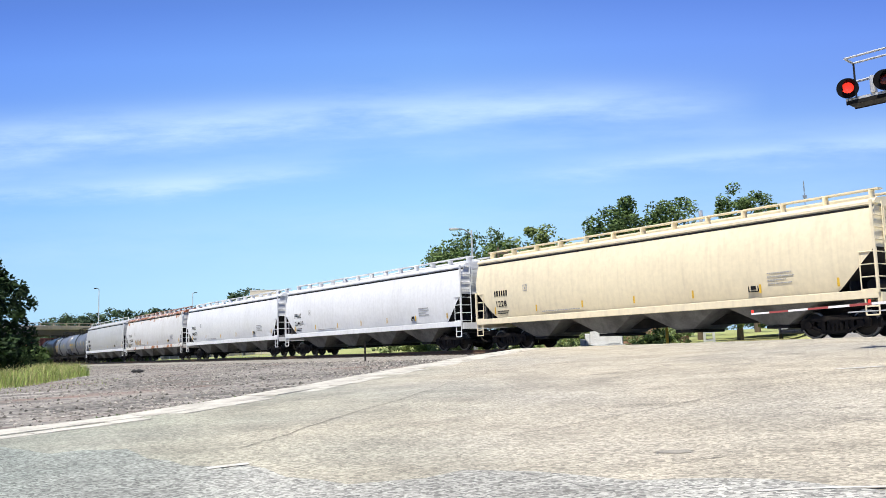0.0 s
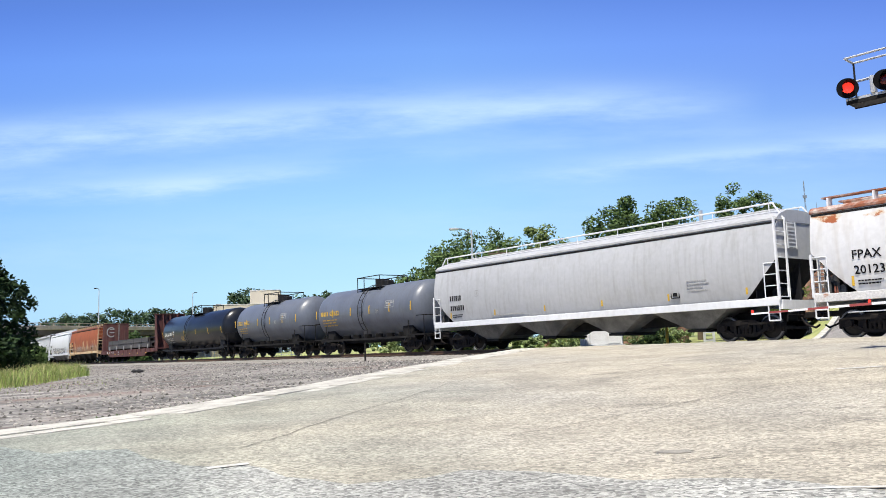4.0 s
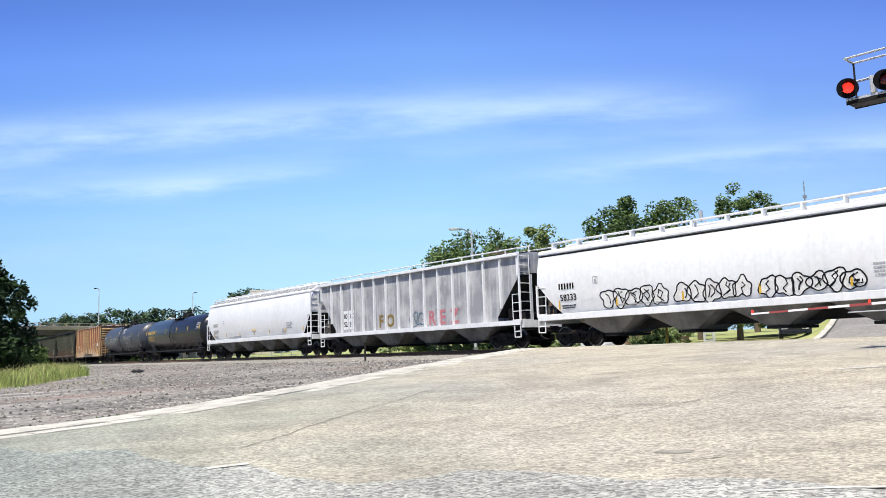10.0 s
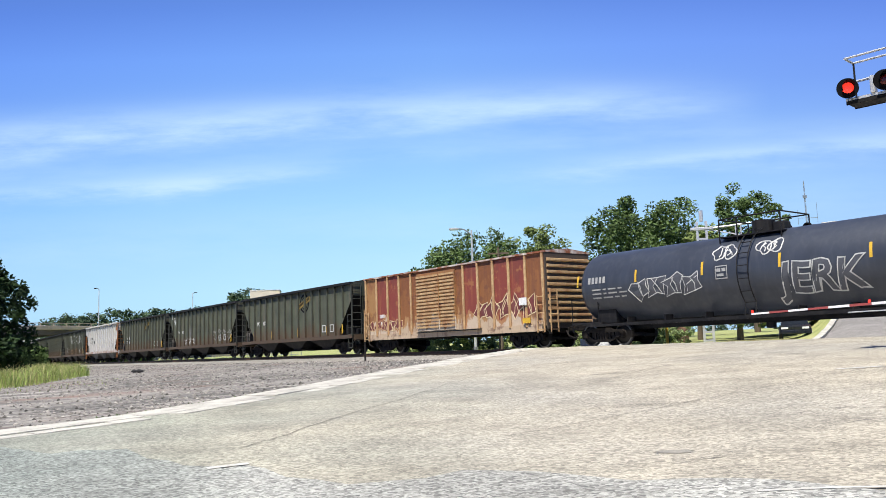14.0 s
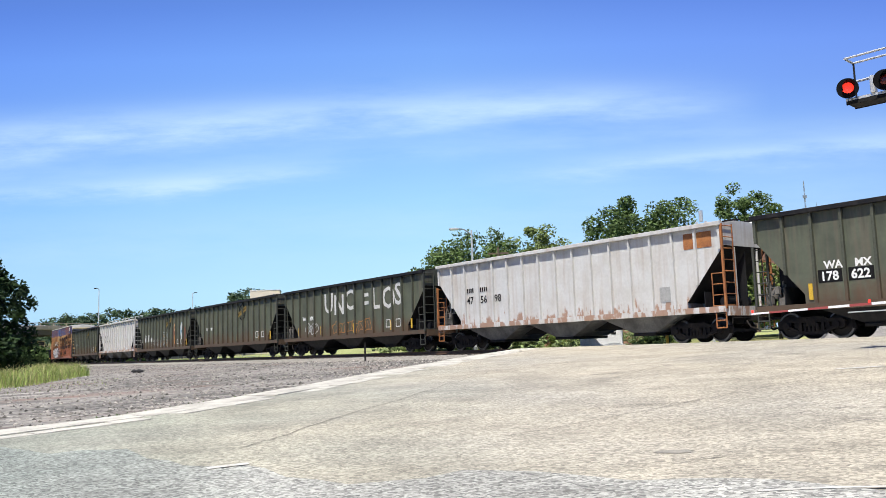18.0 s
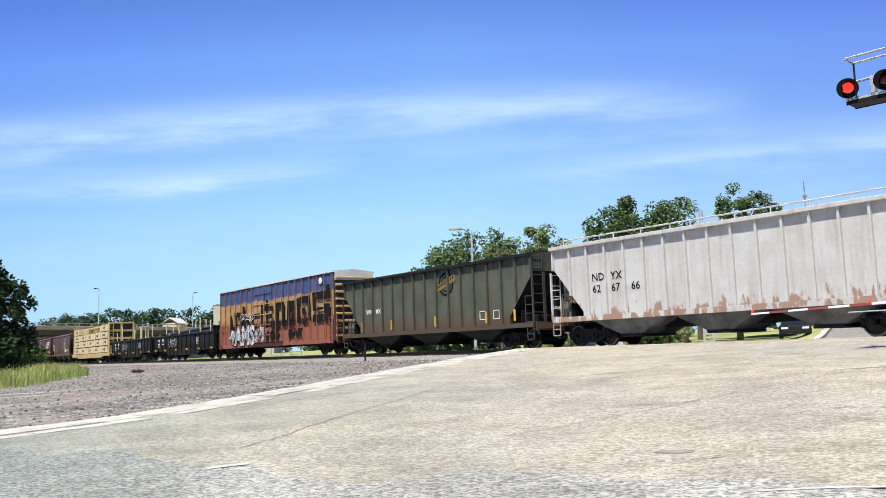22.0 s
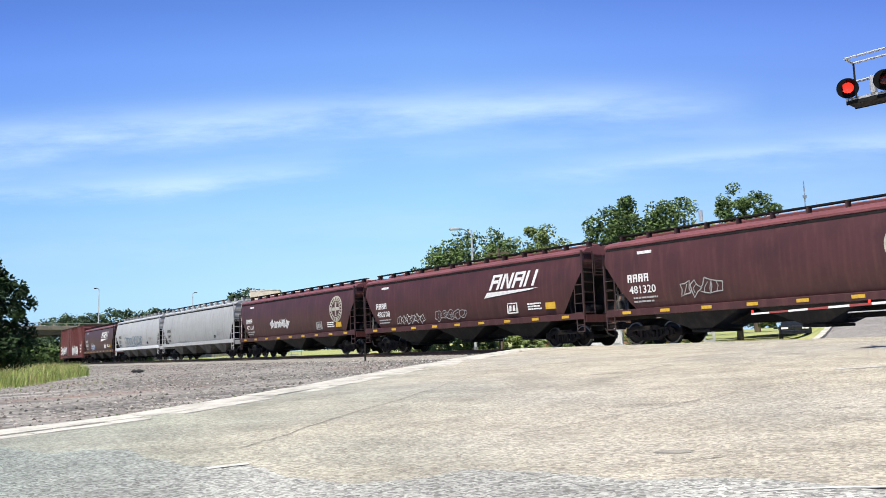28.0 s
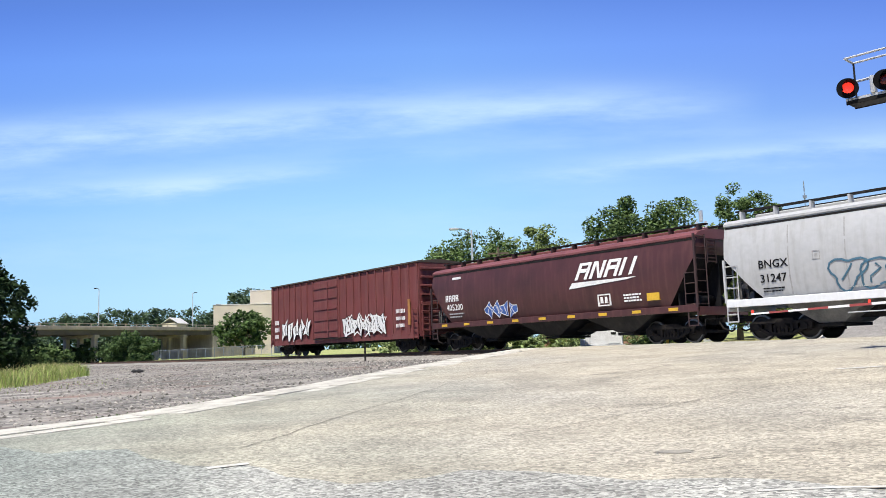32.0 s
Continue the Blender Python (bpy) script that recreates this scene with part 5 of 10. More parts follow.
def truss_deck(car, L, paint, sill, depth):
    hb = L / 2 - 0.6
    part("deck", boxm(-hb, hb, -1.45, 1.45, sill - 0.12, sill), paint, car)
    for sg in (-1, 1):
        bm = bmesh.new()
        pr = [(-hb, sill - 0.01), (hb, sill - 0.01), (hb, sill - 0.35), (hb - 3.6, sill - 0.38), (hb - 4.6, sill - depth), (-hb + 4.6, sill - depth), (-hb + 3.6, sill - 0.38), (-hb, sill - 0.35)]
        loft(bm, [[(a, sg * 1.47 - 0.03, b) for a, b in pr], [(a, sg * 1.47 + 0.03, b) for a, b in pr]])
        part("side_sill", fixed(bm), paint, car)
        for k in range(14):
            x = -hb + 0.6 + k * (2 * hb - 1.2) / 13
            part("stake_pocket", shared("stake_pocket_" + paint.name + "_%.2f" % sill, lambda: boxm(-0.09, 0.09, -0.05, 0.05, sill - 0.30, sill - 0.03, bevel=0.012), paint), None, car, m=pose(x, sg * 1.53, 0))
    add_ends(car, L, hb)
    for sx in (-1, 1):
        add_truck(car, sx * (L / 2 - 2.5))
    return hb


# ---- the train, car by car: where each car's two ends lie along the train ----
GAPS = [341.4, 320.65, 299.7, 279.55, 259.2, 238.3, 224.5, 211.05, 192.8, 167.8, 147.6, 127.5, 107.2, 87.3, 68.65, 49.9, 33.05, 15.3, -2.45,
        -20.4, -38.9, -56.85, -74.75, -92.57, -110.15, -128.35, -148.8, -166.65, -183.7, -208.4, -226.85, -245.6, -264.15, -283.23, -301.3, -319.1, -339.0]
MOVING = []


def length(n):
    return GAPS[n - 1] - GAPS[n]


def run(ob, n, label, category):
    tagged(ob, label, category, "cars of the freight train" if category.endswith("car") else "")
    MOVING.append((ob, (GAPS[n - 1] + GAPS[n]) / 2))
    return ob


def banded(name, bands, rough=0.65, wobble=0.25, streak=None, streak_amount=0.4, worn=None, worn_amount=0.6):
    """Paint in level bands with ragged, worn edges. bands: (height, colour), from the bottom."""
    m = material(name, (0.5, 0.5, 0.5), rough, amount=0.0, fine=10, bump=0.05)
    n, l = m.node_tree.nodes, m.node_tree.links
    hs = [x for x in n if x.bl_idname == "ShaderNodeHueSaturation"][0]
    tc = n.new("ShaderNodeTexCoord")
    sx = n.new("ShaderNodeSeparateXYZ")
    l.new(tc.outputs["Object"], sx.inputs[0])
    mp = n.new("ShaderNodeMapping")
    mp.inputs["Scale"].default_value = (1.6, 1.6, 0.5)
    l.new(tc.outputs["Object"], mp.inputs[0])
    nz = n.new("ShaderNodeTexNoise")
    nz.inputs["Scale"].default_value, nz.inputs["Detail"].default_value = 1.5, 7
    l.new(mp.outputs[0], nz.inputs["Vector"])
    ma = n.new("ShaderNodeMath")
    ma.operation = "MULTIPLY_ADD"
    ma.inputs[1].default_value = wobble * 4
    l.new(nz.outputs["Fac"], ma.inputs[0])
    l.new(sx.outputs["Z"], ma.inputs[2])
    mr = n.new("ShaderNodeMapRange")
    mr.inputs[1].default_value, mr.inputs[2].default_value = wobble * 2, 6.0 + wobble * 2
    l.new(ma.outputs[0], mr.inputs[0])
    r = n.new("ShaderNodeValToRGB")
    while len(r.color_ramp.elements) < 2 * len(bands) - 1:
        r.color_ramp.elements.new(0.5)
    pts = [(0.0, bands[0][1])]
    for (z0, c0), (z1, c1) in zip(bands, bands[1:]):
        pts += [(z1 / 6 - 0.006, c0), (z1 / 6 + 0.006, c1)]
    pts = pts[:len(r.color_ramp.elements)] if len(pts) > len(r.color_ramp.elements) else pts
    for e, (p, c) in zip(r.color_ramp.elements, pts):
        e.position, e.color = p, (*c, 1)
    l.new(mr.outputs[0], r.inputs[0])
    col = r.outputs[0]
    if streak:
        m2 = n.new("ShaderNodeMapping")
        m2.inputs["Scale"].default_value = (6.0, 6.0, 0.3)
        l.new(tc.outputs["Object"], m2.inputs["Vector"])
        sn = n.new("ShaderNodeTexNoise")
        sn.inputs["Scale"].default_value, sn.inputs["Detail"].default_value = 0.8, 5
        l.new(m2.outputs[0], sn.inputs["Vector"])
        r2 = n.new("ShaderNodeValToRGB")
        r2.color_ramp.elements[0].position, r2.color_ramp.elements[1].position = 0.52, 0.70
        r2.color_ramp.elements[0].color, r2.color_ramp.elements[1].color = (0, 0, 0, 1), (streak_amount,) * 3 + (1,)
        l.new(sn.outputs["Fac"], r2.inputs[0])
        mx = n.new("ShaderNodeMixRGB")
        mx.inputs[2].default_value = (*streak, 1)
        l.new(r2.outputs[0], mx.inputs[0])
        l.new(col, mx.inputs[1])
        col = mx.outputs[0]
    if worn:
        wz = n.new("ShaderNodeTexNoise")
        wz.inputs["Scale"].default_value, wz.inputs["Detail"].default_value, wz.inputs["Roughness"].default_value = 1.7, 9, 0.68
        l.new(tc.outputs["Object"], wz.inputs["Vector"])
        r3 = n.new("ShaderNodeValToRGB")
        r3.color_ramp.elements[0].position, r3.color_ramp.elements[1].position = 0.55, 0.62
        r3.color_ramp.elements[0].color, r3.color_ramp.elements[1].color = (0, 0, 0, 1), (worn_amount,) * 3 + (1,)
        l.new(wz.outputs["Fac"], r3.inputs[0])
        m3 = n.new("ShaderNodeMixRGB")
        m3.inputs[2].default_value = (*worn, 1)
        l.new(r3.outputs[0], m3.inputs[0])
        l.new(col, m3.inputs[1])
        col = m3.outputs[0]
    l.new(col, hs.inputs["Color"])
    return m


def stain(m, colour, lo, hi, scale, t0, t1, stretch=(1, 1, 1), shift=(0, 0, 0), amount=1.0):
    """Patches of a second colour in a paint, thick at height hi and none at height lo."""
    n, l = m.node_tree.nodes, m.node_tree.links
    bs = n["Principled BSDF"]
    src = bs.inputs["Base Color"].links[0].from_socket
    tc = n.new("ShaderNodeTexCoord")
    sx = n.new("ShaderNodeSeparateXYZ")
    l.new(tc.outputs["Object"], sx.inputs[0])
    zr = n.new("ShaderNodeMapRange")
    zr.inputs[1].default_value, zr.inputs[2].default_value = lo, hi
    l.new(sx.outputs["Z"], zr.inputs[0])
    mp = n.new("ShaderNodeMapping")
    mp.inputs["Scale"].default_value, mp.inputs["Location"].default_value = stretch, shift
    l.new(tc.outputs["Object"], mp.inputs[0])
    nz = n.new("ShaderNodeTexNoise")
    nz.inputs["Scale"].default_value, nz.inputs["Detail"].default_value, nz.inputs["Roughness"].default_value = scale, 8, 0.62
    l.new(mp.outputs[0], nz.inputs["Vector"])
    mu = n.new("ShaderNodeMath")
    mu.operation = "MULTIPLY"
    l.new(nz.outputs["Fac"], mu.inputs[0])
    l.new(zr.outputs[0], mu.inputs[1])
    mr = n.new("ShaderNodeMapRange")
    mr.interpolation_type = "SMOOTHSTEP"
    mr.inputs[1].default_value, mr.inputs[2].default_value, mr.inputs[4].default_value = t0, t1, amount
    l.new(mu.outputs[0], mr.inputs[0])
    mx = n.new("ShaderNodeMixRGB")
    mx.inputs[2].default_value = (*colour, 1)
    l.new(mr.outputs[0], mx.inputs[0])
    l.new(src, mx.inputs[1])
    l.new(mx.outputs[0], bs.inputs["Base Color"])
    return m


ORANGE_BANDS = material("rust_orange_over_worn_grey", (0.30, 0.075, 0.022), 0.75, dark=(0.22, 0.058, 0.022), amount=0.8, scale=0.8, streak=(0.20, 0.055, 0.02), streak_amount=0.5, fine=10, bump=0.05)
stain(ORANGE_BANDS, (0.36, 0.31, 0.24), 2.75, 1.5, 1.0, 0.20, 0.40, (0.8, 0.8, 0.7))
stain(ORANGE_BANDS, (0.30, 0.11, 0.035), 3.2, 1.6, 2.0, 0.30, 0.46, (2.5, 2.5, 0.5), (3, 0, 0), 0.75)
stain(ORANGE_BANDS, (0.58, 0.40, 0.20), 4.1, 2.7, 1.1, 0.53, 0.60, (1.5, 1.5, 0.4), (7, 2, 0), 0.85)
RUSTY_WHITE = material("white_paint_with_rust", (0.60, 0.60, 0.60), 0.5, dark=(0.50, 0.49, 0.47), amount=0.5, scale=0.5, streak=(0.42, 0.38, 0.33), streak_amount=0.4, fine=6, bump=0.02)
stain(RUSTY_WHITE, (0.50, 0.36, 0.20), 2.9, 3.9, 0.9, 0.50, 0.60, (0.8, 0.8, 1.4))
stain(RUSTY_WHITE, (0.30, 0.085, 0.025), 3.0, 3.8, 0.9, 0.555, 0.60, (0.8, 0.8, 1.4))
RUSTY_SILL = stain(material("pale_sill_paint_with_rust", (0.58, 0.57, 0.55), 0.6, amount=0.4, scale=1.0, fine=15, bump=0.04), (0.32, 0.12, 0.04), 0.2, 1.0, 0.7, 0.52, 0.60)
RUST_ROOF = material("rusty_roof_with_white_flakes", (0.22, 0.07, 0.03), 0.8, dark=(0.60, 0.57, 0.53), amount=0.9, scale=2.2, fine=25, bump=0.12)
PATCH_BOX = banded("rust_orange_panel_paint", [(0, (0.46, 0.35, 0.24)), (1.5, (0.36, 0.20, 0.085)), (1.85, (0.23, 0.09, 0.03)), (3.3, (0.19, 0.07, 0.026))], 0.7, 0.75, (0.14, 0.055, 0.03), 0.65, (0.12, 0.045, 0.03), 0.6)
RED_PANEL = banded("oxide_red_panel_paint", [(0, (0.50, 0.40, 0.30)), (1.45, (0.34, 0.17, 0.075)), (1.8, (0.20, 0.04, 0.03)), (3.6, (0.17, 0.04, 0.03))], 0.7, 0.75, (0.33, 0.13, 0.05), 0.55, (0.34, 0.15, 0.055), 0.6)
TAN_PANEL = banded("tan_orange_panel_paint", [(0, (0.52, 0.43, 0.32)), (1.6, (0.31, 0.165, 0.062)), (3.4, (0.27, 0.13, 0.05))], 0.7, 0.75, (0.24, 0.085, 0.035), 0.6, (0.17, 0.06, 0.03), 0.6)
TRI_BOX = banded("blue_tan_and_red_worn_paint", [(0, (0.26, 0.085, 0.05)), (2.6, (0.38, 0.235, 0.10)), (4.12, (0.026, 0.068, 0.20))], 0.6, 0.13, (0.24, 0.16, 0.12), 0.45, (0.16, 0.085, 0.055), 0.45)
CREAM_RIB = material("cream_orange_worn_paint", (0.46, 0.31, 0.155), 0.7, dark=(0.27, 0.11, 0.045), amount=0.7, scale=2.0, fine=15, bump=0.05)
CREAM_SILL = material("cream_sill_paint_with_rust", (0.60, 0.47, 0.28), 0.65, dark=(0.40, 0.18, 0.07), amount=0.8, scale=1.1, fine=15, bump=0.05)
RIB_WHITE = material("streaked_white_paint", (0.50, 0.50, 0.49), 0.6, dark=(0.40, 0.375, 0.34), amount=0.6, scale=1.0, streak=(0.34, 0.27, 0.22), streak_amount=0.5, fine=10, bump=0.05)
stain(RIB_WHITE, (0.26, 0.125, 0.06), 3.6, 1.2, 2.2, 0.44, 0.52, (1.6, 1.6, 0.5), (0, 0, 0), 0.8)
RIB_GREY = material("patchy_grey_paint", (0.25, 0.255, 0.27), 0.6, dark=(0.44, 0.44, 0.445), amount=0.9, scale=0.9, streak=(0.54, 0.54, 0.54), streak_amount=0.75, fine=10, bump=0.05)
stain(RIB_GREY, (0.20, 0.205, 0.215), 0.0, 2.0, 1.0, 0.52, 0.62, (1.2, 1.2, 0.55), (4, 1, 0), 0.7)


def hopper_side(z):
    return -side_y(z) - 0.012


def logo_wedge(car, x, z, w, h, mat=LETTER_W):
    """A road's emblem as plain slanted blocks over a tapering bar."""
    bm = bmesh.new()
    y = lambda q: hopper_side(q) - 0.012
    cw, sh, t = w * 0.215, 0.45 * h, 0.24 * h
    for i in range(4):
        a, wd = x + 0.1 * w + i * cw, cw * 0.86
        for p in ([(0, 0), (t, 0), (t, h), (0, h)], [(wd - t, 0), (wd, 0), (wd, h), (wd - t, h)], [(t, h - 0.7 * t), (wd - t, h - 0.7 * t), (wd - t, h), (t, h)], [(t, 0.42 * h), (wd - t, 0.42 * h), (wd - t, 0.64 * h), (t, 0.64 * h)]):
            if i % 2 == 1 and p[0][0] == t:
                continue
            blob(bm, [(a + u + v / h * sh, z + v) for u, v in p], y)
        if i == 1:
            blob(bm, [(a + t * 0.6 + sh, z + h), (a + t * 1.4 + sh, z + h), (a + wd - t * 0.4, z), (a + wd - t * 1.2, z)], y)
    blob(bm, [(x, z - 0.50 * h), (x + 0.06 * w, z - 0.14 * h), (x + w, z - 0.14 * h), (x + 0.86 * w, z - 0.25 * h)], y)
    part("road_emblem", bm, mat, car, "white slanted emblem over a tapering bar")


EMBLEM_CREAM = material("faded_cream_emblem_paint", (0.44, 0.43, 0.36), 0.6, dark=(0.26, 0.23, 0.17), amount=0.8, scale=2.5, bump=0)


def round_emblem(car, x, z, r):
    bm = bmesh.new()
    n = 40
    for r0, r1, yy, mi in ((0.0, r * 0.25, 0.0, 0), (r * 0.25, r * 0.5, 0.0, 0), (r * 0.5, r * 0.75, 0.0, 0), (r * 0.75, r, 0.0, 0), (r * 0.55, r * 0.62, -0.005, 1)):
        for k in range(n):
            a, b = 2 * math.pi * k / n, 2 * math.pi * (k + 1) / n
            if r0 == 0:
                vs = [(x, z), (x + r1 * math.cos(a), z + r1 * math.sin(a)), (x + r1 * math.cos(b), z + r1 * math.sin(b))]
            else:
                vs = [(x + r0 * math.cos(a), z + r0 * math.sin(a)), (x + r1 * math.cos(a), z + r1 * math.sin(a)), (x + r1 * math.cos(b), z + r1 * math.sin(b)), (x + r0 * math.cos(b), z + r0 * math.sin(b))]
            f = bm.faces.new([bm.verts.new((p, hopper_side(q) - 0.006 + yy, q)) for p, q in vs])
            f.material_index = mi
            f.normal_update()
            if f.normal.y > 0:
                f.normal_flip()
    em = part("round_emblem", bm, [EMBLEM_CREAM, BROWN_CAR], car, "faded cream disc with a dark quartered cross")
    bm = bmesh.new()
    for sx in (-1, 1):
        for sz in (-1, 1):
            pts = [(x + sx * 0.12 * r, z + sz * 0.12 * r)] + [(x + sx * 0.53 * r * math.cos(a), z + sz * 0.53 * r * math.sin(a)) for a in [math.radians(14 + k * 12.4) for k in range(6)]]
            blob(bm, pts, lambda q: hopper_side(q) - 0.016)
    part("cross", bm, BROWN_CAR, em)
    bm = bmesh.new()
    for k in range(22):
        a = 2 * math.pi * k / 22
        if k % 6 == 5:
            continue
        c, s = math.cos(a), math.sin(a)
        pts = [(x + (0.68 * c - 0.05 * s) * r, z + (0.68 * s + 0.05 * c) * r), (x + (0.90 * c - 0.06 * s) * r, z + (0.90 * s + 0.06 * c) * r),
               (x + (0.90 * c + 0.06 * s) * r, z + (0.90 * s - 0.06 * c) * r), (x + (0.68 * c + 0.05 * s) * r, z + (0.68 * s - 0.05 * c) * r)]
        blob(bm, pts, lambda q: hopper_side(q) - 0.014)
    part("rim_marks", bm, BROWN_CAR, em)


def side_letters(car, words, x, z, size, mat, bold=0.004, name="number"):
    """Lettering that leans with the curve of a hopper's side."""
    y0, y1 = hopper_side(z), hopper_side(z + 0.7 * size)
    lean = math.degrees(math.atan2(y0 - y1, 0.7 * size))
    ob = lettering(car, words, x, y0 - 0.006, z, size, mat, bold, name)
    ob.matrix_basis = pose(x, y0 - 0.006, z, lean)
    return ob


def small_square(car, x, z, ink):
    bm = bmesh.new()
    for a, b, p, q in ((0, 0.28, 0, 0.03), (0, 0.28, 0.27, 0.30), (0, 0.03, 0.03, 0.27), (0.25, 0.28, 0.03, 0.27), (0.09, 0.19, 0.09, 0.2)):
        blob(bm, [(x + a, z + p), (x + b, z + p), (x + b, z + q), (x + a, z + q)], hopper_side)
    part("square_stencil", bm, ink, car)


def mark_blocks(car, x, z, h, ink, n=4, y=hopper_side):
    """A road's initials as plain notched blocks."""
    bm = bmesh.new()
    for i in range(n):
        a, w, t = x + i * h * 0.86, h * 0.68, h * 0.22
        for p in ([(0, 0), (t, 0), (t, h), (0, h)], [(w - t, 0), (w, 0), (w, h), (w - t, h)], [(t, 0.4 * h), (w - t, 0.4 * h), (w - t, 0.62 * h), (t, 0.62 * h)], [(t, h - t * 0.8), (w - t, h - t * 0.8), (w - t, h), (t, h)]):
            blob(bm, [(a + u, z + v) for u, v in p], y)
    part("reporting_mark", bm, ink, car)


def common_marks(car, L, ink, number=None, seed=1, z=2.02, code=None):
    """Reporting mark, the number, and small stencils on the near side."""
    x = -L / 2 + 1.95
    if code:
        side_letters(car, code, x, z + 0.50, 0.40, ink, 0.006, "reporting_mark")
    else:
        bars(car, x, hopper_side, z + 0.50, [(0.85, 0.26, 0)], ink, "reporting_mark", seed)
    if number:
        side_letters(car, number, x + 0.03, z, 0.40, ink, 0.006)
    else:
        bars(car, x, hopper_side, z, [(1.0, 0.26, 0)], ink, "car_number_bars", seed + 1)
    small_square(car, x + 2.0, z + 0.62, LETTER_G)
    bars(car, x + 3.1, hopper_side, 1.62, [(2.3, 0.05, 0)], LETTER_G, "note_stencil", seed + 6)
    bars(car, x + 0.1, hopper_side, z - 0.36, [(0.8, 0.045, 0.12), (0.7, 0.045, 0.02)], ink, "weight_stencil", seed + 2)
    bars(car, L / 2 - 4.4, hopper_side, 1.9, [(0.9, 0.04, 0.4), (1.0, 0.04, 0.28), (0.7, 0.04, 0.16), (0.9, 0.04, 0.04)], LETTER_G, "test_stencil", seed + 3)
    bm = bmesh.new()
    for a in ((0, 0.03, 0, 0.3), (0.37, 0.4, 0, 0.3), (0, 0.4, 0, 0.03), (0, 0.4, 0.27, 0.3)):
        box(bm, L / 2 - 5.2 + a[0], L / 2 - 5.2 + a[1], -1.535, -1.48, 1.72 + a[2], 1.72 + a[3])
    box(bm, L / 2 - 5.2 + 0.1, L / 2 - 5.2 + 0.3, -1.535, -1.48, 1.80, 1.94)
    part("lube_plate", bm, ink, car)


# 1: beige, 2 and 3: white, 4: white with rust, 5: pale with curved hand rails
c = round_hopper(length(1), BEIGE_CAR, eave=4.22, top=4.55, board=4.85, sill=1.38)
common_marks(c, length(1), LETTER_K, "1228", 1)
reflectors(c, length(1), 7, 1.62, 2.1, -1.60)
run(c, 1, "cream beige covered hopper car with smooth rounded sides", "hopper car")
c = round_hopper(length(2), WHITE_CAR, eave=4.22, top=4.55, board=4.85, sill=1.38)
common_marks(c, length(2), LETTER_K, "214410", 4, code="FPAX")
reflectors(c, length(2), 7, 1.62, 2.1, -1.60)
run(c, 2, "clean white covered hopper car with yellow reflectors", "hopper car")
c = round_hopper(length(3), WHITE_CAR, eave=4.18, top=4.5, board=4.8, sill=1.36)
common_marks(c, length(3), LETTER_K, "940073", 5, code="FPAX")
reflectors(c, length(3), 6, 1.62, 2.1, -1.60)
run(c, 3, "white covered hopper car with a dusty grey lower side", "hopper car")
L4 = length(4)
c = round_hopper(L4, RUSTY_WHITE, sill_paint=RUSTY_SILL, roof_paint=RUST_ROOF, walk_mat=RUST_ROOF, eave=4.18, top=4.5, board=4.8, sill=1.36, ladder=WHITE_CAR)
common_marks(c, L4, LETTER_K, "201238", 7, code="FPAX")
graffiti(c, -L4 / 2 + 4.0, 1.62, 2.2, 0.6, 4, hopper_side, LETTER_G, CREAM_SILL, 21, 0.06)
reflectors(c, L4, 6, 1.6, 2.05, -1.60)
run(c, 4, "white covered hopper car with rust breaking out under a rusty roof", "hopper car")
c = round_hopper(length(5), PALE_CAR, eave=4.18, top=4.62, board=4.75, sill=1.36, rail_style="curved", sill_paint=WHITE_CAR, ladder=WHITE_CAR)
common_marks(c, length(5), LETTER_K, None, 9)
reflectors(c, length(5), 6, 1.6, 2.0, -1.60)
run(c, 5, "pale grey covered hopper car with curved white hand rails", "hopper car")


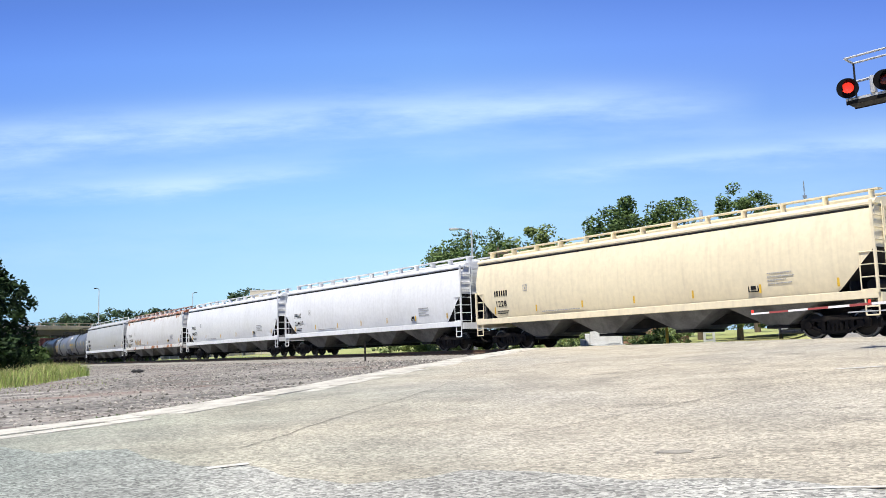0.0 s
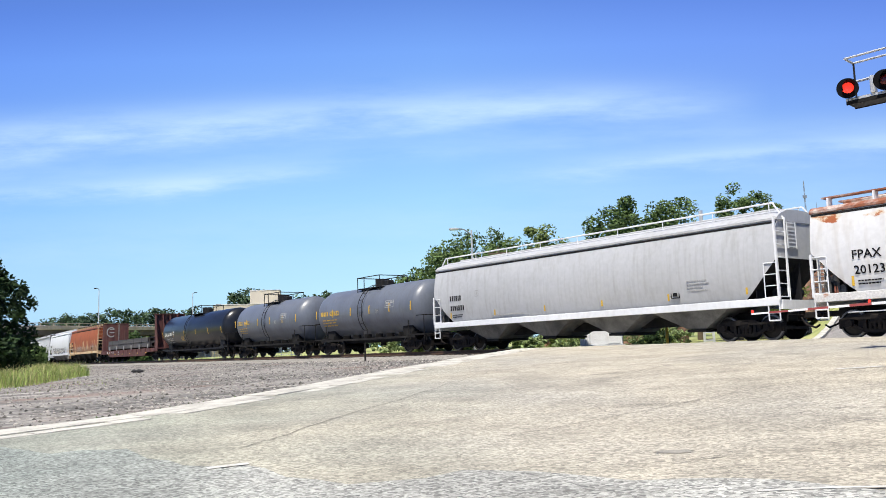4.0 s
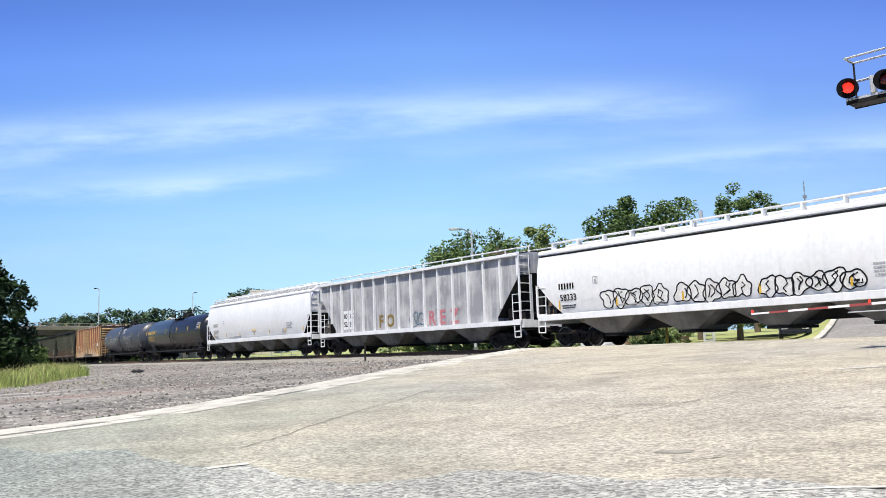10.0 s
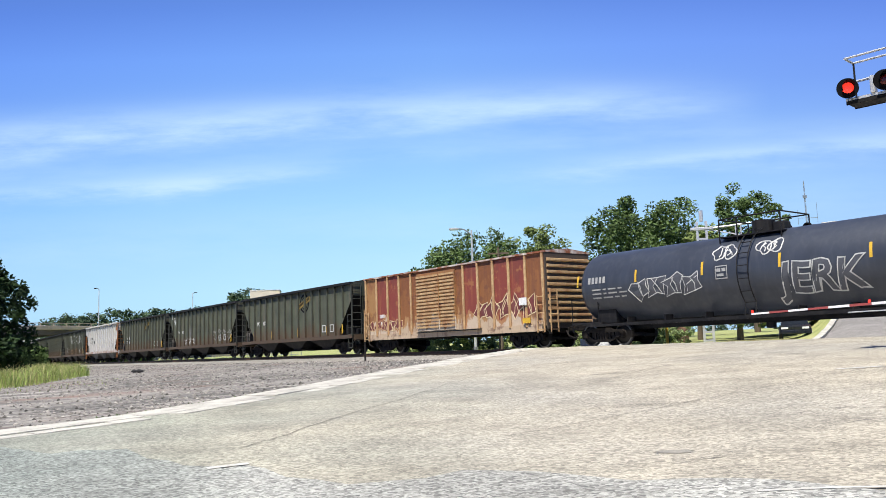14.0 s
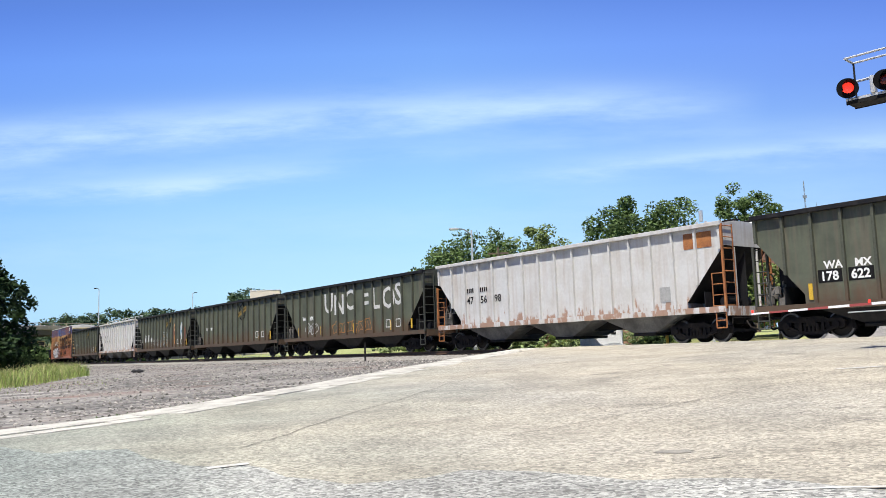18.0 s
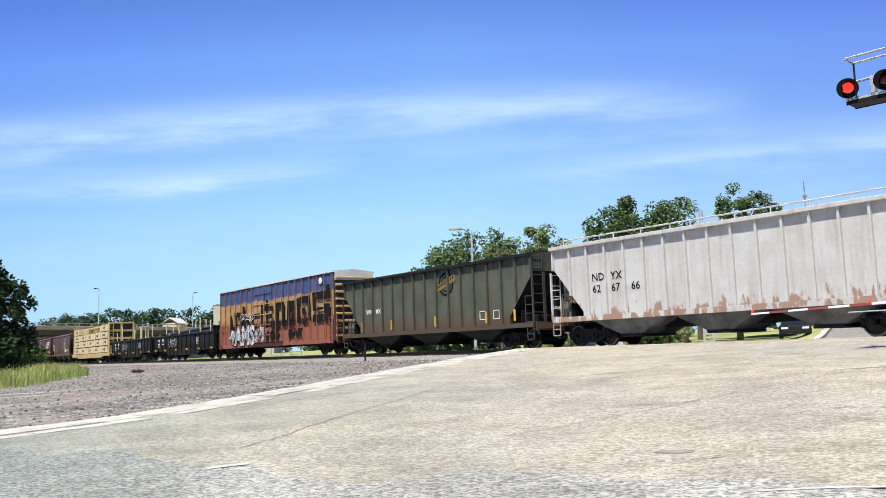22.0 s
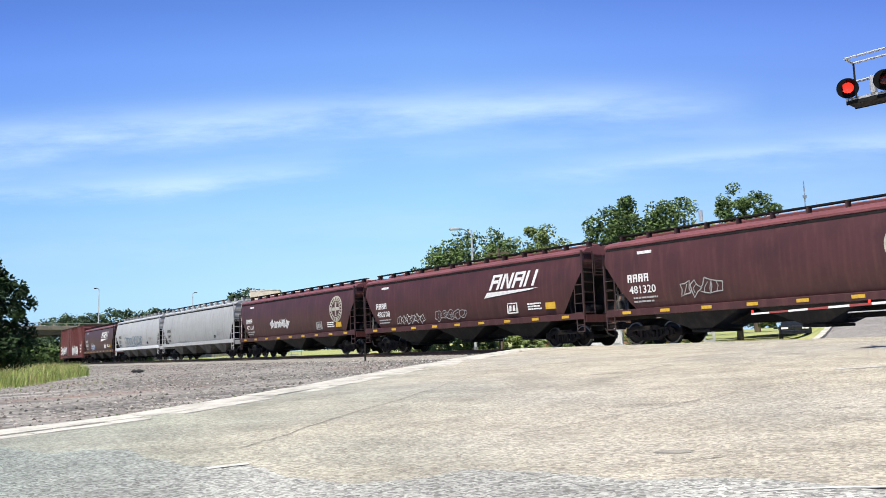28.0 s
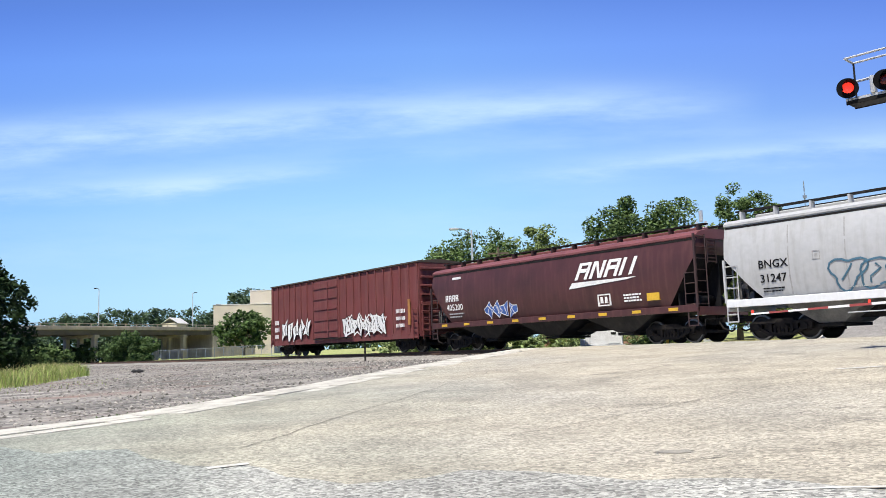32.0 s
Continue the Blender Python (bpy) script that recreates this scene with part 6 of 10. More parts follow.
def tank_marks(car, L, ink, number, radius, mid, seed, panels=(), code=None, low=0.0, shift=0.0):
    def ty(z):
        return -math.sqrt(max((radius + 0.012) ** 2 - (z - mid) ** 2, 0.01))
    z = mid + 0.12 - low
    x = -L / 2 + 1.9 + shift
    bm = bmesh.new()
    rr = random.Random(seed)
    if code:
        lettering(car, code, x - 0.12, min(ty(z), ty(z + 0.28)) - 0.01, z, 0.40, ink, 0.010, "reporting_letters")
    for a in range(0 if code else 5):
        pts = [(x + a * 0.20, z), (x + a * 0.20 + 0.13, z), (x + a * 0.20 + 0.13, z + 0.27), (x + a * 0.20, z + 0.27)]
        blob(bm, pts, ty)
    for row in range(3):
        a = x + 0.2
        for _ in range(4):
            w = rr.uniform(0.15, 0.5)
            blob(bm, [(a, z - 0.3 - row * 0.17), (a + w, z - 0.3 - row * 0.17), (a + w, z - 0.24 - row * 0.17), (a, z - 0.24 - row * 0.17)], ty)
            a += w + 0.12
    tagged(part("stencil", bm, ink, car), kind="stuff")
    if number:
        lettering(car, number, x + 1.15, min(ty(z), ty(z + 0.28)) - 0.01, z, 0.40, ink, 0.010)
    n = 6
    for i in range(n):
        a = -L / 2 + 1.5 + i * (L - 3.0) / (n - 1) - 0.25
        bm = bmesh.new()
        zz = [mid + 0.02 - low * 1.1 + 0.1 * k for k in range(6)]
        for p, q in zip(zz, zz[1:]):
            blob(bm, [(a, p), (a + 0.10, p), (a + 0.10, q), (a, q)], ty)
        part("reflector", bm, YELLOW, car)
    for px, w, h, dz, mat in panels:
        bm = bmesh.new()
        z0 = mid + dz
        for a, b, p, q in ((0, 1, 0, 0.08), (0, 1, 0.92, 1), (0, 0.05, 0.08, 0.92), (0.95, 1, 0.08, 0.92), (0.12, 0.45, 0.55, 0.8), (0.55, 0.88, 0.55, 0.8), (0.12, 0.7, 0.2, 0.4)):
            n_ = 3 if q - p > 0.5 else 1
            for k in range(n_):
                p0, q0 = p + (q - p) * k / n_, p + (q - p) * (k + 1) / n_
                blob(bm, [(px + a * w, z0 + p0 * h), (px + b * w, z0 + p0 * h), (px + b * w, z0 + q0 * h), (px + a * w, z0 + q0 * h)], ty)
        part("placard", bm, mat, car)
    return ty


DARK_TANK_FILL = material("smoky_grey_spray_paint", (0.075, 0.08, 0.095), 0.5, scale=3, amount=0.6, bump=0)


def tank_word(car, word, x, z, size, ty):
    """A sprayed word: pale outlines round dark letters, bent onto the tank."""
    for bold, mat, lift in ((0.07, TAG_SILVER, 0.004), (0.025, DARK_TANK_FILL, 0.010)):
        me = text_mesh("tank_word_%s_%.2f" % (word, bold), word, size, mat, bold).copy()
        bm = bmesh.new()
        bm.from_mesh(me)
        bmesh.ops.triangulate(bm, faces=bm.faces[:])
        bmesh.ops.subdivide_edges(bm, edges=[e for e in bm.edges if e.calc_length() > 0.2], cuts=3)
        for v in bm.verts:
            v.co = (x + v.co.x + 0.12 * v.co.z, ty(z + v.co.z) - lift, z + v.co.z + 0.03 * math.sin(5 * v.co.x))
        part("graffiti" if bold < 0.05 else "graffiti_outline", bm, mat, car)


for n, num in ((6, "601622"), (7, "64853")):
    L = length(n)
    c = tank_car(L, GREY_TANK, 1.55, 2.52, UNDER, ladder=BLACK_CAR)
    tank_marks(c, L, LETTER_Y, num, 1.55, 2.52, n, ((2.6, 0.9, 0.42, 0.05, LETTER_G), (1.6, 0.30, 0.24, -0.2, LETTER_G)), "UTLX" if n == 7 else None, 0.2)
    run(c, n, "grey tank car with yellow lettering, soot-stained below", "tank car")
L = length(8)
c = tank_car(L, BLACK_TANK, 1.55, 2.55, BLACK_CAR, ladder_x=-1.0, nose=0.8)
tank_marks(c, L, LETTER_W, "1015", 1.55, 2.55, 8, ((-L / 2 + 4.35, 0.34, 0.36, -0.3, LETTER_W), (-2.75, 0.8, 0.36, -0.85, YELLOW)), "DKLX", 0.45, 0.35)
run(c, 8, "glossy black tank car with white lettering", "tank car")

# 9: bulkhead flat car with steel beams
L = length(9)
c = new("bulkhead_flat_car")
hb = truss_deck(c, L, FLAT_RED, 1.26, 0.72)
for sx in (-1, 1):
    x = sx * (hb - 0.95)
    bk = part("bulkhead", boxm(x - 0.03, x + 0.03, -1.45, 1.45, 1.26, 4.55), FLAT_RED, c)
    x1 = x + sx * 0.035
    for k in range(5):
        yy = -1.39 + k * 0.695
        bm = bmesh.new()
        # outer braces are solid wedges, inner ones slanted beams with daylight behind them
        deep0, deep1 = (0.0, 0.0) if k in (0, 4) else (0.05, 0.66)
        wide = 0.05 if k in (0, 4) else 0.06
        loft(bm, [[(x1 + sx * deep0, yy - wide, 4.5), (x1 + sx * deep0, yy + wide, 4.5), (x1 + sx * 0.15, yy + wide, 4.5), (x1 + sx * 0.15, yy - wide, 4.5)],
                  [(x1 + sx * deep1, yy - wide, 1.26), (x1 + sx * deep1, yy + wide, 1.26), (x1 + sx * 0.78, yy + wide, 1.26), (x1 + sx * 0.78, yy - wide, 1.26)]])
        part("bulkhead_brace", fixed(bm), FLAT_RED, bk)
    part("bulkhead_cap", boxm(min(x - sx * 0.06, x + sx * 0.2), max(x - sx * 0.06, x + sx * 0.2), -1.48, 1.48, 4.5, 4.58), FLAT_RED, bk)
    if sx < 0:
        bm = bmesh.new()
        xx = x + 0.056
        pts = [(0.55 * math.cos(a), 0.62 * math.sin(a)) for a in [math.radians(50 + k * 26) for k in range(11)]]
        for (a, b), (p, q) in zip(pts, pts[1:]):
            v = [bm.verts.new((xx, -0.55 + yy, 3.55 + zz)) for yy, zz in ((a, b), (p, q), (p * 0.8, q * 0.8), (a * 0.8, b * 0.8))]
            bm.faces.new(v)
        for yy, zz in ((0.35, 3.5), (0.35, 3.9)):
            box(bm, xx - 0.004, xx + 0.002, -0.75, -0.2, zz - 0.05, zz + 0.05)
        box(bm, xx - 0.004, xx + 0.002, 0.28, 0.36, 2.4, 4.5)
        part("worn_emblem", bm, LETTER_G, bk)
bars(c, -L / 2 + 4.0, -1.512, 0.98, [(1.0, 0.2, 0)], LETTER_W, "reporting_mark", 3)
bars(c, -L / 2 + 6.0, -1.512, 0.98, [(0.9, 0.2, 0)], LETTER_W, "car_number_bars", 4)
bars(c, -L / 2 + 9.0, -1.512, 0.98, [(0.6, 0.15, 0), (0.5, 0.1, -0.2)], LETTER_G, "stencil", 5)
for k in range(6):
    x = -L / 2 + 4.5 + k * 3.2
    part("reflector", boxm(x - 0.2, x + 0.2, -1.514, -1.506, 0.80, 0.88), YELLOW, c)
run(c, 9, "dark red bulkhead flat car with tall ribbed end walls", "flat car")
beams = thing("steel_beams", "stacked dark weathered steel beams lying on the flat car", "steel beams")
rr = random.Random(31)
for layer, (z0, hgt, xa, xb) in enumerate(((1.42, 0.46, -8.6, 8.9), (1.93, 0.46, -8.9, 7.9))):
    for k in range(6):
        y0 = -1.32 + k * 0.445
        a, b = xa + rr.uniform(-0.5, 0.4), xb + rr.uniform(-0.5, 0.6)
        bm = bmesh.new()
        box(bm, a, b, y0, y0 + 0.42, z0, z0 + 0.05)
        box(bm, a, b, y0, y0 + 0.42, z0 + hgt - 0.05, z0 + hgt)
        box(bm, a, b, y0 + 0.18, y0 + 0.24, z0 + 0.05, z0 + hgt - 0.05)
        if k == 0:
            box(bm, a, b, y0 + 0.02, y0 + 0.06, z0 + 0.05, z0 + hgt - 0.05)
        part("steel_beam", bm, STEEL_BEAM, beams)
for k in range(6):
    x = -8 + k * 3.2
    part("timber_bolster", boxm(x - 0.08, x + 0.08, -1.4, 1.4, 1.262, 1.42), TIE, beams)
    part("strap", boxm(x + 0.9, x + 0.96, -1.335, -1.325, 1.4, 2.4), UNDER, beams)
    part("stake", boxm(x + 0.4, x + 0.5, -1.5, -1.42, 1.262, 1.72), LETTER_G, beams)
MOVING.append((beams, (GAPS[8] + GAPS[9]) / 2))

# 10: rusty orange hopper, 11: white hopper, 12: patchy ribbed hopper, 13: white hopper
L = length(10)
c = round_hopper(L, ORANGE_BANDS, sill_paint=CREAM_SILL, roof_paint=ORANGE_CAR, walk_mat=UNDER, ladder=CREAM_SILL, eave=4.18, top=4.5, board=4.78, under=UNDER)
common_marks(c, L, LETTER_K, None, 11)
graffiti(c, -L / 2 + 5.2, 1.55, 3.6, 0.6, 5, hopper_side, LETTER_G, None, 33, 0.03)
run(c, 10, "rust-orange covered hopper car with worn grey lower side and cream sills", "hopper car")
L = length(11)
c = round_hopper(L, WHITE_CAR, eave=4.18, top=4.5, board=4.8, sill=1.36)
common_marks(c, L, LETTER_K, "58233", 13)
graffiti(c, -L / 2 + 4.4, 1.5, 3.3, 0.85, 5, hopper_side, LETTER_K, LETTER_W, 40, 0.055, loops=True)
graffiti(c, -L / 2 + 8.1, 1.5, 3.2, 0.85, 5, hopper_side, LETTER_K, LETTER_W, 47, 0.055, loops=True)
graffiti(c, -L / 2 + 11.7, 1.5, 3.6, 0.8, 6, hopper_side, LETTER_K, LETTER_W, 48, 0.055, loops=True)
reflectors(c, L, 6, 1.6, 2.2, -1.60)
run(c, 11, "white covered hopper car with black and silver graffiti along its sill", "hopper car")
L = length(12)
c = rib_hopper(L, RIB_GREY, WHITE_CAR, top=4.5, sill=1.22, ribs=16, open_bays=4, rails=True, end_dark=HOPPER_GREY)
for q, w in ((2.15, "R"), (3.15, "E"), (4.1, "Z")):
    lettering(c, w, q, -1.472, 1.42, 1.05, TAG_PINK, 0.025, "graffiti")
graffiti(c, 0.5, 1.4, 1.3, 0.75, 2, -1.472, TAG_TEAL, None, 52, 0.05)
for q, w in ((-2.75, "F"), (-1.95, "O")):
    lettering(c, w, q, -1.472, 1.48, 1.0, FADED_Y, 0.03, "graffiti")
for q, w, v in ((3.36, "00", "52"), (4.02, "1X", "58")):
    part("pale_notice_patch", boxm(-L / 2 + q, -L / 2 + q + 0.56, -1.468, -1.462, 1.5, 2.65), WHITE_CAR, c)
    lettering(c, w, -L / 2 + q + 0.07, -1.476, 2.18, 0.40, LETTER_K, 0.012)
    lettering(c, v, -L / 2 + q + 0.07, -1.476, 1.68, 0.40, LETTER_K, 0.012)
run(c, 12, "patchy grey ribbed covered hopper car with white posts", "hopper car")
L = length(13)
c = round_hopper(L, WHITE_CAR, eave=4.2, top=4.75, board=4.70, sill=1.38, rail_style="curved", roof_ribs=4)
common_marks(c, L, LETTER_G, None, 15)
reflectors(c, L, 7, 1.62, 2.1, -1.60)
part("pale_notice", boxm(-0.4, 0.3, -1.575, -1.52, 1.95, 2.12), CREAM_SILL, c)
run(c, 13, "bright white covered hopper car with curved hand rails", "hopper car")

# 14 and 15: tank cars, 16: boxcar
L = length(14)
c = tank_car(L, BLACK_TANK, 1.52, 2.45, BLACK_CAR)
tank_marks(c, L, LETTER_Y, "252039", 1.52, 2.45, 14, ((L / 2 - 2.6, 0.8, 0.5, 0.2, LETTER_G),))
run(c, 14, "black tank car with orange-yellow number and a caged dome", "tank car")
L = length(15)
c = tank_car(L, DARK_TANK, 1.52, 2.5, BLACK_CAR)
ty = tank_marks(c, L, LETTER_G, None, 1.52, 2.5, 15, ((-1.2, 0.5, 0.5, -0.2, LETTER_G),))
tank_word(c, "JERK", 1.3, 1.62, 1.45, ty)
graffiti(c, -L / 2 + 4.2, 1.75, 3.3, 0.95, 4, ty, TAG_SILVER, DARK_TANK_FILL, 65, 0.045, 0.2)
graffiti(c, -1.3, 3.0, 0.9, 0.6, 2, ty, TAG_SILVER, None, 63, 0.05)
graffiti(c, 0.5, 3.0, 0.9, 0.6, 2, ty, TAG_SILVER, None, 64, 0.05)
run(c, 15, "slate grey tank car with silver graffiti", "tank car")
L = length(16)
c = box_car(L, PATCH_BOX, top=4.5, ribs=14, rib_paint=CREAM_RIB, door_paint=TAN_PANEL, door_x=-0.6, door_w=3.4, end_paint=CREAM_RIB, end_ribs=11, roof_paint=RUST_ROOF, end_back=TIE)
bars(c, -L / 2 + 2.3, -1.432, 2.0, [(0.5, 0.2, 0), (0.6, 0.2, -0.4)], LETTER_W, "reporting_mark", 21)
hb = L / 2 - 0.75
for i, pm in enumerate((TAN_PANEL, RED_PANEL, RED_PANEL, PATCH_BOX, PATCH_BOX, None, None, PATCH_BOX, RED_PANEL, PATCH_BOX, RED_PANEL, RED_PANEL, PATCH_BOX)):
    if pm:
        a = -hb + 0.12 + i * (2 * hb - 0.24) / 13
        part("side_panel", shared("patch_panel_%d" % i, lambda: boxm(a + 0.07, a + (2 * hb - 0.24) / 13 - 0.07, -1.4245, -1.4195, 1.08, 4.33), pm), None, c)
graffiti(c, 2.6, 1.35, 4.4, 1.2, 5, -1.436, LUMBER, RED_BOX, 66, 0.06)
graffiti(c, -7.4, 1.15, 3.6, 0.75, 5, -1.436, CREAM_SILL, RED_BOX, 68, 0.07)
part("yellow_placard", boxm(6.2, 6.7, -1.56, -1.53, 1.15, 1.4), YELLOW, c)
part("white_notice", boxm(6.0, 6.5, -1.56, -1.53, 2.0, 2.35), LETTER_W, c)
run(c, 16, "orange and red patched boxcar with pale vertical posts", "boxcar")

def wing_emblem(car, x, z, mat):
    """A dark ring crossed by a slanted band, worn."""
    bm = bmesh.new()
    ribbon(bm, [(x + 0.58 * math.cos(a), z + 0.56 * math.sin(a)) for a in [6.283 * k / 28 for k in range(29)]], 0.13, -1.476)
    ribbon(bm, [(x + 0.40 * math.cos(a), z + 0.38 * math.sin(a)) for a in [6.283 * k / 28 for k in range(29)]], 0.07, -1.476)
    em = part("ring_emblem", bm, LETTER_K, car, "worn dark ring emblem with a yellow band")
    bm = bmesh.new()
    blob(bm, [(x - 0.9, z - 0.42), (x + 0.85, z + 0.14), (x + 0.85, z + 0.50), (x - 0.9, z - 0.06)], -1.482)
    part("band", bm, mat, em)
    bm = bmesh.new()
    for k in range(9):
        a = x - 0.78 + k * 0.17
        b = z - 0.33 + (a - x + 0.9) * 0.32
        blob(bm, [(a, b + 0.05), (a + 0.09, b + 0.08), (a + 0.09, b + 0.25), (a, b + 0.22)], -1.486)
    part("writing_bars", bm, LETTER_K, em)


# 17 to 25: ribbed hoppers, olive but for two pale ones
GREEN_LADDER = material("grimy_olive_ladder_paint", (0.040, 0.043, 0.034), 0.65, dark=(0.02, 0.02, 0.017), scale=3, fine=20, bump=0.04)
# posts darker than the panels: the shadow along their edges is painted in
GREEN_POST = material("grimy_olive_post_paint", (0.060, 0.066, 0.046), 0.65, dark=(0.038, 0.036, 0.027), amount=0.8, scale=2.0, fine=15, bump=0.05)
stain(GREEN_CAR, (0.085, 0.048, 0.026), 3.0, 1.1, 1.1, 0.22, 0.52, (1.6, 1.6, 0.7), (2, 0, 0), 0.85)
stain(GREEN_CAR, (0.030, 0.030, 0.022), 1.4, 4.2, 1.4, 0.34, 0.62, (2.6, 2.6, 0.3), (5, 1, 0), 0.6)
stain(GREEN_POST, (0.080, 0.045, 0.025), 3.0, 1.1, 2.0, 0.20, 0.50, (1, 1, 0.7), (2, 0, 0), 0.8)
GREEN_LABEL = "dark olive ribbed hopper car with sloped black ends"
for n in (17, 18, 19, 21, 22, 23, 25):
    L = length(n)
    c = rib_hopper(L, GREEN_CAR, GREEN_POST, top=4.4, sill=1.08, ribs=17, open_bays=3, end_dark=BLACK_CAR, chord=BLACK_CAR, ladder=GREEN_LADDER)
    for q, w in ((3.10, "WA"), (4.12, "MX")):
        lettering(c, w, -L / 2 + q, -1.476, 2.30, 0.36, LETTER_W, 0.012, "reporting_mark")
    if n in (19, 23):
        for q, w in ((2.94, "178"), (3.97, "622")) if n == 19 else ((2.94, "17"), (3.97, "51"), (5.0, "04")):
            part("number_patch", boxm(-L / 2 + q - 0.08, -L / 2 + q + 0.74, -1.468, -1.462, 1.84, 2.27), LETTER_K if n == 19 else GREYGREEN_CAR, c)
            lettering(c, w, -L / 2 + q, -1.476, 1.91, 0.42, LETTER_W, 0.012)
    elif n == 18:
        part("painted_out_panel", boxm(-L / 2 + 6.0, -L / 2 + 6.9, -1.468, -1.462, 1.9, 2.7), HOPPER_GREY, c)
        for i, w in enumerate("MSK"):
            ob = lettering(c, w, -L / 2 + 1.15 + 0.42 * i, -1.476, 3.72 - 0.28 * i, 0.72, LETTER_W, 0.012, "graffiti")
            ob.matrix_basis = pose(-L / 2 + 1.15 + 0.42 * i, -1.476, 3.72 - 0.28 * i, 0, 18, 0)
    for k in (1, 4, 8, 12, 14):
        x = -L / 2 + 0.72 + (k + 0.8) * (L - 1.44) / 16
        part("reflector", boxm(x - 0.07, x + 0.07, -1.49, -1.474, 1.3, 1.85), YELLOW, c)
    for x in (L / 2 - 4.56, L / 2 - 3.52):
        bm = bmesh.new()
        for a in ((0, 0.04, 0, 0.45), (0.41, 0.45, 0, 0.45), (0, 0.45, 0, 0.04), (0, 0.45, 0.41, 0.45)):
            box(bm, x + a[0], x + a[1], -1.482, -1.474, 1.45 + a[2], 1.45 + a[3])
        part("lube_plate", bm, LETTER_W, c)
    label = GREEN_LABEL
    if n == 19:
        wing_emblem(c, 1.85, 3.47, FADED_Y)
    if n == 18:
        graffiti(c, -L / 2 + 4.6, 1.35, 2.8, 0.5, 5, -1.476, LETTER_W, None, 72, 0.05)
        graffiti(c, 3.0, 1.5, 4.0, 0.8, 4, -1.476, LETTER_G, None, 73, 0.06)
    if n == 21:
        for i, ch in enumerate("UNCFLOS"):
            lettering(c, ch, -L / 2 + (6.1, 7.35, 8.7, 10.75, 11.9, 13.0, 14.35)[i], -1.478, 2.62 + (0.05, -0.12, 0.1, -0.25, 0.0, -0.05, 0.1)[i], 1.75, TAG_SILVER, 0.028, "graffiti")
        graffiti(c, -L / 2 + 7.2, 1.3, 4.6, 0.8, 6, -1.476, TAG_ORANGE, None, 75, 0.05)
        graffiti(c, -L / 2 + 3.6, 1.4, 1.6, 0.7, 3, -1.476, TAG_SILVER, None, 74, 0.05)
        label = "dark olive ribbed hopper car with big white graffiti letters"
    if n == 22:
        wing_emblem(c, 1.85, 3.47, FADED_Y)
    if n in (17, 23):
        wing_emblem(c, 1.85, 3.47, FADED_Y)
    if n == 23:
        graffiti(c, -L / 2 + 5.3, 1.35, 2.4, 0.75, 4, -1.476, TAG_SILVER, None, 77, 0.04)
        def oval(x, z, w, h, mat, y):
            bm = bmesh.new()
            blob(bm, [(x + w * math.cos(a) * (1 + 0.08 * math.sin(3 * a)), z + h * math.sin(a)) for a in [6.283 * k / 24 for k in range(24)]], y)
            part("painted_shape", bm, mat, c)

        for sd in range(7):
            h = 1.4 - 0.17 * sd
            bm = bmesh.new()
            ribbon(bm, [(-L / 2 + 9.5 + (1.35 - 0.15 * sd) * math.cos(a) + 0.05 * math.sin(9 * a + sd), 1.28 + h * math.sin(a) + 0.05 * math.sin(7 * a)) for a in [math.pi * k / 18 for k in range(19)]], 0.05, -1.474 - 0.001 * sd)
            part("painted_arc", bm, (TAG_SILVER, LETTER_G, CREAM_RIB)[sd % 3], c)
        for x, z, w, h, mat, y in ((12.55, 2.35, 0.40, 1.05, TAG_RUST, -1.470), (12.55, 3.0, 0.28, 0.34, CREAM_RIB, -1.472), (12.55, 1.9, 0.26, 0.42, TAG_ORANGE, -1.472), (12.55, 2.95, 0.14, 0.14, TAG_RUST, -1.474),
                                   (14.6, 2.6, 0.43, 0.78, TAG_SKY, -1.470), (14.6, 2.95, 0.30, 0.34, TAG_SILVER, -1.472), (14.6, 2.2, 0.22, 0.3, TAG_SILVER, -1.472), (14.6, 2.55, 0.16, 0.12, TAG_TEAL, -1.474), (15.45, 2.3, 0.2, 0.7, TAG_RUST, -1.470)):
            oval(-L / 2 + x, z, w, h, mat, y)
        label = "dark olive ribbed hopper car with painted figures and tags"
    if n == 25:
        wing_emblem(c, 1.85, 3.47, FADED_Y)
    run(c, n, label, "hopper car")
for n in (20, 24):
    L = length(n)
    c = rib_hopper(L, RIB_WHITE, None, top=4.45, sill=1.2, ribs=17, open_bays=3, rails=(n == 24), end_dark=HOPPER_GREY, ladder=RUST if n == 20 else None)
    if n == 20:
        for q, w in ((2.93, "47"), (3.97, "56"), (5.02, "98")):
            lettering(c, w, -L / 2 + q, -1.475, 2.3, 0.5, LETTER_K, 0.008)
        for q in (2.93, 3.97):
            bars(c, -L / 2 + q, -1.475, 2.85, [(0.55, 0.22, 0)], LETTER_K, "painted_out_mark", n)
        part("rust_panel", boxm(L / 2 - 2.35, L / 2 - 1.1, -1.476, -1.463, 3.55, 4.15), RUST, c)
        part("number_plate_panel", boxm(L / 2 - 3.6, L / 2 - 3.1, -1.474, -1.463, 1.6, 2.2), LETTER_G, c)
    else:
        for q, w, z in ((2.93, "ND", 2.75), (3.97, "YX", 2.75), (2.95, "62", 2.25), (3.99, "67", 2.25), (5.03, "66", 2.25)):
            lettering(c, w, -L / 2 + q, -1.475, z, 0.46, LETTER_K, 0.006)
    run(c, n, "weathered off-white ribbed hopper car with rust-streaked posts", "hopper car")

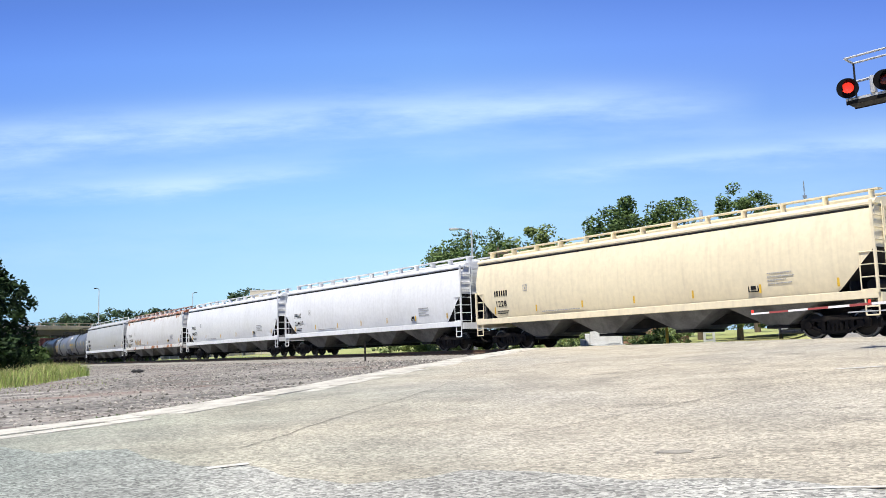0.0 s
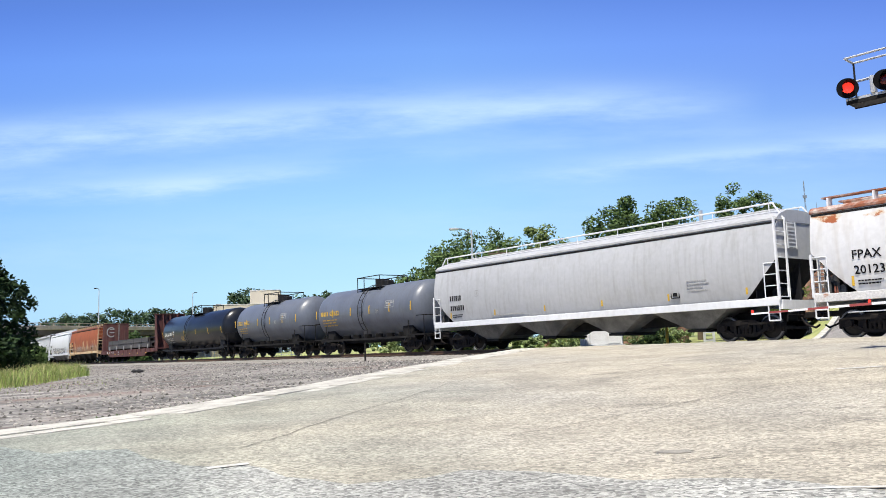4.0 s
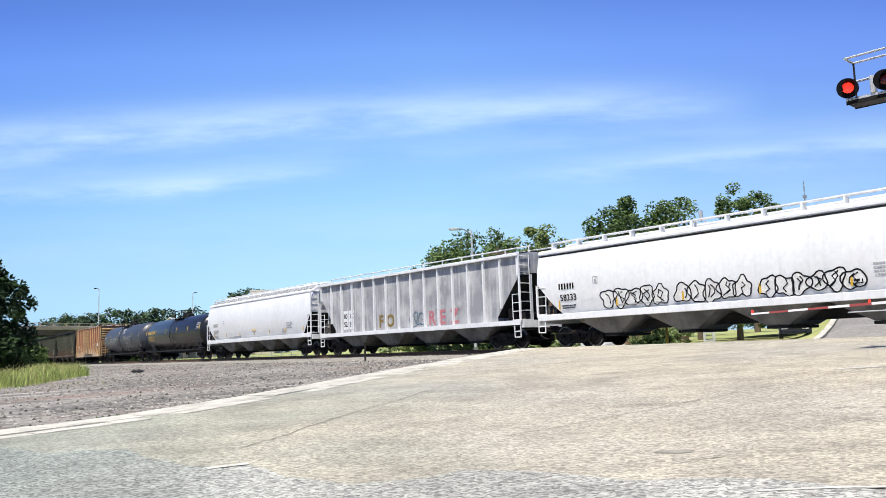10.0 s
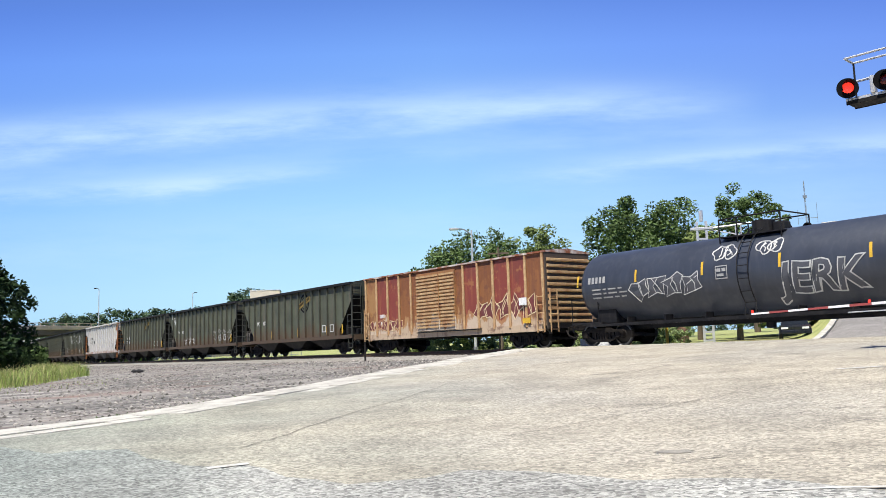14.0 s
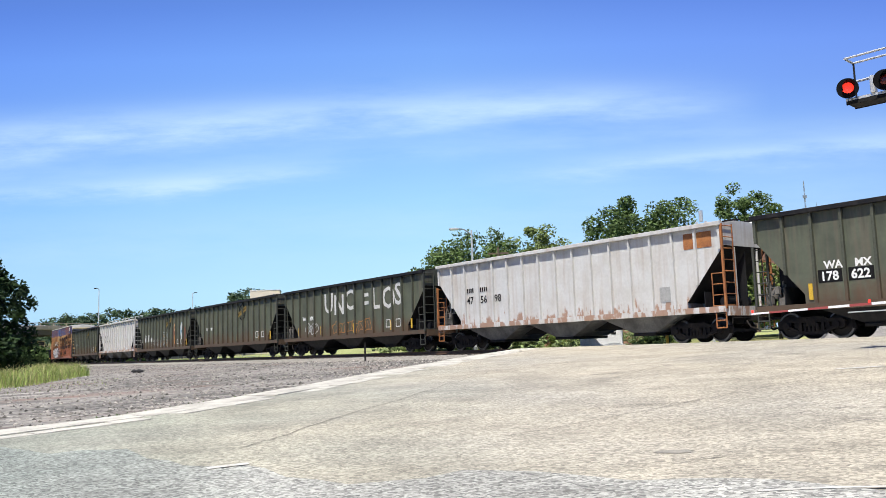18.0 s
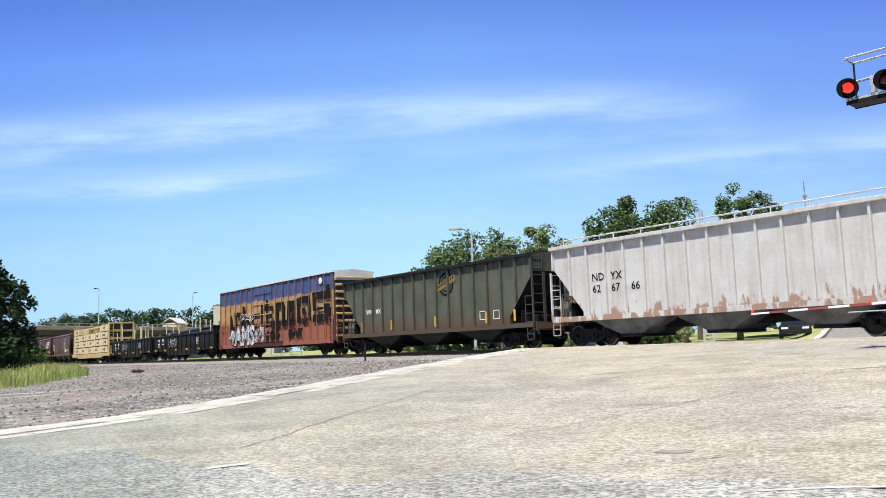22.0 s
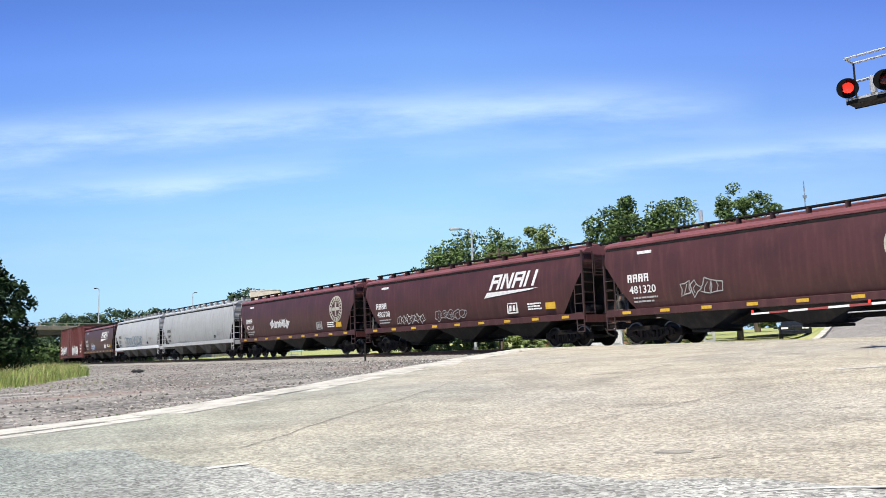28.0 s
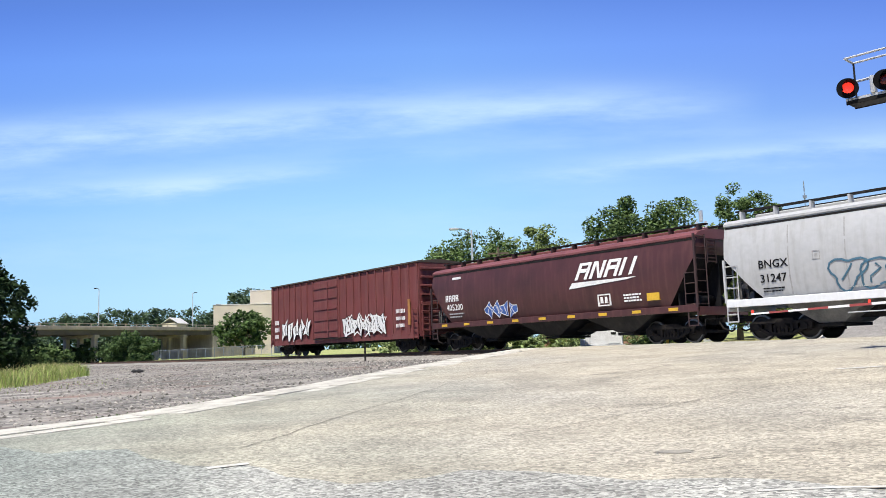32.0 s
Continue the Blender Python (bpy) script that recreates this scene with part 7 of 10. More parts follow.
# 26: tall boxcar in three colours
L = length(26)
c = box_car(L, TRI_BOX, top=5.38, ribs=19, rib_paint=TRI_BOX, door_paint=TRI_BOX, door_x=-1.2, door_w=3.0, end_paint=LUMBER_YELLOW, end_ribs=9, roof_paint=ROOF_WHITE, ribbed_door=False, rib_depth=0.05, end_back=TIE)
part("pale_end_panel", boxm(L / 2 - 0.68, L / 2 - 0.64, -1.42, 1.42, 4.72, 5.22), ROOF_WHITE, c)
bm = bmesh.new()
rr = random.Random(90)
# strokes of the big black letters, which join along their feet: (from, to, bottom, top)
for a, b, p, q in ((-7.3, -6.9, 2.0, 3.3), (-7.3, -6.1, 2.0, 2.4), (-6.4, -6.0, 2.4, 3.5), (-6.0, -5.0, 3.1, 3.5), (-5.4, -5.0, 2.2, 3.1), (-4.8, -4.4, 2.4, 3.9), (-4.4, -3.6, 2.6, 3.0), (-3.9, -3.5, 2.1, 2.6),
                   (-3.2, -2.8, 1.5, 3.2), (-2.8, -1.7, 2.8, 3.2), (-2.8, -1.9, 2.1, 2.45), (-2.8, -0.9, 1.5, 1.85), (-1.5, -1.1, 1.85, 3.9), (-1.1, -0.3, 3.3, 3.7),
                   (-0.6, -0.2, 2.3, 4.1), (-0.2, 0.7, 3.3, 3.65), (-0.2, 0.5, 2.75, 3.05), (-0.6, 1.0, 2.1, 2.5), (1.0, 1.45, 2.2, 3.8), (2.05, 2.5, 2.2, 3.8), (1.45, 2.05, 3.4, 3.8), (1.0, 4.2, 2.1, 2.5),
                   (2.9, 3.3, 2.5, 3.8), (3.3, 3.6, 3.2, 3.8), (3.6, 4.1, 2.3, 3.8), (4.4, 4.85, 2.2, 3.9), (4.85, 6.3, 3.5, 3.95), (6.0, 6.4, 2.3, 3.6), (4.9, 6.0, 2.15, 2.5), (5.2, 5.7, 2.75, 3.2),
                   (6.7, 7.1, 2.9, 4.1), (7.1, 9.1, 3.6, 4.1), (8.6, 9.1, 4.1, 4.5), (6.7, 9.1, 2.15, 2.65), (7.1, 8.2, 2.9, 3.1), (8.3, 9.1, 2.65, 3.3)):
    j = [rr.uniform(-0.05, 0.05) for _ in range(4)]
    blob(bm, [(a + j[0], p), (b + j[1], p + j[2] * 0.5), (b + j[2], q + j[1]), (a + j[3], q)], -1.535)
part("graffiti_letters", bm, LETTER_K, c)
# thin rust-coloured strips draw the shading along the posts
for k in range(19):
    x = -L / 2 + 0.9 + k * (L - 1.8) / 18
    part("post_flange", shared("post_flange_26", lambda: boxm(-0.014, 0.014, -1.556, -1.50, 1.0, 5.15), RUST), None, c, m=pose(x, 0, 0))
SPRAY_MIX = material("white_and_slate_spray_paint", (0.62, 0.63, 0.65), 0.6, dark=(0.10, 0.13, 0.17), amount=0.95, scale=1.9, fine=9, bump=0)
lettering(c, "AMS", -L / 2 + 3.9, -1.5395, 1.0, 1.95, LETTER_K, 0.17, "graffiti_outline")
lettering(c, "AMS", -L / 2 + 3.9, -1.5435, 1.0, 1.95, SPRAY_MIX, 0.09, "graffiti")
graffiti(c, -L / 2 + 2.9, 1.0, 1.3, 1.3, 1, -1.538, LETTER_K, SPRAY_MIX, 96, 0.07, 0.1)
graffiti(c, -L / 2 + 7.3, 1.0, 2.1, 1.4, 2, -1.538, LETTER_K, SPRAY_MIX, 97, 0.07, 0.1)
graffiti(c, -L / 2 + 3.2, 1.05, 5.6, 0.9, 9, -1.549, LETTER_K, None, 91, 0.03)
graffiti(c, -0.6, 1.15, 2.2, 0.8, 3, -1.538, LETTER_K, LETTER_K, 92, 0.08)
graffiti(c, 3.0, 1.25, 2.2, 0.7, 3, -1.538, LETTER_K, LETTER_K, 94, 0.08)
graffiti(c, -L / 2 + 5.0, 2.75, 2.6, 0.6, 4, -1.541, LETTER_W, None, 93, 0.045)
bars(c, -L / 2 + 1.15, -1.535, 2.55, [(0.95, 0.24, 0), (1.1, 0.24, -0.45)], RUST, "reporting_mark", 26)
part("white_disc", rod(bmesh.new(), (L / 2 - 2.4, -1.53, 4.8), (L / 2 - 2.4, -1.52, 4.8), 0.22, 16), LETTER_W, c)
run(c, 26, "tall blue, tan and red boxcar covered in graffiti", "boxcar")

# 27 and 28: gondolas with pipe
for n in (27, 28):
    L = length(n)
    c = gondola(L, BLACK_CAR, top=2.3)
    bars(c, -L / 2 + 2.0, -1.5, 1.75, [(0.5, 0.22, 0), (0.55, 0.16, -0.3), (0.5, 0.08, -0.5)], LETTER_W, "reporting_mark", n)
    bars(c, -L / 2 + 3.3, -1.5, 1.75, [(0.4, 0.25, 0), (0.5, 0.1, -0.3)], LETTER_W, "car_number_bars", n + 3)
    for k in range(6):
        x = -L / 2 + 1.2 + k * (L - 2.4) / 5
        part("reflector", boxm(x - 0.2, x + 0.2, -1.545, -1.48, 0.86, 0.98), YELLOW, c)
    graffiti(c, -L / 2 + 5.2, 1.2, 2.4, 0.75, 5, -1.5, LETTER_W, None, 95 + n, 0.035)
    bm = bmesh.new()
    for a in ((0, 0.05, 0, 0.5), (0.65, 0.7, 0, 0.5), (0, 0.7, 0, 0.05), (0, 0.7, 0.45, 0.5), (0.15, 0.28, 0.12, 0.38), (0.4, 0.52, 0.12, 0.38)):
        box(bm, L / 2 - 5 + a[0], L / 2 - 5 + a[1], -1.503, -1.497, 1.35 + a[2], 1.35 + a[3])
    part("lube_plate", bm, LETTER_W, c)
    run(c, n, "sooty black gondola with bulged side panels", "gondola car")
    load = thing("steel_pipe_load", "bundled black steel pipe with wooden stakes in the gondola", "pipe load")
    rr = random.Random(n)
    for k in range(7):
        for lay in range(4 if n == 27 else 3):
            a = -L / 2 + 1.2 + rr.uniform(0, 0.9) + (1.6 if lay == 3 else 0.3 * lay)
            b = L / 2 - 1.2 - rr.uniform(0, 0.9)
            y = -1.15 + k * 0.38 + (0.19 if lay % 2 else 0)
            if y > 1.2:
                continue
            part("pipe", rod(bmesh.new(), (a, y, 1.25 + 0.33 * lay + 0.17), (b, y, 1.25 + 0.33 * lay + 0.17 + (0.3 if n == 27 else 0.2) * (lay > 1)), rr.uniform(0.10, 0.15), 10), PIPE, load)
    part("pipe_base", boxm(-L / 2 + 1.1, L / 2 - 1.1, -1.3, 1.3, 1.012, 1.25), UNDER, load)
    for k in range(6):
        x = -L / 2 + 2.0 + k * (L - 4.0) / 5 + rr.uniform(-0.3, 0.3)
        for y in (-1.29, 1.25):
            part("wooden_stake", boxm(x - 0.05, x + 0.05, y - 0.04, y + 0.04, 1.013, rr.choice((2.6, 3.2, 3.6, 3.9)) + rr.uniform(-0.15, 0.15), bevel=0.01), LUMBER, load)
        bm = bmesh.new()
        z = 2.74 if n == 27 else 2.36
        for p, q in (((x + 0.1, -1.25, 2.2), (x + 0.1, -1.25, z)), ((x + 0.1, -1.25, z), (x + 0.1, 1.25, z)), ((x + 0.1, 1.25, z), (x + 0.1, 1.25, 2.2))):
            rod(bm, p, q, 0.02, 5)
        if k in ((1, 2, 4) if n == 27 else (3,)):
            part("yellow_strap", bm, STRAP_Y, load)
        else:
            bm.free()
    MOVING.append((load, (GAPS[n - 1] + GAPS[n]) / 2))

# 29: lumber car
L = length(29)
c = new("lumber_car")
hb = truss_deck(c, L, LUMBER_YELLOW, 1.12, 0.55)
for sx in (-1, 1):
    x = sx * (hb - 1.0)
    bk = part("bulkhead", boxm(x - 0.05, x + 0.05, -1.42, 1.42, 1.12, 4.62), LUMBER_YELLOW, c)
    for yy in (-1.42, -0.05, 1.32):
        part("bulkhead_post", boxm(min(x + sx * 0.06, x + sx * 0.32), max(x + sx * 0.06, x + sx * 0.32), yy, yy + 0.12, 1.12, 4.68), LUMBER_YELLOW, bk)
    for z in (1.8, 2.7, 3.6, 4.5):
        part("bulkhead_rail", boxm(min(x + sx * 0.06, x + sx * 0.26), max(x + sx * 0.06, x + sx * 0.26), -1.4, 1.4, z, z + 0.14), LUMBER_YELLOW, bk)
    # thin dark sheets on the flat bulkhead imitate the shade of recesses
    for yy in (-1.0, 0.35):
        for z in (1.98, 2.88, 3.78):
            part("bulkhead_recess", boxm(min(x + sx * 0.052, x + sx * 0.06), max(x + sx * 0.052, x + sx * 0.06), yy - 0.25, yy + 0.9, z, z + 0.66), TIE, bk)
    add_ladder(c, pose(sx * (hb - 0.64), -1.4, 0.7, 0, 0, 90), 0.45, 3.8, LUMBER_YELLOW, "end_ladder")
for k in range(9):
    x = -hb + 2.4 + k * (2 * hb - 4.8) / 8
    part("centre_post", boxm(x - 0.07, x + 0.07, -0.1, 0.1, 1.12, 4.5), LUMBER_YELLOW, c)
part("centre_top_beam", boxm(-hb + 1.1, hb - 1.1, -0.2, 0.2, 4.45, 4.62), LUMBER_YELLOW, c)
run(c, 29, "faded yellow centre-beam lumber car with open top frame", "lumber car")
inner = 2 * (hb - 1.15)
rr = random.Random(77)
DARK_END = material("dark_stencil_ink", (0.05, 0.045, 0.04), 0.8, scale=6, bump=0)


for row in range(4):
    z0 = 1.19 + row * 0.84
    x = -inner / 2
    k = 0
    while x < inner / 2 - 1.2:
        w = min((3.68, 4.9, 4.25)[(k + row) % 3], inner / 2 - x)
        if w < 1.2:
            break
        if not (row == 3 and (k not in (0, 4, 5))):
            for sg in (-1, 1):
                pk = thing("lumber_pack", "strapped pack of pale sawn boards on the lumber car", "lumber pack", group="lumber packs")
                for i in range(7):
                    part("board", shared("board_%.2f" % w, lambda: boxm(-w / 2 + 0.03, w / 2 - 0.03, -0.6, 0.6, 0, 0.098), LUMBER), None, pk, m=pose(x + w / 2 + 0.012 * ((i * 7 + k) % 3), sg * 0.80 + 0.006 * ((i * 5 + row) % 3), z0 + i * 0.1057))
                for q in (-0.33, 0.0, 0.33):
                    part("spacer", shared("spacer", lambda: boxm(-0.05, 0.05, -0.58, 0.58, -0.085, -0.002), TIE), None, pk, m=pose(x + w / 2 + q * w, sg * 0.80, z0))
                    part("strap", shared("pack_strap", lambda: boxm(-0.012, 0.012, -0.608, 0.60, -0.001, 0.745), UNDER), None, pk, m=pose(x + w / 2 + (q + 0.1) * w, sg * 0.80, z0))
                bars(pk, x + w / 2 - 0.55, sg * 0.80 - 0.608, z0 + 0.25, [(1.0, 0.22, 0)], DARK_END, "pack_mark", k + row)
                MOVING.append((pk, (GAPS[28] + GAPS[29]) / 2))
        x += w
        k += 1

# 30 to 35: brown and grey hoppers
for n, num in ((30, "481320"), (31, "480708"), (32, "473111"), (35, "405200")):
    L = length(n)
    c = round_hopper(L, BROWN_CAR, walk_mat=UNDER, roof_paint=BROWN_ROOF, ladder=BROWN_LADDER, eave=4.0, top=4.38, board=4.60, sill=1.33, bays=3, under=BLACK_CAR, cut=3.35)
    mark_blocks(c, -L / 2 + 1.8, 2.5, 0.32, LETTER_W)
    if num:
        side_letters(c, num, -L / 2 + 1.85, 2.05, 0.44, LETTER_W, 0.006)
    else:
        bars(c, -L / 2 + 2.2, hopper_side, 2.28, [(1.3, 0.26, 0)], LETTER_G, "car_number_bars", n + 1)
    bars(c, -L / 2 + 2.0, hopper_side, 1.68, [(1.2, 0.07, 0.15), (1.0, 0.07, 0)], LETTER_G, "weight_stencil", n + 2)
    for k in range(9):
        x = -L / 2 + 1.7 + k * (L - 3.4) / 8
        part("reflector", boxm(x - 0.22, x + 0.22, -1.662, -1.652, 1.24, 1.36), YELLOW, c)
    part("yellow_placard", boxm(L / 2 - 3.0, L / 2 - 2.4, -1.572, -1.48, 1.72, 2.02), YELLOW, c)
    bars(c, L / 2 - 4.2, hopper_side, 1.75, [(0.9, 0.07, 0.24), (0.8, 0.07, 0.12), (0.9, 0.07, 0)], LETTER_W, "test_stencil", n + 4)
    bm = bmesh.new()
    for a in ((0, 0.05, 0, 0.5), (0.65, 0.7, 0, 0.5), (0, 0.7, 0, 0.05), (0, 0.7, 0.45, 0.5), (0.15, 0.28, 0.12, 0.38), (0.4, 0.52, 0.12, 0.38)):
        box(bm, L / 2 - 5.6 + a[0], L / 2 - 5.6 + a[1], -1.57, -1.48, 1.65 + a[2], 1.65 + a[3])
    part("lube_plate", bm, LETTER_G if n == 32 else LETTER_W, c)
    part("small_plate", boxm(-L / 2 + 2.3, -L / 2 + 3.0, -1.54, -1.48, 3.62, 3.74), LETTER_W, c)
    if n in (30, 32):
        round_emblem(c, L / 2 - (5.6 if n == 30 else 2.95), 2.85, 0.82)
        lab = "oxide brown covered hopper car with a round white emblem"
    else:
        logo_wedge(c, L / 2 - 7.2, 2.85, 3.8, 0.72)
        lab = "oxide brown covered hopper car with a slanted white emblem"
    if n == 30:
        graffiti(c, -L / 2 + 4.3, 1.75, 1.8, 0.6, 4, hopper_side, LETTER_G, None, 101, 0.05)
    if n == 31:
        graffiti(c, -L / 2 + 3.8, 1.55, 2.6, 0.5, 6, hopper_side, TAG_SILVER, None, 102, 0.035)
        graffiti(c, -L / 2 + 7.4, 1.6, 2.6, 0.5, 5, hopper_side, LETTER_G, None, 103, 0.035, loops=True)
    if n == 32:
        graffiti(c, -L / 2 + 6.0, 1.95, 3.0, 0.65, 5, hopper_side, LETTER_W, TAG_SILVER, 104, 0.05)
    if n == 35:
        graffiti(c, -L / 2 + 4.9, 1.5, 2.2, 0.75, 4, hopper_side, LETTER_W, TAG_BLUE, 105, 0.05)
        lab = "oxide brown covered hopper car with blue and white graffiti"
    run(c, n, lab, "hopper car")
for n, num in ((33, "30415"), (34, "31247")):
    L = length(n)
    # ladders in the greyer paint, which stands for the shade on them
    c = round_hopper(L, GREYGREEN_CAR if n == 33 else PALE_CAR, eave=4.18, top=4.5, board=4.82, sill=1.38, sill_paint=WHITE_CAR if n == 34 else PALE_CAR, walk_mat=UNDER, ladder=PALE_CAR, cut=3.0)
    common_marks(c, L, LETTER_K, num, n, code="BNGX")
    for k in range(7):
        x = -L / 2 + 3.1 + k * (L - 6.2) / 6
        bm = bmesh.new()
        ribbon(bm, [(x, 1.55), (x, 2.2), (x, 2.9), (x, 3.6), (x, 3.95)], 0.05, hopper_side)
        part("panel_seam", bm, LETTER_G, c)
    if n == 34:
        graffiti(c, -L / 2 + 4.6, 1.55, 6.6, 1.05, 7, hopper_side, TAG_TEAL, None, 106, 0.07, loops=True)
    run(c, n, "dull grey covered hopper car with a pale sill" if n == 33 else "pale grey covered hopper car with teal graffiti loops", "hopper car")

# 36: red boxcar at the train's end
L = length(36)
c = box_car(L, RED_BOX, top=5.05, ribs=22, door_x=-1.2, door_w=3.1, end_ribs=8, roof_paint=TIE, ribbed_door=False, rib_depth=0.07)
graffiti(c, -L / 2 + 2.5, 1.0, 4.2, 1.5, 5, -1.536, LETTER_K, LETTER_W, 111, 0.07, 0.3)
graffiti(c, 1.0, 1.0, 5.0, 1.45, 6, -1.536, LETTER_K, LETTER_W, 112, 0.07, -0.25)
graffiti(c, 1.2, 1.1, 4.6, 1.3, 4, -1.541, LETTER_W, None, 113, 0.09, 0.4)
bars(c, -L / 2 + 1.3, -1.49, 2.2, [(0.6, 0.3, 0), (0.6, 0.3, -0.5), (0.5, 0.25, -0.95)], LETTER_W, "reporting_mark", 41)
bars(c, L / 2 - 3.0, -1.49, 2.2, [(0.9, 0.22, 0), (0.9, 0.2, -0.4), (0.8, 0.2, -0.8)], LETTER_W, "stencil", 42)
part("rust_streak", boxm(L / 2 - 1.75, L / 2 - 1.55, -1.48, -1.53, 1.5, 2.9), TAG_ORANGE, c)
run(c, 36, "faded oxide red boxcar with white graffiti, last of the train", "boxcar")


# ---- plants ----
def leaf_cloud(name, centres, radii, per, size, mat, parent=None, seed=1, squash=0.8, droop=0.0):
    """A crown of many small bent leaves, gathered in clumps."""
    g = np.random.RandomState(seed)
    pts, rad = np.repeat(np.asarray(centres, float), per, 0), np.repeat(np.asarray(radii, float), per)
    n = len(pts)
    v = g.normal(size=(n, 3))
    v /= np.linalg.norm(v, axis=1)[:, None]
    r = rad * (0.45 + 0.6 * g.rand(n) ** 0.6)
    p = pts + v * r[:, None] * (1, 1, squash)
    p[:, 2] -= droop * rad * g.rand(n)
    a = g.normal(size=(n, 3))
    a[:, 2] *= 0.6
    a /= np.linalg.norm(a, axis=1)[:, None]
    b = np.cross(a, v + 0.5 * g.normal(size=(n, 3)))
    b /= np.linalg.norm(b, axis=1)[:, None] + 1e-9
    s = size * (0.6 + 0.8 * g.rand(n))[:, None]
    c = np.cross(a, b)
    q = np.stack([p - a * s, p + b * s * 0.5 + c * s * 0.12, p + a * s, p - b * s * 0.5 + c * s * 0.12], 1).reshape(-1, 3)
    f = np.arange(n * 4).reshape(n, 4)
    me = bpy.data.meshes.new(name)
    me.from_pydata(q.tolist(), [], f.tolist())
    me.materials.append(mat)
    return part(name, me, None, parent)


def tree(x, y, h, wide, leafmat, label, seed, trunk=0.25, clumps=60, per=70, size=0.28, low=0.22, lobes=((0, 0, 1),), name="tree", sparse=0.0, droop=0.0, radius=0.2):
    """A trunk with limbs and an uneven crown; lobes: (sideways, depth, height share) of the crown's main masses."""
    base = gz(x, y)
    t = thing(name, label, "tree", pose(x, y, base))
    rr = random.Random(seed)
    cs, rs = [], []
    while len(cs) < clumps:
        lx, ly, lh = rr.choice(lobes)
        zc, zh = h * (low + lh) / 2, h * (lh - low) / 2
        u, v, w = rr.uniform(-1, 1), rr.uniform(-1, 1), rr.uniform(-0.85, 1)
        q = u * u + v * v + w * w
        if q > 1 or q < max(sparse, 0.12):
            continue
        k = wide * (0.66 if len(lobes) > 1 else 0.9)
        cs.append((lx * wide + u * k * (1 - 0.25 * max(w, 0)), ly * wide + v * k, zc + w * zh * 0.95))
        rs.append(wide * radius * rr.uniform(0.65, 1.3))
    bm = bmesh.new()
    top = h * (low + 0.15)
    rod(bm, (0, 0, -0.3), (rr.uniform(-0.2, 0.2), 0, top), trunk, 9, trunk * 0.7)
    part("trunk", bm, BARK, t)
    for i in range(12 if h > 5 else 4):
        c = cs[i]
        bm = bmesh.new()
        mid = (c[0] * 0.45 + rr.uniform(-0.3, 0.3), c[1] * 0.45, top + (c[2] - top) * 0.5)
        rod(bm, (0, 0, top * 0.9), mid, trunk * 0.45, 6, trunk * 0.28)
        rod(bm, mid, c, trunk * 0.28, 5, trunk * 0.08)
        part("limb", bm, BARK, t)
    leaf_cloud("crown", cs, rs, per, size, leafmat, t, seed, droop=droop)
    return t


def at(m, y):
    return m * y, y


# trees across the track
tree(*at(0.036, 78), 12.1, 5.4, LEAF, "broad green shade tree behind a street lamp", 3, clumps=240, per=130, size=0.16, low=0.1, lobes=((-0.45, 0, 0.86), (0.1, 0, 1.0), (0.55, 0.2, 0.95), (-0.75, 0, 0.74)), droop=0.5)
tree(*at(0.117, 85), 12.6, 4.0, LEAF_LIGHT, "light yellow-green leafy tree", 4, clumps=150, per=130, size=0.18, low=0.08, lobes=((-0.35, 0, 1.0), (0.25, 0, 0.95), (0.6, 0, 0.75)))
tree(*at(0.243, 96), 16.3, 6.9, LEAF, "large dense green tree rising over a brick wall", 5, trunk=0.4, clumps=200, per=140, size=0.21, low=0.22, lobes=((-0.55, 0, 0.92), (-0.2, 0, 1.0), (0.25, 0, 0.93), (0.55, 0, 1.0), (0.7, 0, 0.72)))
tree(*at(0.366, 106), 19.7, 4.9, LEAF, "tall open-crowned green tree with sky between its limbs", 6, trunk=0.4, clumps=110, per=110, size=0.21, low=0.30, lobes=((-0.35, 0, 0.96), (0.1, 0, 1.0), (0.5, 0, 0.88), (0.75, 0, 0.72)), radius=0.17)
tree(*at(0.345, 60), 8.3, 3.4, LEAF_LIGHT, "bushy tree beside the brick buildings", 7, clumps=120, per=110, size=0.15, low=0.08, lobes=((-0.5, 0, 1.0), (0.1, 0, 0.85), (0.6, 0, 0.72)))
tree(*at(0.298, 70), 9.3, 2.2, LEAF_LIGHT, "slim light green tree at the end of a ruined wall", 8, clumps=40, per=100, size=0.16, low=0.15)
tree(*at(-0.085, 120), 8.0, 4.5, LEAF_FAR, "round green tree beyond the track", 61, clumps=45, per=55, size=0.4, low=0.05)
tree(*at(0.243, 42.6), 1.25, 0.95, LEAF_DARK, "low dark scrub beside the signal cabinet", 62, trunk=0.04, clumps=40, per=45, size=0.07, low=-0.2, lobes=((-0.4, 0, 0.8), (0.3, 0, 1.0)), name="shrub")
for mx, yy, hh, sd in ((0.142, 46.5, 1.25, 71), (0.150, 54, 2.0, 72), (0.172, 55, 2.2, 73), (0.196, 54, 1.8, 74), (0.222, 55, 2.3, 75), (0.250, 54, 1.9, 76), (0.272, 55, 2.2, 77)):
    tree(*at(mx, yy), hh * 0.75, hh * 0.62, LEAF_PALE if sd % 2 else LEAF_LIGHT, "low green scrub growing before the brick wall", sd, trunk=0.04, clumps=26, per=60, size=0.085, low=-0.2, lobes=((-0.4, 0, 0.8), (0.3, 0, 1.0)), name="shrub")
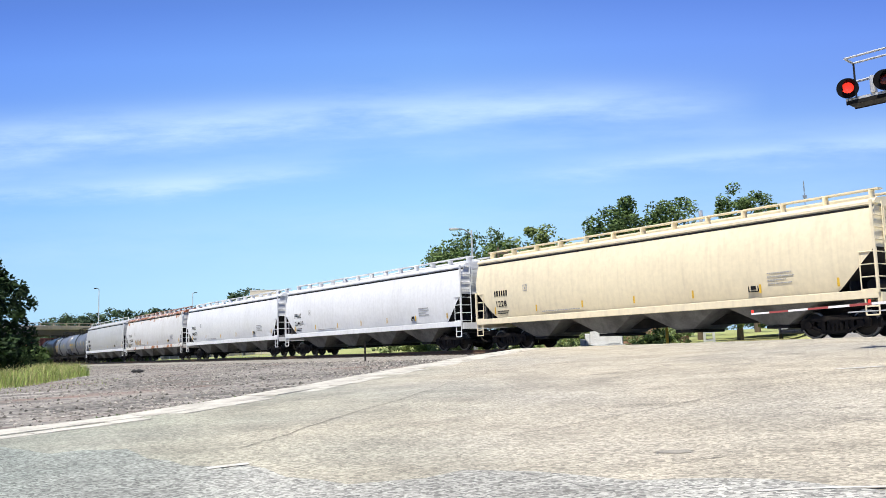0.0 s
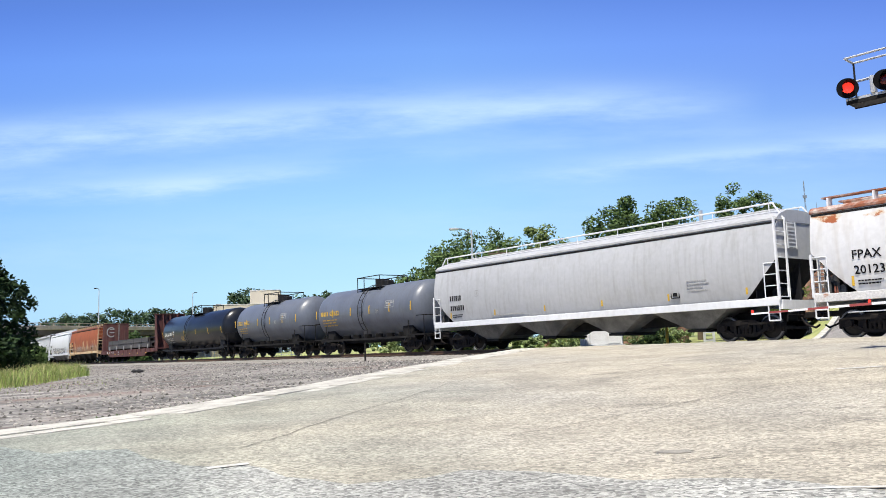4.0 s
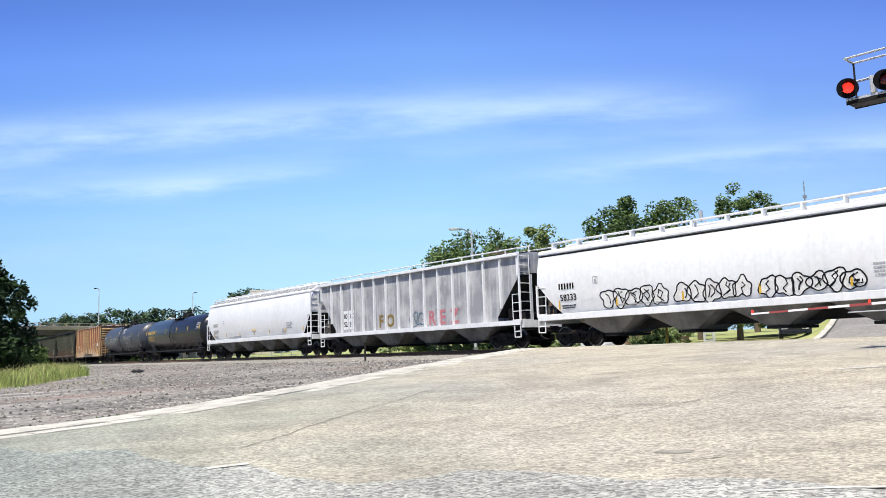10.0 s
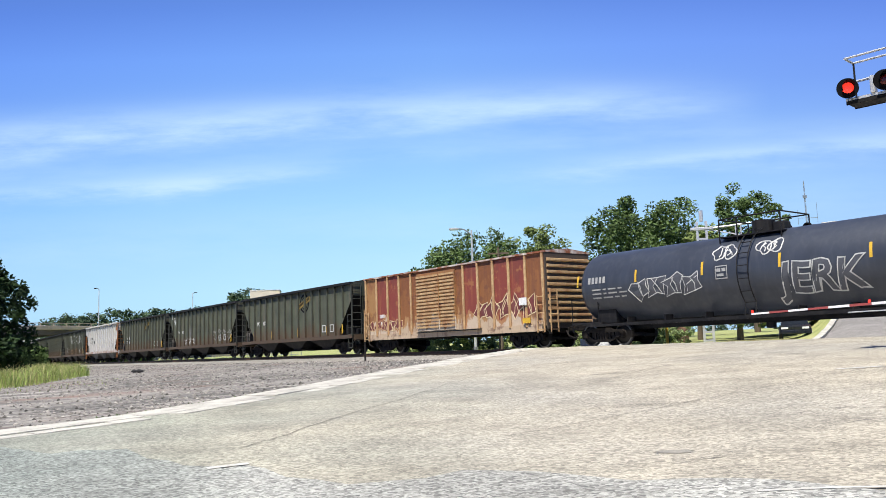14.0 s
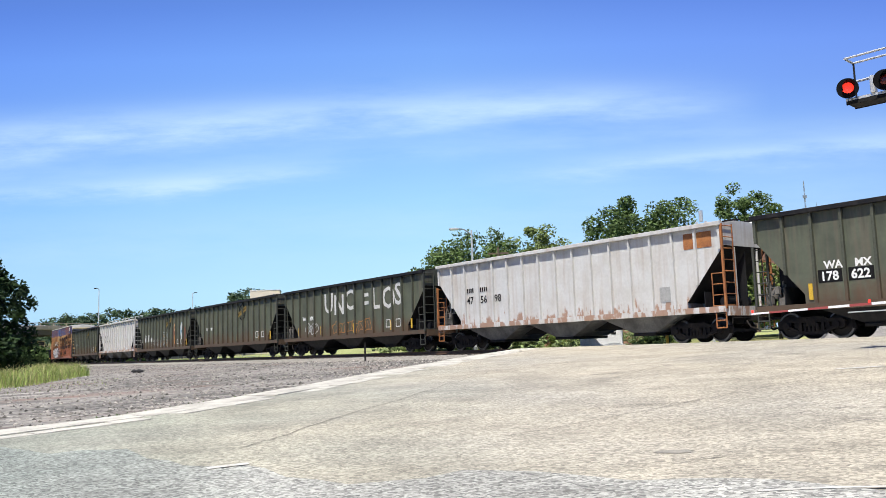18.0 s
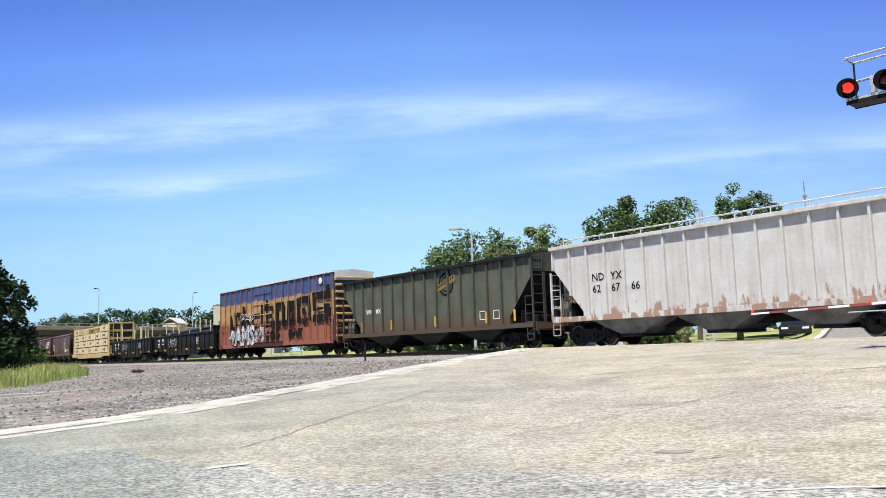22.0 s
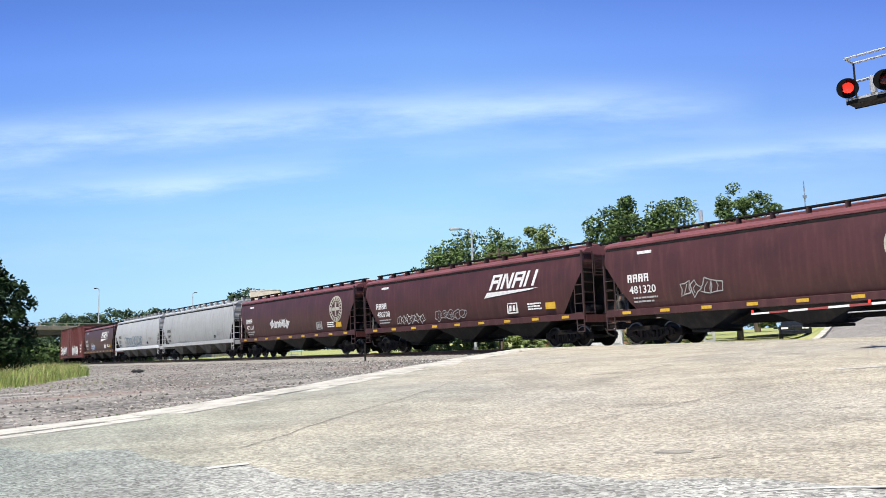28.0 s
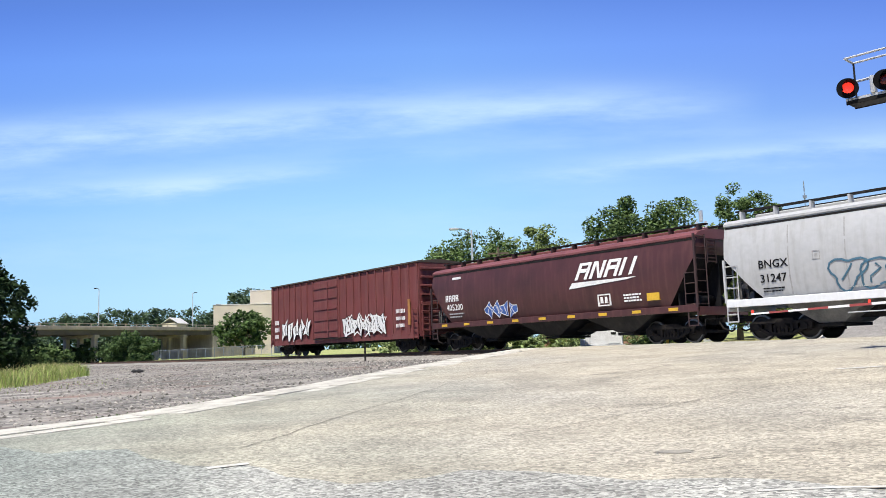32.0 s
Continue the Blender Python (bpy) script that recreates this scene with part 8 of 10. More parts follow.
for mx, yy, hh, sd in ((-0.06, 84, 3.4, 81), (-0.03, 82, 2.8, 82), (0.0, 80, 3.0, 83), (0.028, 78, 2.6, 84), (0.056, 80, 3.2, 85), (0.085, 76, 2.8, 86), (0.112, 74, 3.0, 87), (0.136, 72, 2.6, 88)):
    tree(*at(mx, yy), hh * 0.62, hh * 0.6, LEAF_PALE if sd % 2 else LEAF_LIGHT, "low green bush in the rough grass past the track", sd, trunk=0.06, clumps=26, per=60, size=0.14, low=-0.2, lobes=((-0.4, 0, 0.8), (0.3, 0, 1.0)), name="bush")
# beside the bridge and the cream building
tree(*at(-0.369, 116), 4.5, 3.7, LEAF_MID, "wide low green bush near the bridge", 9, trunk=0.12, clumps=80, per=130, size=0.17, low=-0.1, lobes=((-0.5, 0, 0.85), (0, 0, 1.0), (0.5, 0, 0.8)), name="bush")
# near-black leaves carry the shade under the deck
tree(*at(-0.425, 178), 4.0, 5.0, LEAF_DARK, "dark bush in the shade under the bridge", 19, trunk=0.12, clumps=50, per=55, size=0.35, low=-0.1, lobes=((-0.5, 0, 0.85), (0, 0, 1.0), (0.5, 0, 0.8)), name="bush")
tree(*at(-0.468, 140), 4.0, 3.6, LEAF, "green scrub beside the bridge", 20, trunk=0.12, clumps=50, per=55, size=0.35, low=-0.1, lobes=((-0.5, 0, 0.85), (0, 0, 1.0), (0.5, 0, 0.8)), name="bush")
tree(*at(-0.237, 192), 11.6, 6.0, LEAF_MID, "rounded green tree before the cream building", 10, clumps=75, per=65, size=0.42, low=0.1, lobes=((-0.4, 0, 0.8), (0.1, 0, 1.0), (0.5, 0, 0.95)))
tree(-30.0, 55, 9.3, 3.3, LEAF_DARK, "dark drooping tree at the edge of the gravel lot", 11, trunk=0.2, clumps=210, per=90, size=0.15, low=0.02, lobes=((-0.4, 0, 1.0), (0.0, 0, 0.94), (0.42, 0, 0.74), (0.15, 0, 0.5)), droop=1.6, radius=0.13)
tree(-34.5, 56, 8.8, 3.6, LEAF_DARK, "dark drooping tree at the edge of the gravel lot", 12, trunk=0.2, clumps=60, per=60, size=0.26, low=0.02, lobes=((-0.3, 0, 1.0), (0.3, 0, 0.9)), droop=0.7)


def woods(label, spots, seed, mat):
    """A far belt of trees: trunks and crowns joined, since nobody could count them."""
    g = random.Random(seed)
    cs, rs = [], []
    for m, y, k in spots:
        x, h = m * y, k * y
        for i in range(34):
            z = h * g.uniform(0.1, 0.95)
            w = 7.5 * (1.15 - 0.6 * z / h)
            cs.append((x + g.uniform(-w, w), y + g.uniform(-4, 4), z))
            rs.append(g.uniform(1.6, 3.2))
    ob = leaf_cloud("far_woods", cs, rs, 60, 0.6, mat, None, seed)
    return tagged(ob, label, "woods", kind="stuff")


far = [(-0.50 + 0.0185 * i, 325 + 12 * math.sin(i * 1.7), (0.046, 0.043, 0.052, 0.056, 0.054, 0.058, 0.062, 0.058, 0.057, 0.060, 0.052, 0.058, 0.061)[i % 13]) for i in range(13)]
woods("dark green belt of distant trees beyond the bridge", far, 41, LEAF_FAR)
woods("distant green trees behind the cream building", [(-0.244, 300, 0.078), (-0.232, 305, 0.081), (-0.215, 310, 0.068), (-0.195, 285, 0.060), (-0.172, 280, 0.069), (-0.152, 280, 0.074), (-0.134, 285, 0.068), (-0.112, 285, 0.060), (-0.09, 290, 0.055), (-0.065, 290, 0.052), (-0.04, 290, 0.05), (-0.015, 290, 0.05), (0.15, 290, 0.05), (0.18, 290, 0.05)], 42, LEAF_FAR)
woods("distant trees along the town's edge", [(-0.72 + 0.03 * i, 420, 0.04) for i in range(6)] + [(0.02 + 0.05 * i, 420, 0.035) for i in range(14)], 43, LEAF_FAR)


def blades(name, label, poly, n, h0, h1, mat, seed, width=0.02):
    """Tall grass: bent blades set inside a stretch of ground."""
    g = np.random.RandomState(seed)
    px, py = np.array([p[0] for p in poly]), np.array([p[1] for p in poly])
    xs, ys = [], []
    while len(xs) < n:
        x, y = g.uniform(px.min(), px.max()), g.uniform(py.min(), py.max())
        inside = False
        j = len(poly) - 1
        for i in range(len(poly)):
            if (py[i] > y) != (py[j] > y) and x < (px[j] - px[i]) * (y - py[i]) / (py[j] - py[i]) + px[i]:
                inside = not inside
            j = i
        if inside:
            xs.append(x)
            ys.append(y)
    xs, ys = np.array(xs), np.array(ys)
    z = ground_z(xs, ys)
    lump = 0.55 + 0.3 * np.sin(xs * 0.9 + 1.3 * np.sin(ys * 0.45)) * np.sin(ys * 0.7 + xs * 0.35) + 0.25 * np.sin(xs * 3.1 + ys * 1.7) * np.sin(ys * 2.3 - xs)
    h = (h0 + (h1 - h0) * g.rand(n) ** 1.5) * (0.6 + 0.55 * lump)
    a = g.rand(n) * 6.283
    dx, dy = np.cos(a), np.sin(a)
    lean = (0.1 + g.rand(n) ** 0.7) * 0.75 * h
    w = width * (0.7 + 0.8 * g.rand(n))
    la = g.rand(n) * 6.283
    lx, ly = np.cos(la) * lean, np.sin(la) * lean
    v = np.stack([np.stack([xs - dx * w, ys - dy * w, z - 0.03], 1), np.stack([xs + dx * w, ys + dy * w, z - 0.03], 1),
                  np.stack([xs + dx * w * 0.8 + lx * 0.35, ys + dy * w * 0.8 + ly * 0.35, z + h * 0.6], 1), np.stack([xs - dx * w * 0.8 + lx * 0.35, ys - dy * w * 0.8 + ly * 0.35, z + h * 0.6], 1),
                  np.stack([xs + lx, ys + ly, z + h], 1)], 1).reshape(-1, 3)
    i = np.arange(n) * 5
    faces = [f for k in i.tolist() for f in ((k, k + 1, k + 2, k + 3), (k + 3, k + 2, k + 4))]
    me = bpy.data.meshes.new(name)
    me.from_pydata(v.tolist(), [], faces)
    me.materials.append(mat)
    return tagged(new(name, me), label, "grass", kind="stuff")


WEEDS = [(-17.2, 34.6), (-18.0, 39), (-19.0, 45.5), (-26.8, 62), (-37, 78), (-52, 78), (-42, 52), (-27, 36), (-21, 33.6)]
blades("tall_weeds", "tall yellow-green weeds at the edge of the gravel lot", WEEDS, 38000, 0.25, 0.75, GRASS, 7, 0.010)
blades("seed_heads", "straw-coloured seeding grass among the weeds", WEEDS, 9000, 0.4, 0.95, STRAW, 8, 0.008)
blades("lot_weeds", "sparse green tufts on the gravel", [(-19, 26), (-17.4, 34), (-14.5, 38), (-12, 30)], 90, 0.05, 0.18, GRASS, 9, 0.012)
blades("kerb_tufts", "small dark tufts of weed along the broken kerb", [kerb_line(7, 0.45), kerb_line(30, 0.45), kerb_line(30, -0.02), kerb_line(7, -0.02)], 420, 0.02, 0.07, LEAF, 12, 0.02)
blades("verge_grass", "rough grass along the far side of the track", [tuple(on_track(s, w))[:2] for s, w in ((-95, 3.4), (-40, 3.4), (6, 3.6), (6, 9), (-40, 12), (-95, 16))], 16000, 0.12, 0.4, GRASS, 10, 0.02)
blades("corner_grass", "dry grass patch beside the far street", [at(0.30, 41), at(0.385, 38.5), at(0.40, 52), at(0.33, 56)], 6000, 0.06, 0.16, STRAW, 11, 0.03)


# ---- road bridge ----
def build_bridge():
    a, b = Vector((-80.0, 165.0)), Vector((-56.6, 206.0))
    u = (b - a).normalized()
    ang = math.degrees(math.atan2(u.y, u.x))
    br = thing("road_bridge", "tan concrete road bridge over the track", "bridge", pose(a.x, a.y, 0, 0, 0, ang))
    # local x along the bridge, y away from the camera
    part("deck", boxm(-34, 50, 0, 11, 6.95, 7.35), BRIDGE, br)
    part("edge_beam", boxm(-34, 50, -0.35, -0.004, 6.75, 7.5, bevel=0.05), BRIDGE, br)
    for y in (0.25, 3.6, 7.0, 10.2):
        part("girder", boxm(-34, 47.2, y, y + 0.5, 5.75, 6.945), GIRDER, br)
    part("parapet_rail", boxm(-34, 50, -0.22, -0.08, 7.95, 8.1), BRIDGE, br)
    for i in range(29):
        part("parapet_post", shared("parapet_post", lambda: boxm(-0.12, 0.12, -0.27, -0.05, 7.5, 7.95), BRIDGE), None, br, m=pose(-33.5 + i * 2.9, 0, 0))
    part("far_parapet", boxm(-34, 50, 10.8, 11, 7.35, 8.1), BRIDGE, br)
    for x in (14.5, 38.8):
        pier = part("pier_cap", boxm(x - 0.6, x + 0.6, 0.0, 10.9, 5.1, 5.745, bevel=0.05), BRIDGE, br)
        for yy in (0.9, 5.4, 9.9):
            part("pier_column", boxm(x - 0.45, x + 0.45, yy - 0.55, yy + 0.55, -1.2, 5.1, bevel=0.05), BRIDGE, pier)
    part("abutment", boxm(47.25, 62, -0.3, 11, -1.5, 6.94), BRIDGE, br)
    part("wing_wall", boxm(39.35, 47.2, 8.2, 8.8, -1.5, 5.7), BRIDGE, br)
    part("far_abutment", boxm(-48, -34.05, -0.3, 11, -1.5, 7.3), BRIDGE, br)
    return br, u, a


bridge, bu, ba = build_bridge()


# scrub added in a dark leaf colour so the gaps between piers look shaded
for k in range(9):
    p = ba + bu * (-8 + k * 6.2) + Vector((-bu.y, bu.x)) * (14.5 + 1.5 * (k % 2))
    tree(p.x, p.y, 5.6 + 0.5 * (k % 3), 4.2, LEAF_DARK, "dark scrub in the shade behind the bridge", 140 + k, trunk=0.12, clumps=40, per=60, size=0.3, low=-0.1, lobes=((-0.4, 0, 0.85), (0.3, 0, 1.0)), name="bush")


def street_lamp(x, y, z, h, heads, label, arm=1.6, turn=0.0):
    t = thing("street_lamp", label, "street lamp", pose(x, y, z, 0, 0, turn))
    part("pole", rod(bmesh.new(), (0, 0, 0), (0, 0, h), 0.11, 8, 0.07), ALU, t)
    part("base", rod(bmesh.new(), (0, 0, 0), (0, 0, 0.4), 0.17, 8), LAMP_GREY, t)
    for sx in heads:
        bm = bmesh.new()
        rod(bm, (0, 0, h - 0.35), (sx * arm * 0.55, 0, h + 0.05), 0.05, 6)
        rod(bm, (sx * arm * 0.55, 0, h + 0.05), (sx * arm, 0, h + 0.12), 0.045, 6)
        part("arm", bm, LAMP_GREY, t)
        part("lamp_head", boxm(min(sx * arm, sx * (arm + 0.75)), max(sx * arm, sx * (arm + 0.75)), -0.16, 0.16, h + 0.02, h + 0.2, bevel=0.05), ALU if arm > 0.5 else UNDER, t)
    return t


p = ba + bu * 14.8
street_lamp(p.x, p.y, 7.36, 8.0, (-1,), "grey street lamp on the road bridge", 0.25, 20)
p = ba + bu * 41.0
street_lamp(p.x, p.y, 7.36, 8.2, (1,), "grey street lamp on the road bridge", 0.25, 20)
street_lamp(*at(0.0345, 66), gz(*at(0.0345, 66)), 9.35 - gz(*at(0.0345, 66)), (-1,), "grey street lamp with one arm before the trees", 1.0, 4)


def utility_pole(x, y, h, label):
    t = thing("utility_pole", label, "pole", pose(x, y, gz(x, y)))
    part("pole", rod(bmesh.new(), (0, 0, -0.2), (0, 0, h), 0.14, 8, 0.10), BARK, t)
    part("crossarm", boxm(-0.9, 0.9, -0.06, 0.06, h - 0.6, h - 0.45), BARK, t)
    return t


utility_pole(*at(0.0655, 74), 8.9, "weathered wooden utility pole among trees")

# ---- buildings ----
BRICK_WALL = bpy.data.materials.new("laid_brick")


def brick_material(m, a, b, c):
    m.use_nodes = True
    n, l = m.node_tree.nodes, m.node_tree.links
    bs = n["Principled BSDF"]
    bs.inputs["Roughness"].default_value = 0.92
    tc = n.new("ShaderNodeTexCoord")
    sp = n.new("ShaderNodeSeparateXYZ")
    l.new(tc.outputs["Object"], sp.inputs[0])
    ad = n.new("ShaderNodeMath")
    l.new(sp.outputs["X"], ad.inputs[0])
    l.new(sp.outputs["Y"], ad.inputs[1])
    cb = n.new("ShaderNodeCombineXYZ")
    l.new(ad.outputs[0], cb.inputs[0])
    l.new(sp.outputs["Z"], cb.inputs[1])
    br = n.new("ShaderNodeTexBrick")
    br.inputs["Scale"].default_value = 1.0
    br.inputs["Brick Width"].default_value, br.inputs["Row Height"].default_value, br.inputs["Mortar Size"].default_value = 0.30, 0.10, 0.012
    br.inputs["Color1"].default_value, br.inputs["Color2"].default_value, br.inputs["Mortar"].default_value = (*a, 1), (*b, 1), (*c, 1)
    l.new(cb.outputs[0], br.inputs["Vector"])
    nz = n.new("ShaderNodeTexNoise")
    nz.inputs["Scale"].default_value, nz.inputs["Detail"].default_value = 0.7, 8
    l.new(tc.outputs["Object"], nz.inputs["Vector"])
    mx = n.new("ShaderNodeMixRGB")
    mx.blend_type = "OVERLAY"
    mx.inputs[0].default_value = 0.9
    nr = n.new("ShaderNodeMapRange")
    nr.inputs[1].default_value, nr.inputs[2].default_value = 0.34, 0.66
    l.new(nz.outputs["Fac"], nr.inputs[0])
    l.new(br.outputs["Color"], mx.inputs[1])
    l.new(nr.outputs[0], mx.inputs[2])
    l.new(mx.outputs[0], bs.inputs["Base Color"])
    bp = n.new("ShaderNodeBump")
    bp.inputs["Strength"].default_value, bp.inputs["Distance"].default_value = 0.6, 0.02
    l.new(br.outputs["Fac"], bp.inputs["Height"])
    bp.invert = True
    l.new(bp.outputs[0], bs.inputs["Normal"])
    return m


brick_material(BRICK_WALL, (0.13, 0.058, 0.038), (0.26, 0.145, 0.095), (0.24, 0.18, 0.135))
RED_WALL = brick_material(bpy.data.materials.new("red_facade_brick"), (0.21, 0.058, 0.038), (0.27, 0.085, 0.055), (0.24, 0.14, 0.11))


def build_ruin():
    """A roofless brick wall with a ragged top and broken openings."""
    x0, y0 = at(0.1465, 63)
    x1, y1 = at(0.285, 64)
    ang = math.degrees(math.atan2(y1 - y0, x1 - x0))
    w = math.hypot(x1 - x0, y1 - y0)
    base = gz(x0, y0)
    t = thing("ruined_building", "roofless old brick building with a ragged wall top", "building", pose(x0, y0, 0, 0, 0, ang))
    rr = random.Random(15)
    # wall as columns between cuts, leaving openings
    cols = [(0, 3.0, 0, 6.1), (3.0, 3.5, 0, 3.2), (3.5, 4.3, 0, 6.3), (4.3, 4.45, 0, 6.35), (4.45, 5.9, 0, 6.42), (5.9, 7.2, 0, 4.1), (7.2, w, 0, 6.55)]
    for a, b, z0, z1 in cols:
        bm = bmesh.new()
        n = max(1, int((b - a) / 0.24))
        drop = 0.0
        for i in range(n):
            q, r = a + (b - a) * i / n, a + (b - a) * (i + 1) / n
            drop = min(max(drop + rr.choice((-0.1, 0, 0, 0, 0.1)), -0.35), 0.1)
            box(bm, q, r, 0, 0.4, base - 0.5, z1 - 0.3 * (1 - min(q / 4.0, 1.0)) + drop)
        bmesh.ops.remove_doubles(bm, verts=bm.verts, dist=0.0005)
        part("wall", bm, BRICK_WALL, t)
    part("wall_over_gap", boxm(3.0, 3.5, 0.004, 0.396, 5.5, 6.2), BRICK_WALL, t)
    part("wall_over_window", boxm(5.9, 7.2, 0.004, 0.396, 5.85, 6.5), BRICK_WALL, t)
    part("window_surround", boxm(5.82, 5.9, -0.06, 0.3, 4.1, 5.9), PALE_CONCRETE, t)
    part("window_head", boxm(5.82, 7.28, -0.06, 0.3, 5.9, 6.0), PALE_CONCRETE, t)
    part("side_wall", boxm(0, 0.4, 0.41, 1.6, base - 0.5, 5.6), BRICK_WALL, t)
    part("side_wall", boxm(w - 0.4, w, 0.41, 12, base - 0.5, 6.4), BRICK_WALL, t)
    part("back_wall", boxm(0.41, w - 0.41, 11.6, 12, base - 0.5, 4.8), BRICK_WALL, t)
    part("canopy_roof", boxm(6.6, 9.4, 5, 9, 6.9, 7.35, bevel=0.15), ROOF_WHITE, t)
    for x in (6.8, 9.2):
        part("canopy_post", boxm(x - 0.1, x + 0.1, 6.9, 7.1, base, 6.9), PALE_CONCRETE, t)


build_ruin()


def build_corner_store():
    """Two-storey brick corner building with a parapet and tall windows."""
    cx, cy = 28.8, 62.0
    ang = math.degrees(math.atan2(0.82, 0.57))
    base = gz(cx, cy)
    t = thing("corner_store", "two-storey red brick corner building with a stepped parapet", "building", pose(cx, cy, 0, 0, 0, ang))
    # local x along the front, y along the side wall
    part("front_wall", boxm(0, 14, 0, 0.4, base - 1, 7.6), RED_WALL, t)
    part("side_wall", boxm(0, 0.4, 0.404, 9, base - 1, 7.55), BRICK_WALL, t)
    part("back_wall", boxm(0.404, 14, 8.6, 9, base - 1, 7.0), BRICK_WALL, t)
    part("end_wall", boxm(13.6, 14, 0.404, 8.59, base - 1, 7.3), BRICK_WALL, t)
    part("roof", boxm(0.404, 13.59, 0.404, 8.59, 6.7, 6.85), UNDER, t)
    part("parapet", boxm(-0.05, 14.05, -0.12, 0.35, 7.604, 7.95), RED_WALL, t)
    part("cornice", boxm(-0.1, 14.1, -0.38, -0.004, 7.25, 7.5, bevel=0.04), RED_WALL, t)
    part("side_coping", boxm(-0.05, 0.5, 0.6, 9, 7.56, 7.7), PALE_CONCRETE, t)
    part("corner_pier", boxm(-0.25, 0.75, -0.3, 0.6, base - 1, 8.35, bevel=0.05), RED_WALL, t)
    part("pier_cap", boxm(-0.35, 0.85, -0.4, 0.7, 8.35, 8.5, bevel=0.03), PALE_CONCRETE, t)
    for x in (2.9, 5.4, 7.9, 10.4, 13.2):
        part("pilaster", boxm(x - 0.3, x + 0.3, -0.28, -0.004, base - 1, 7.24), RED_WALL, t)
    for x in (1.75, 4.15, 6.65, 9.15, 11.8):
        wn_ = part("window", boxm(x - 0.62, x + 0.62, -0.03, 0.02, 4.2, 6.6), GLASS_DARK, t)
        part("window_frame", boxm(x - 0.66, x - 0.58, -0.08, -0.034, 4.15, 6.65), PALE_CONCRETE, wn_)
        part("window_frame", boxm(x + 0.58, x + 0.66, -0.08, -0.034, 4.15, 6.65), PALE_CONCRETE, wn_)
        part("window_sill", boxm(x - 0.75, x + 0.75, -0.16, -0.034, 4.02, 4.15), PALE_CONCRETE, wn_)
        part("window_lintel", boxm(x - 0.75, x + 0.75, -0.12, -0.034, 6.65, 6.85), PALE_CONCRETE, wn_)
    part("pale_sign", boxm(0.1, 1.0, -0.46, -0.31, 5.3, 6.1), PALE_CONCRETE, t)
    for x in (0.2, 0.9):
        part("pale_post", boxm(x - 0.1, x + 0.1, -0.5, -0.31, 3.2, 5.2), PALE_CONCRETE, t)
    for y in (3.0, 6.0):
        part("chimney", boxm(-0.1, 0.404, y, y + 0.6, 7.6, 8.1), BRICK_WALL, t)


build_corner_store()


def block(name, label, x, y, w, d, h, ang, wall, roofm, windows=0):
    base = gz(x, y)
    t = thing(name, label, "building", pose(x, y, 0, 0, 0, ang))
    part("front_wall", boxm(0, w, 0, 0.35, base - 1, h), wall, t)
    part("back_wall", boxm(0, w, d - 0.35, d, base - 1, h), wall, t)
    part("side_wall", boxm(0, 0.35, 0.354, d - 0.354, base - 1, h), wall, t)
    part("side_wall", boxm(w - 0.35, w, 0.354, d - 0.354, base - 1, h), wall, t)
    part("roof", boxm(0.354, w - 0.354, 0.354, d - 0.354, h - 0.5, h - 0.3), roofm, t)
    part("coping", boxm(-0.1, w + 0.1, -0.1, d + 0.1, h + 0.004, h + 0.2), roofm, t)
    for i in range(windows):
        a = w * (i + 0.5) / windows
        wi = part("window", boxm(a - 0.6, a + 0.6, -0.02, 0.02, h * 0.45, h * 0.45 + 1.7), GLASS_DARK, t)
        part("window_sill", boxm(a - 0.7, a + 0.7, -0.12, -0.024, h * 0.45 - 0.15, h * 0.45), PALE_CONCRETE, wi)
    return t


block("brick_shop", "brick shop with a pale metal parapet", 43.2, 86, 14, 12, 10.2, 10, BRICK_WALL, ROOF_WHITE)
block("cream_building", "cream stucco warehouse block", -62.8, 230, 16, 18, 14.3, 8, STUCCO, ROOF_WHITE)
block("cream_tower", "taller cream stucco tower block with a flat roof", -57.2, 249, 8.6, 9, 19.4, 8, STUCCO, ROOF_WHITE, 0)


def build_house():
    x, y = -83.5, 262
    t = thing("white_house", "small white gabled house past the bridge", "house", pose(x, y, 0, 0, 0, 75))
    part("wall", boxm(-2.6, 2.6, -2.6, 2.6, 3, 11.2), STUCCO, t)
    bm = bmesh.new()
    loft(bm, [[(xx, -3.1, 11.0), (xx, 0, 12.9), (xx, 3.1, 11.0), (xx, 0, 12.6)] for xx in (-3.0, 3.0)])
    part("roof", fixed(bm), ROOF_WHITE, t)


build_house()


MAST_GREY = material("hazy_grey_galvanised_steel", (0.22, 0.25, 0.30), 0.5, metal=0.2, scale=4, amount=0.3, bump=0.02)


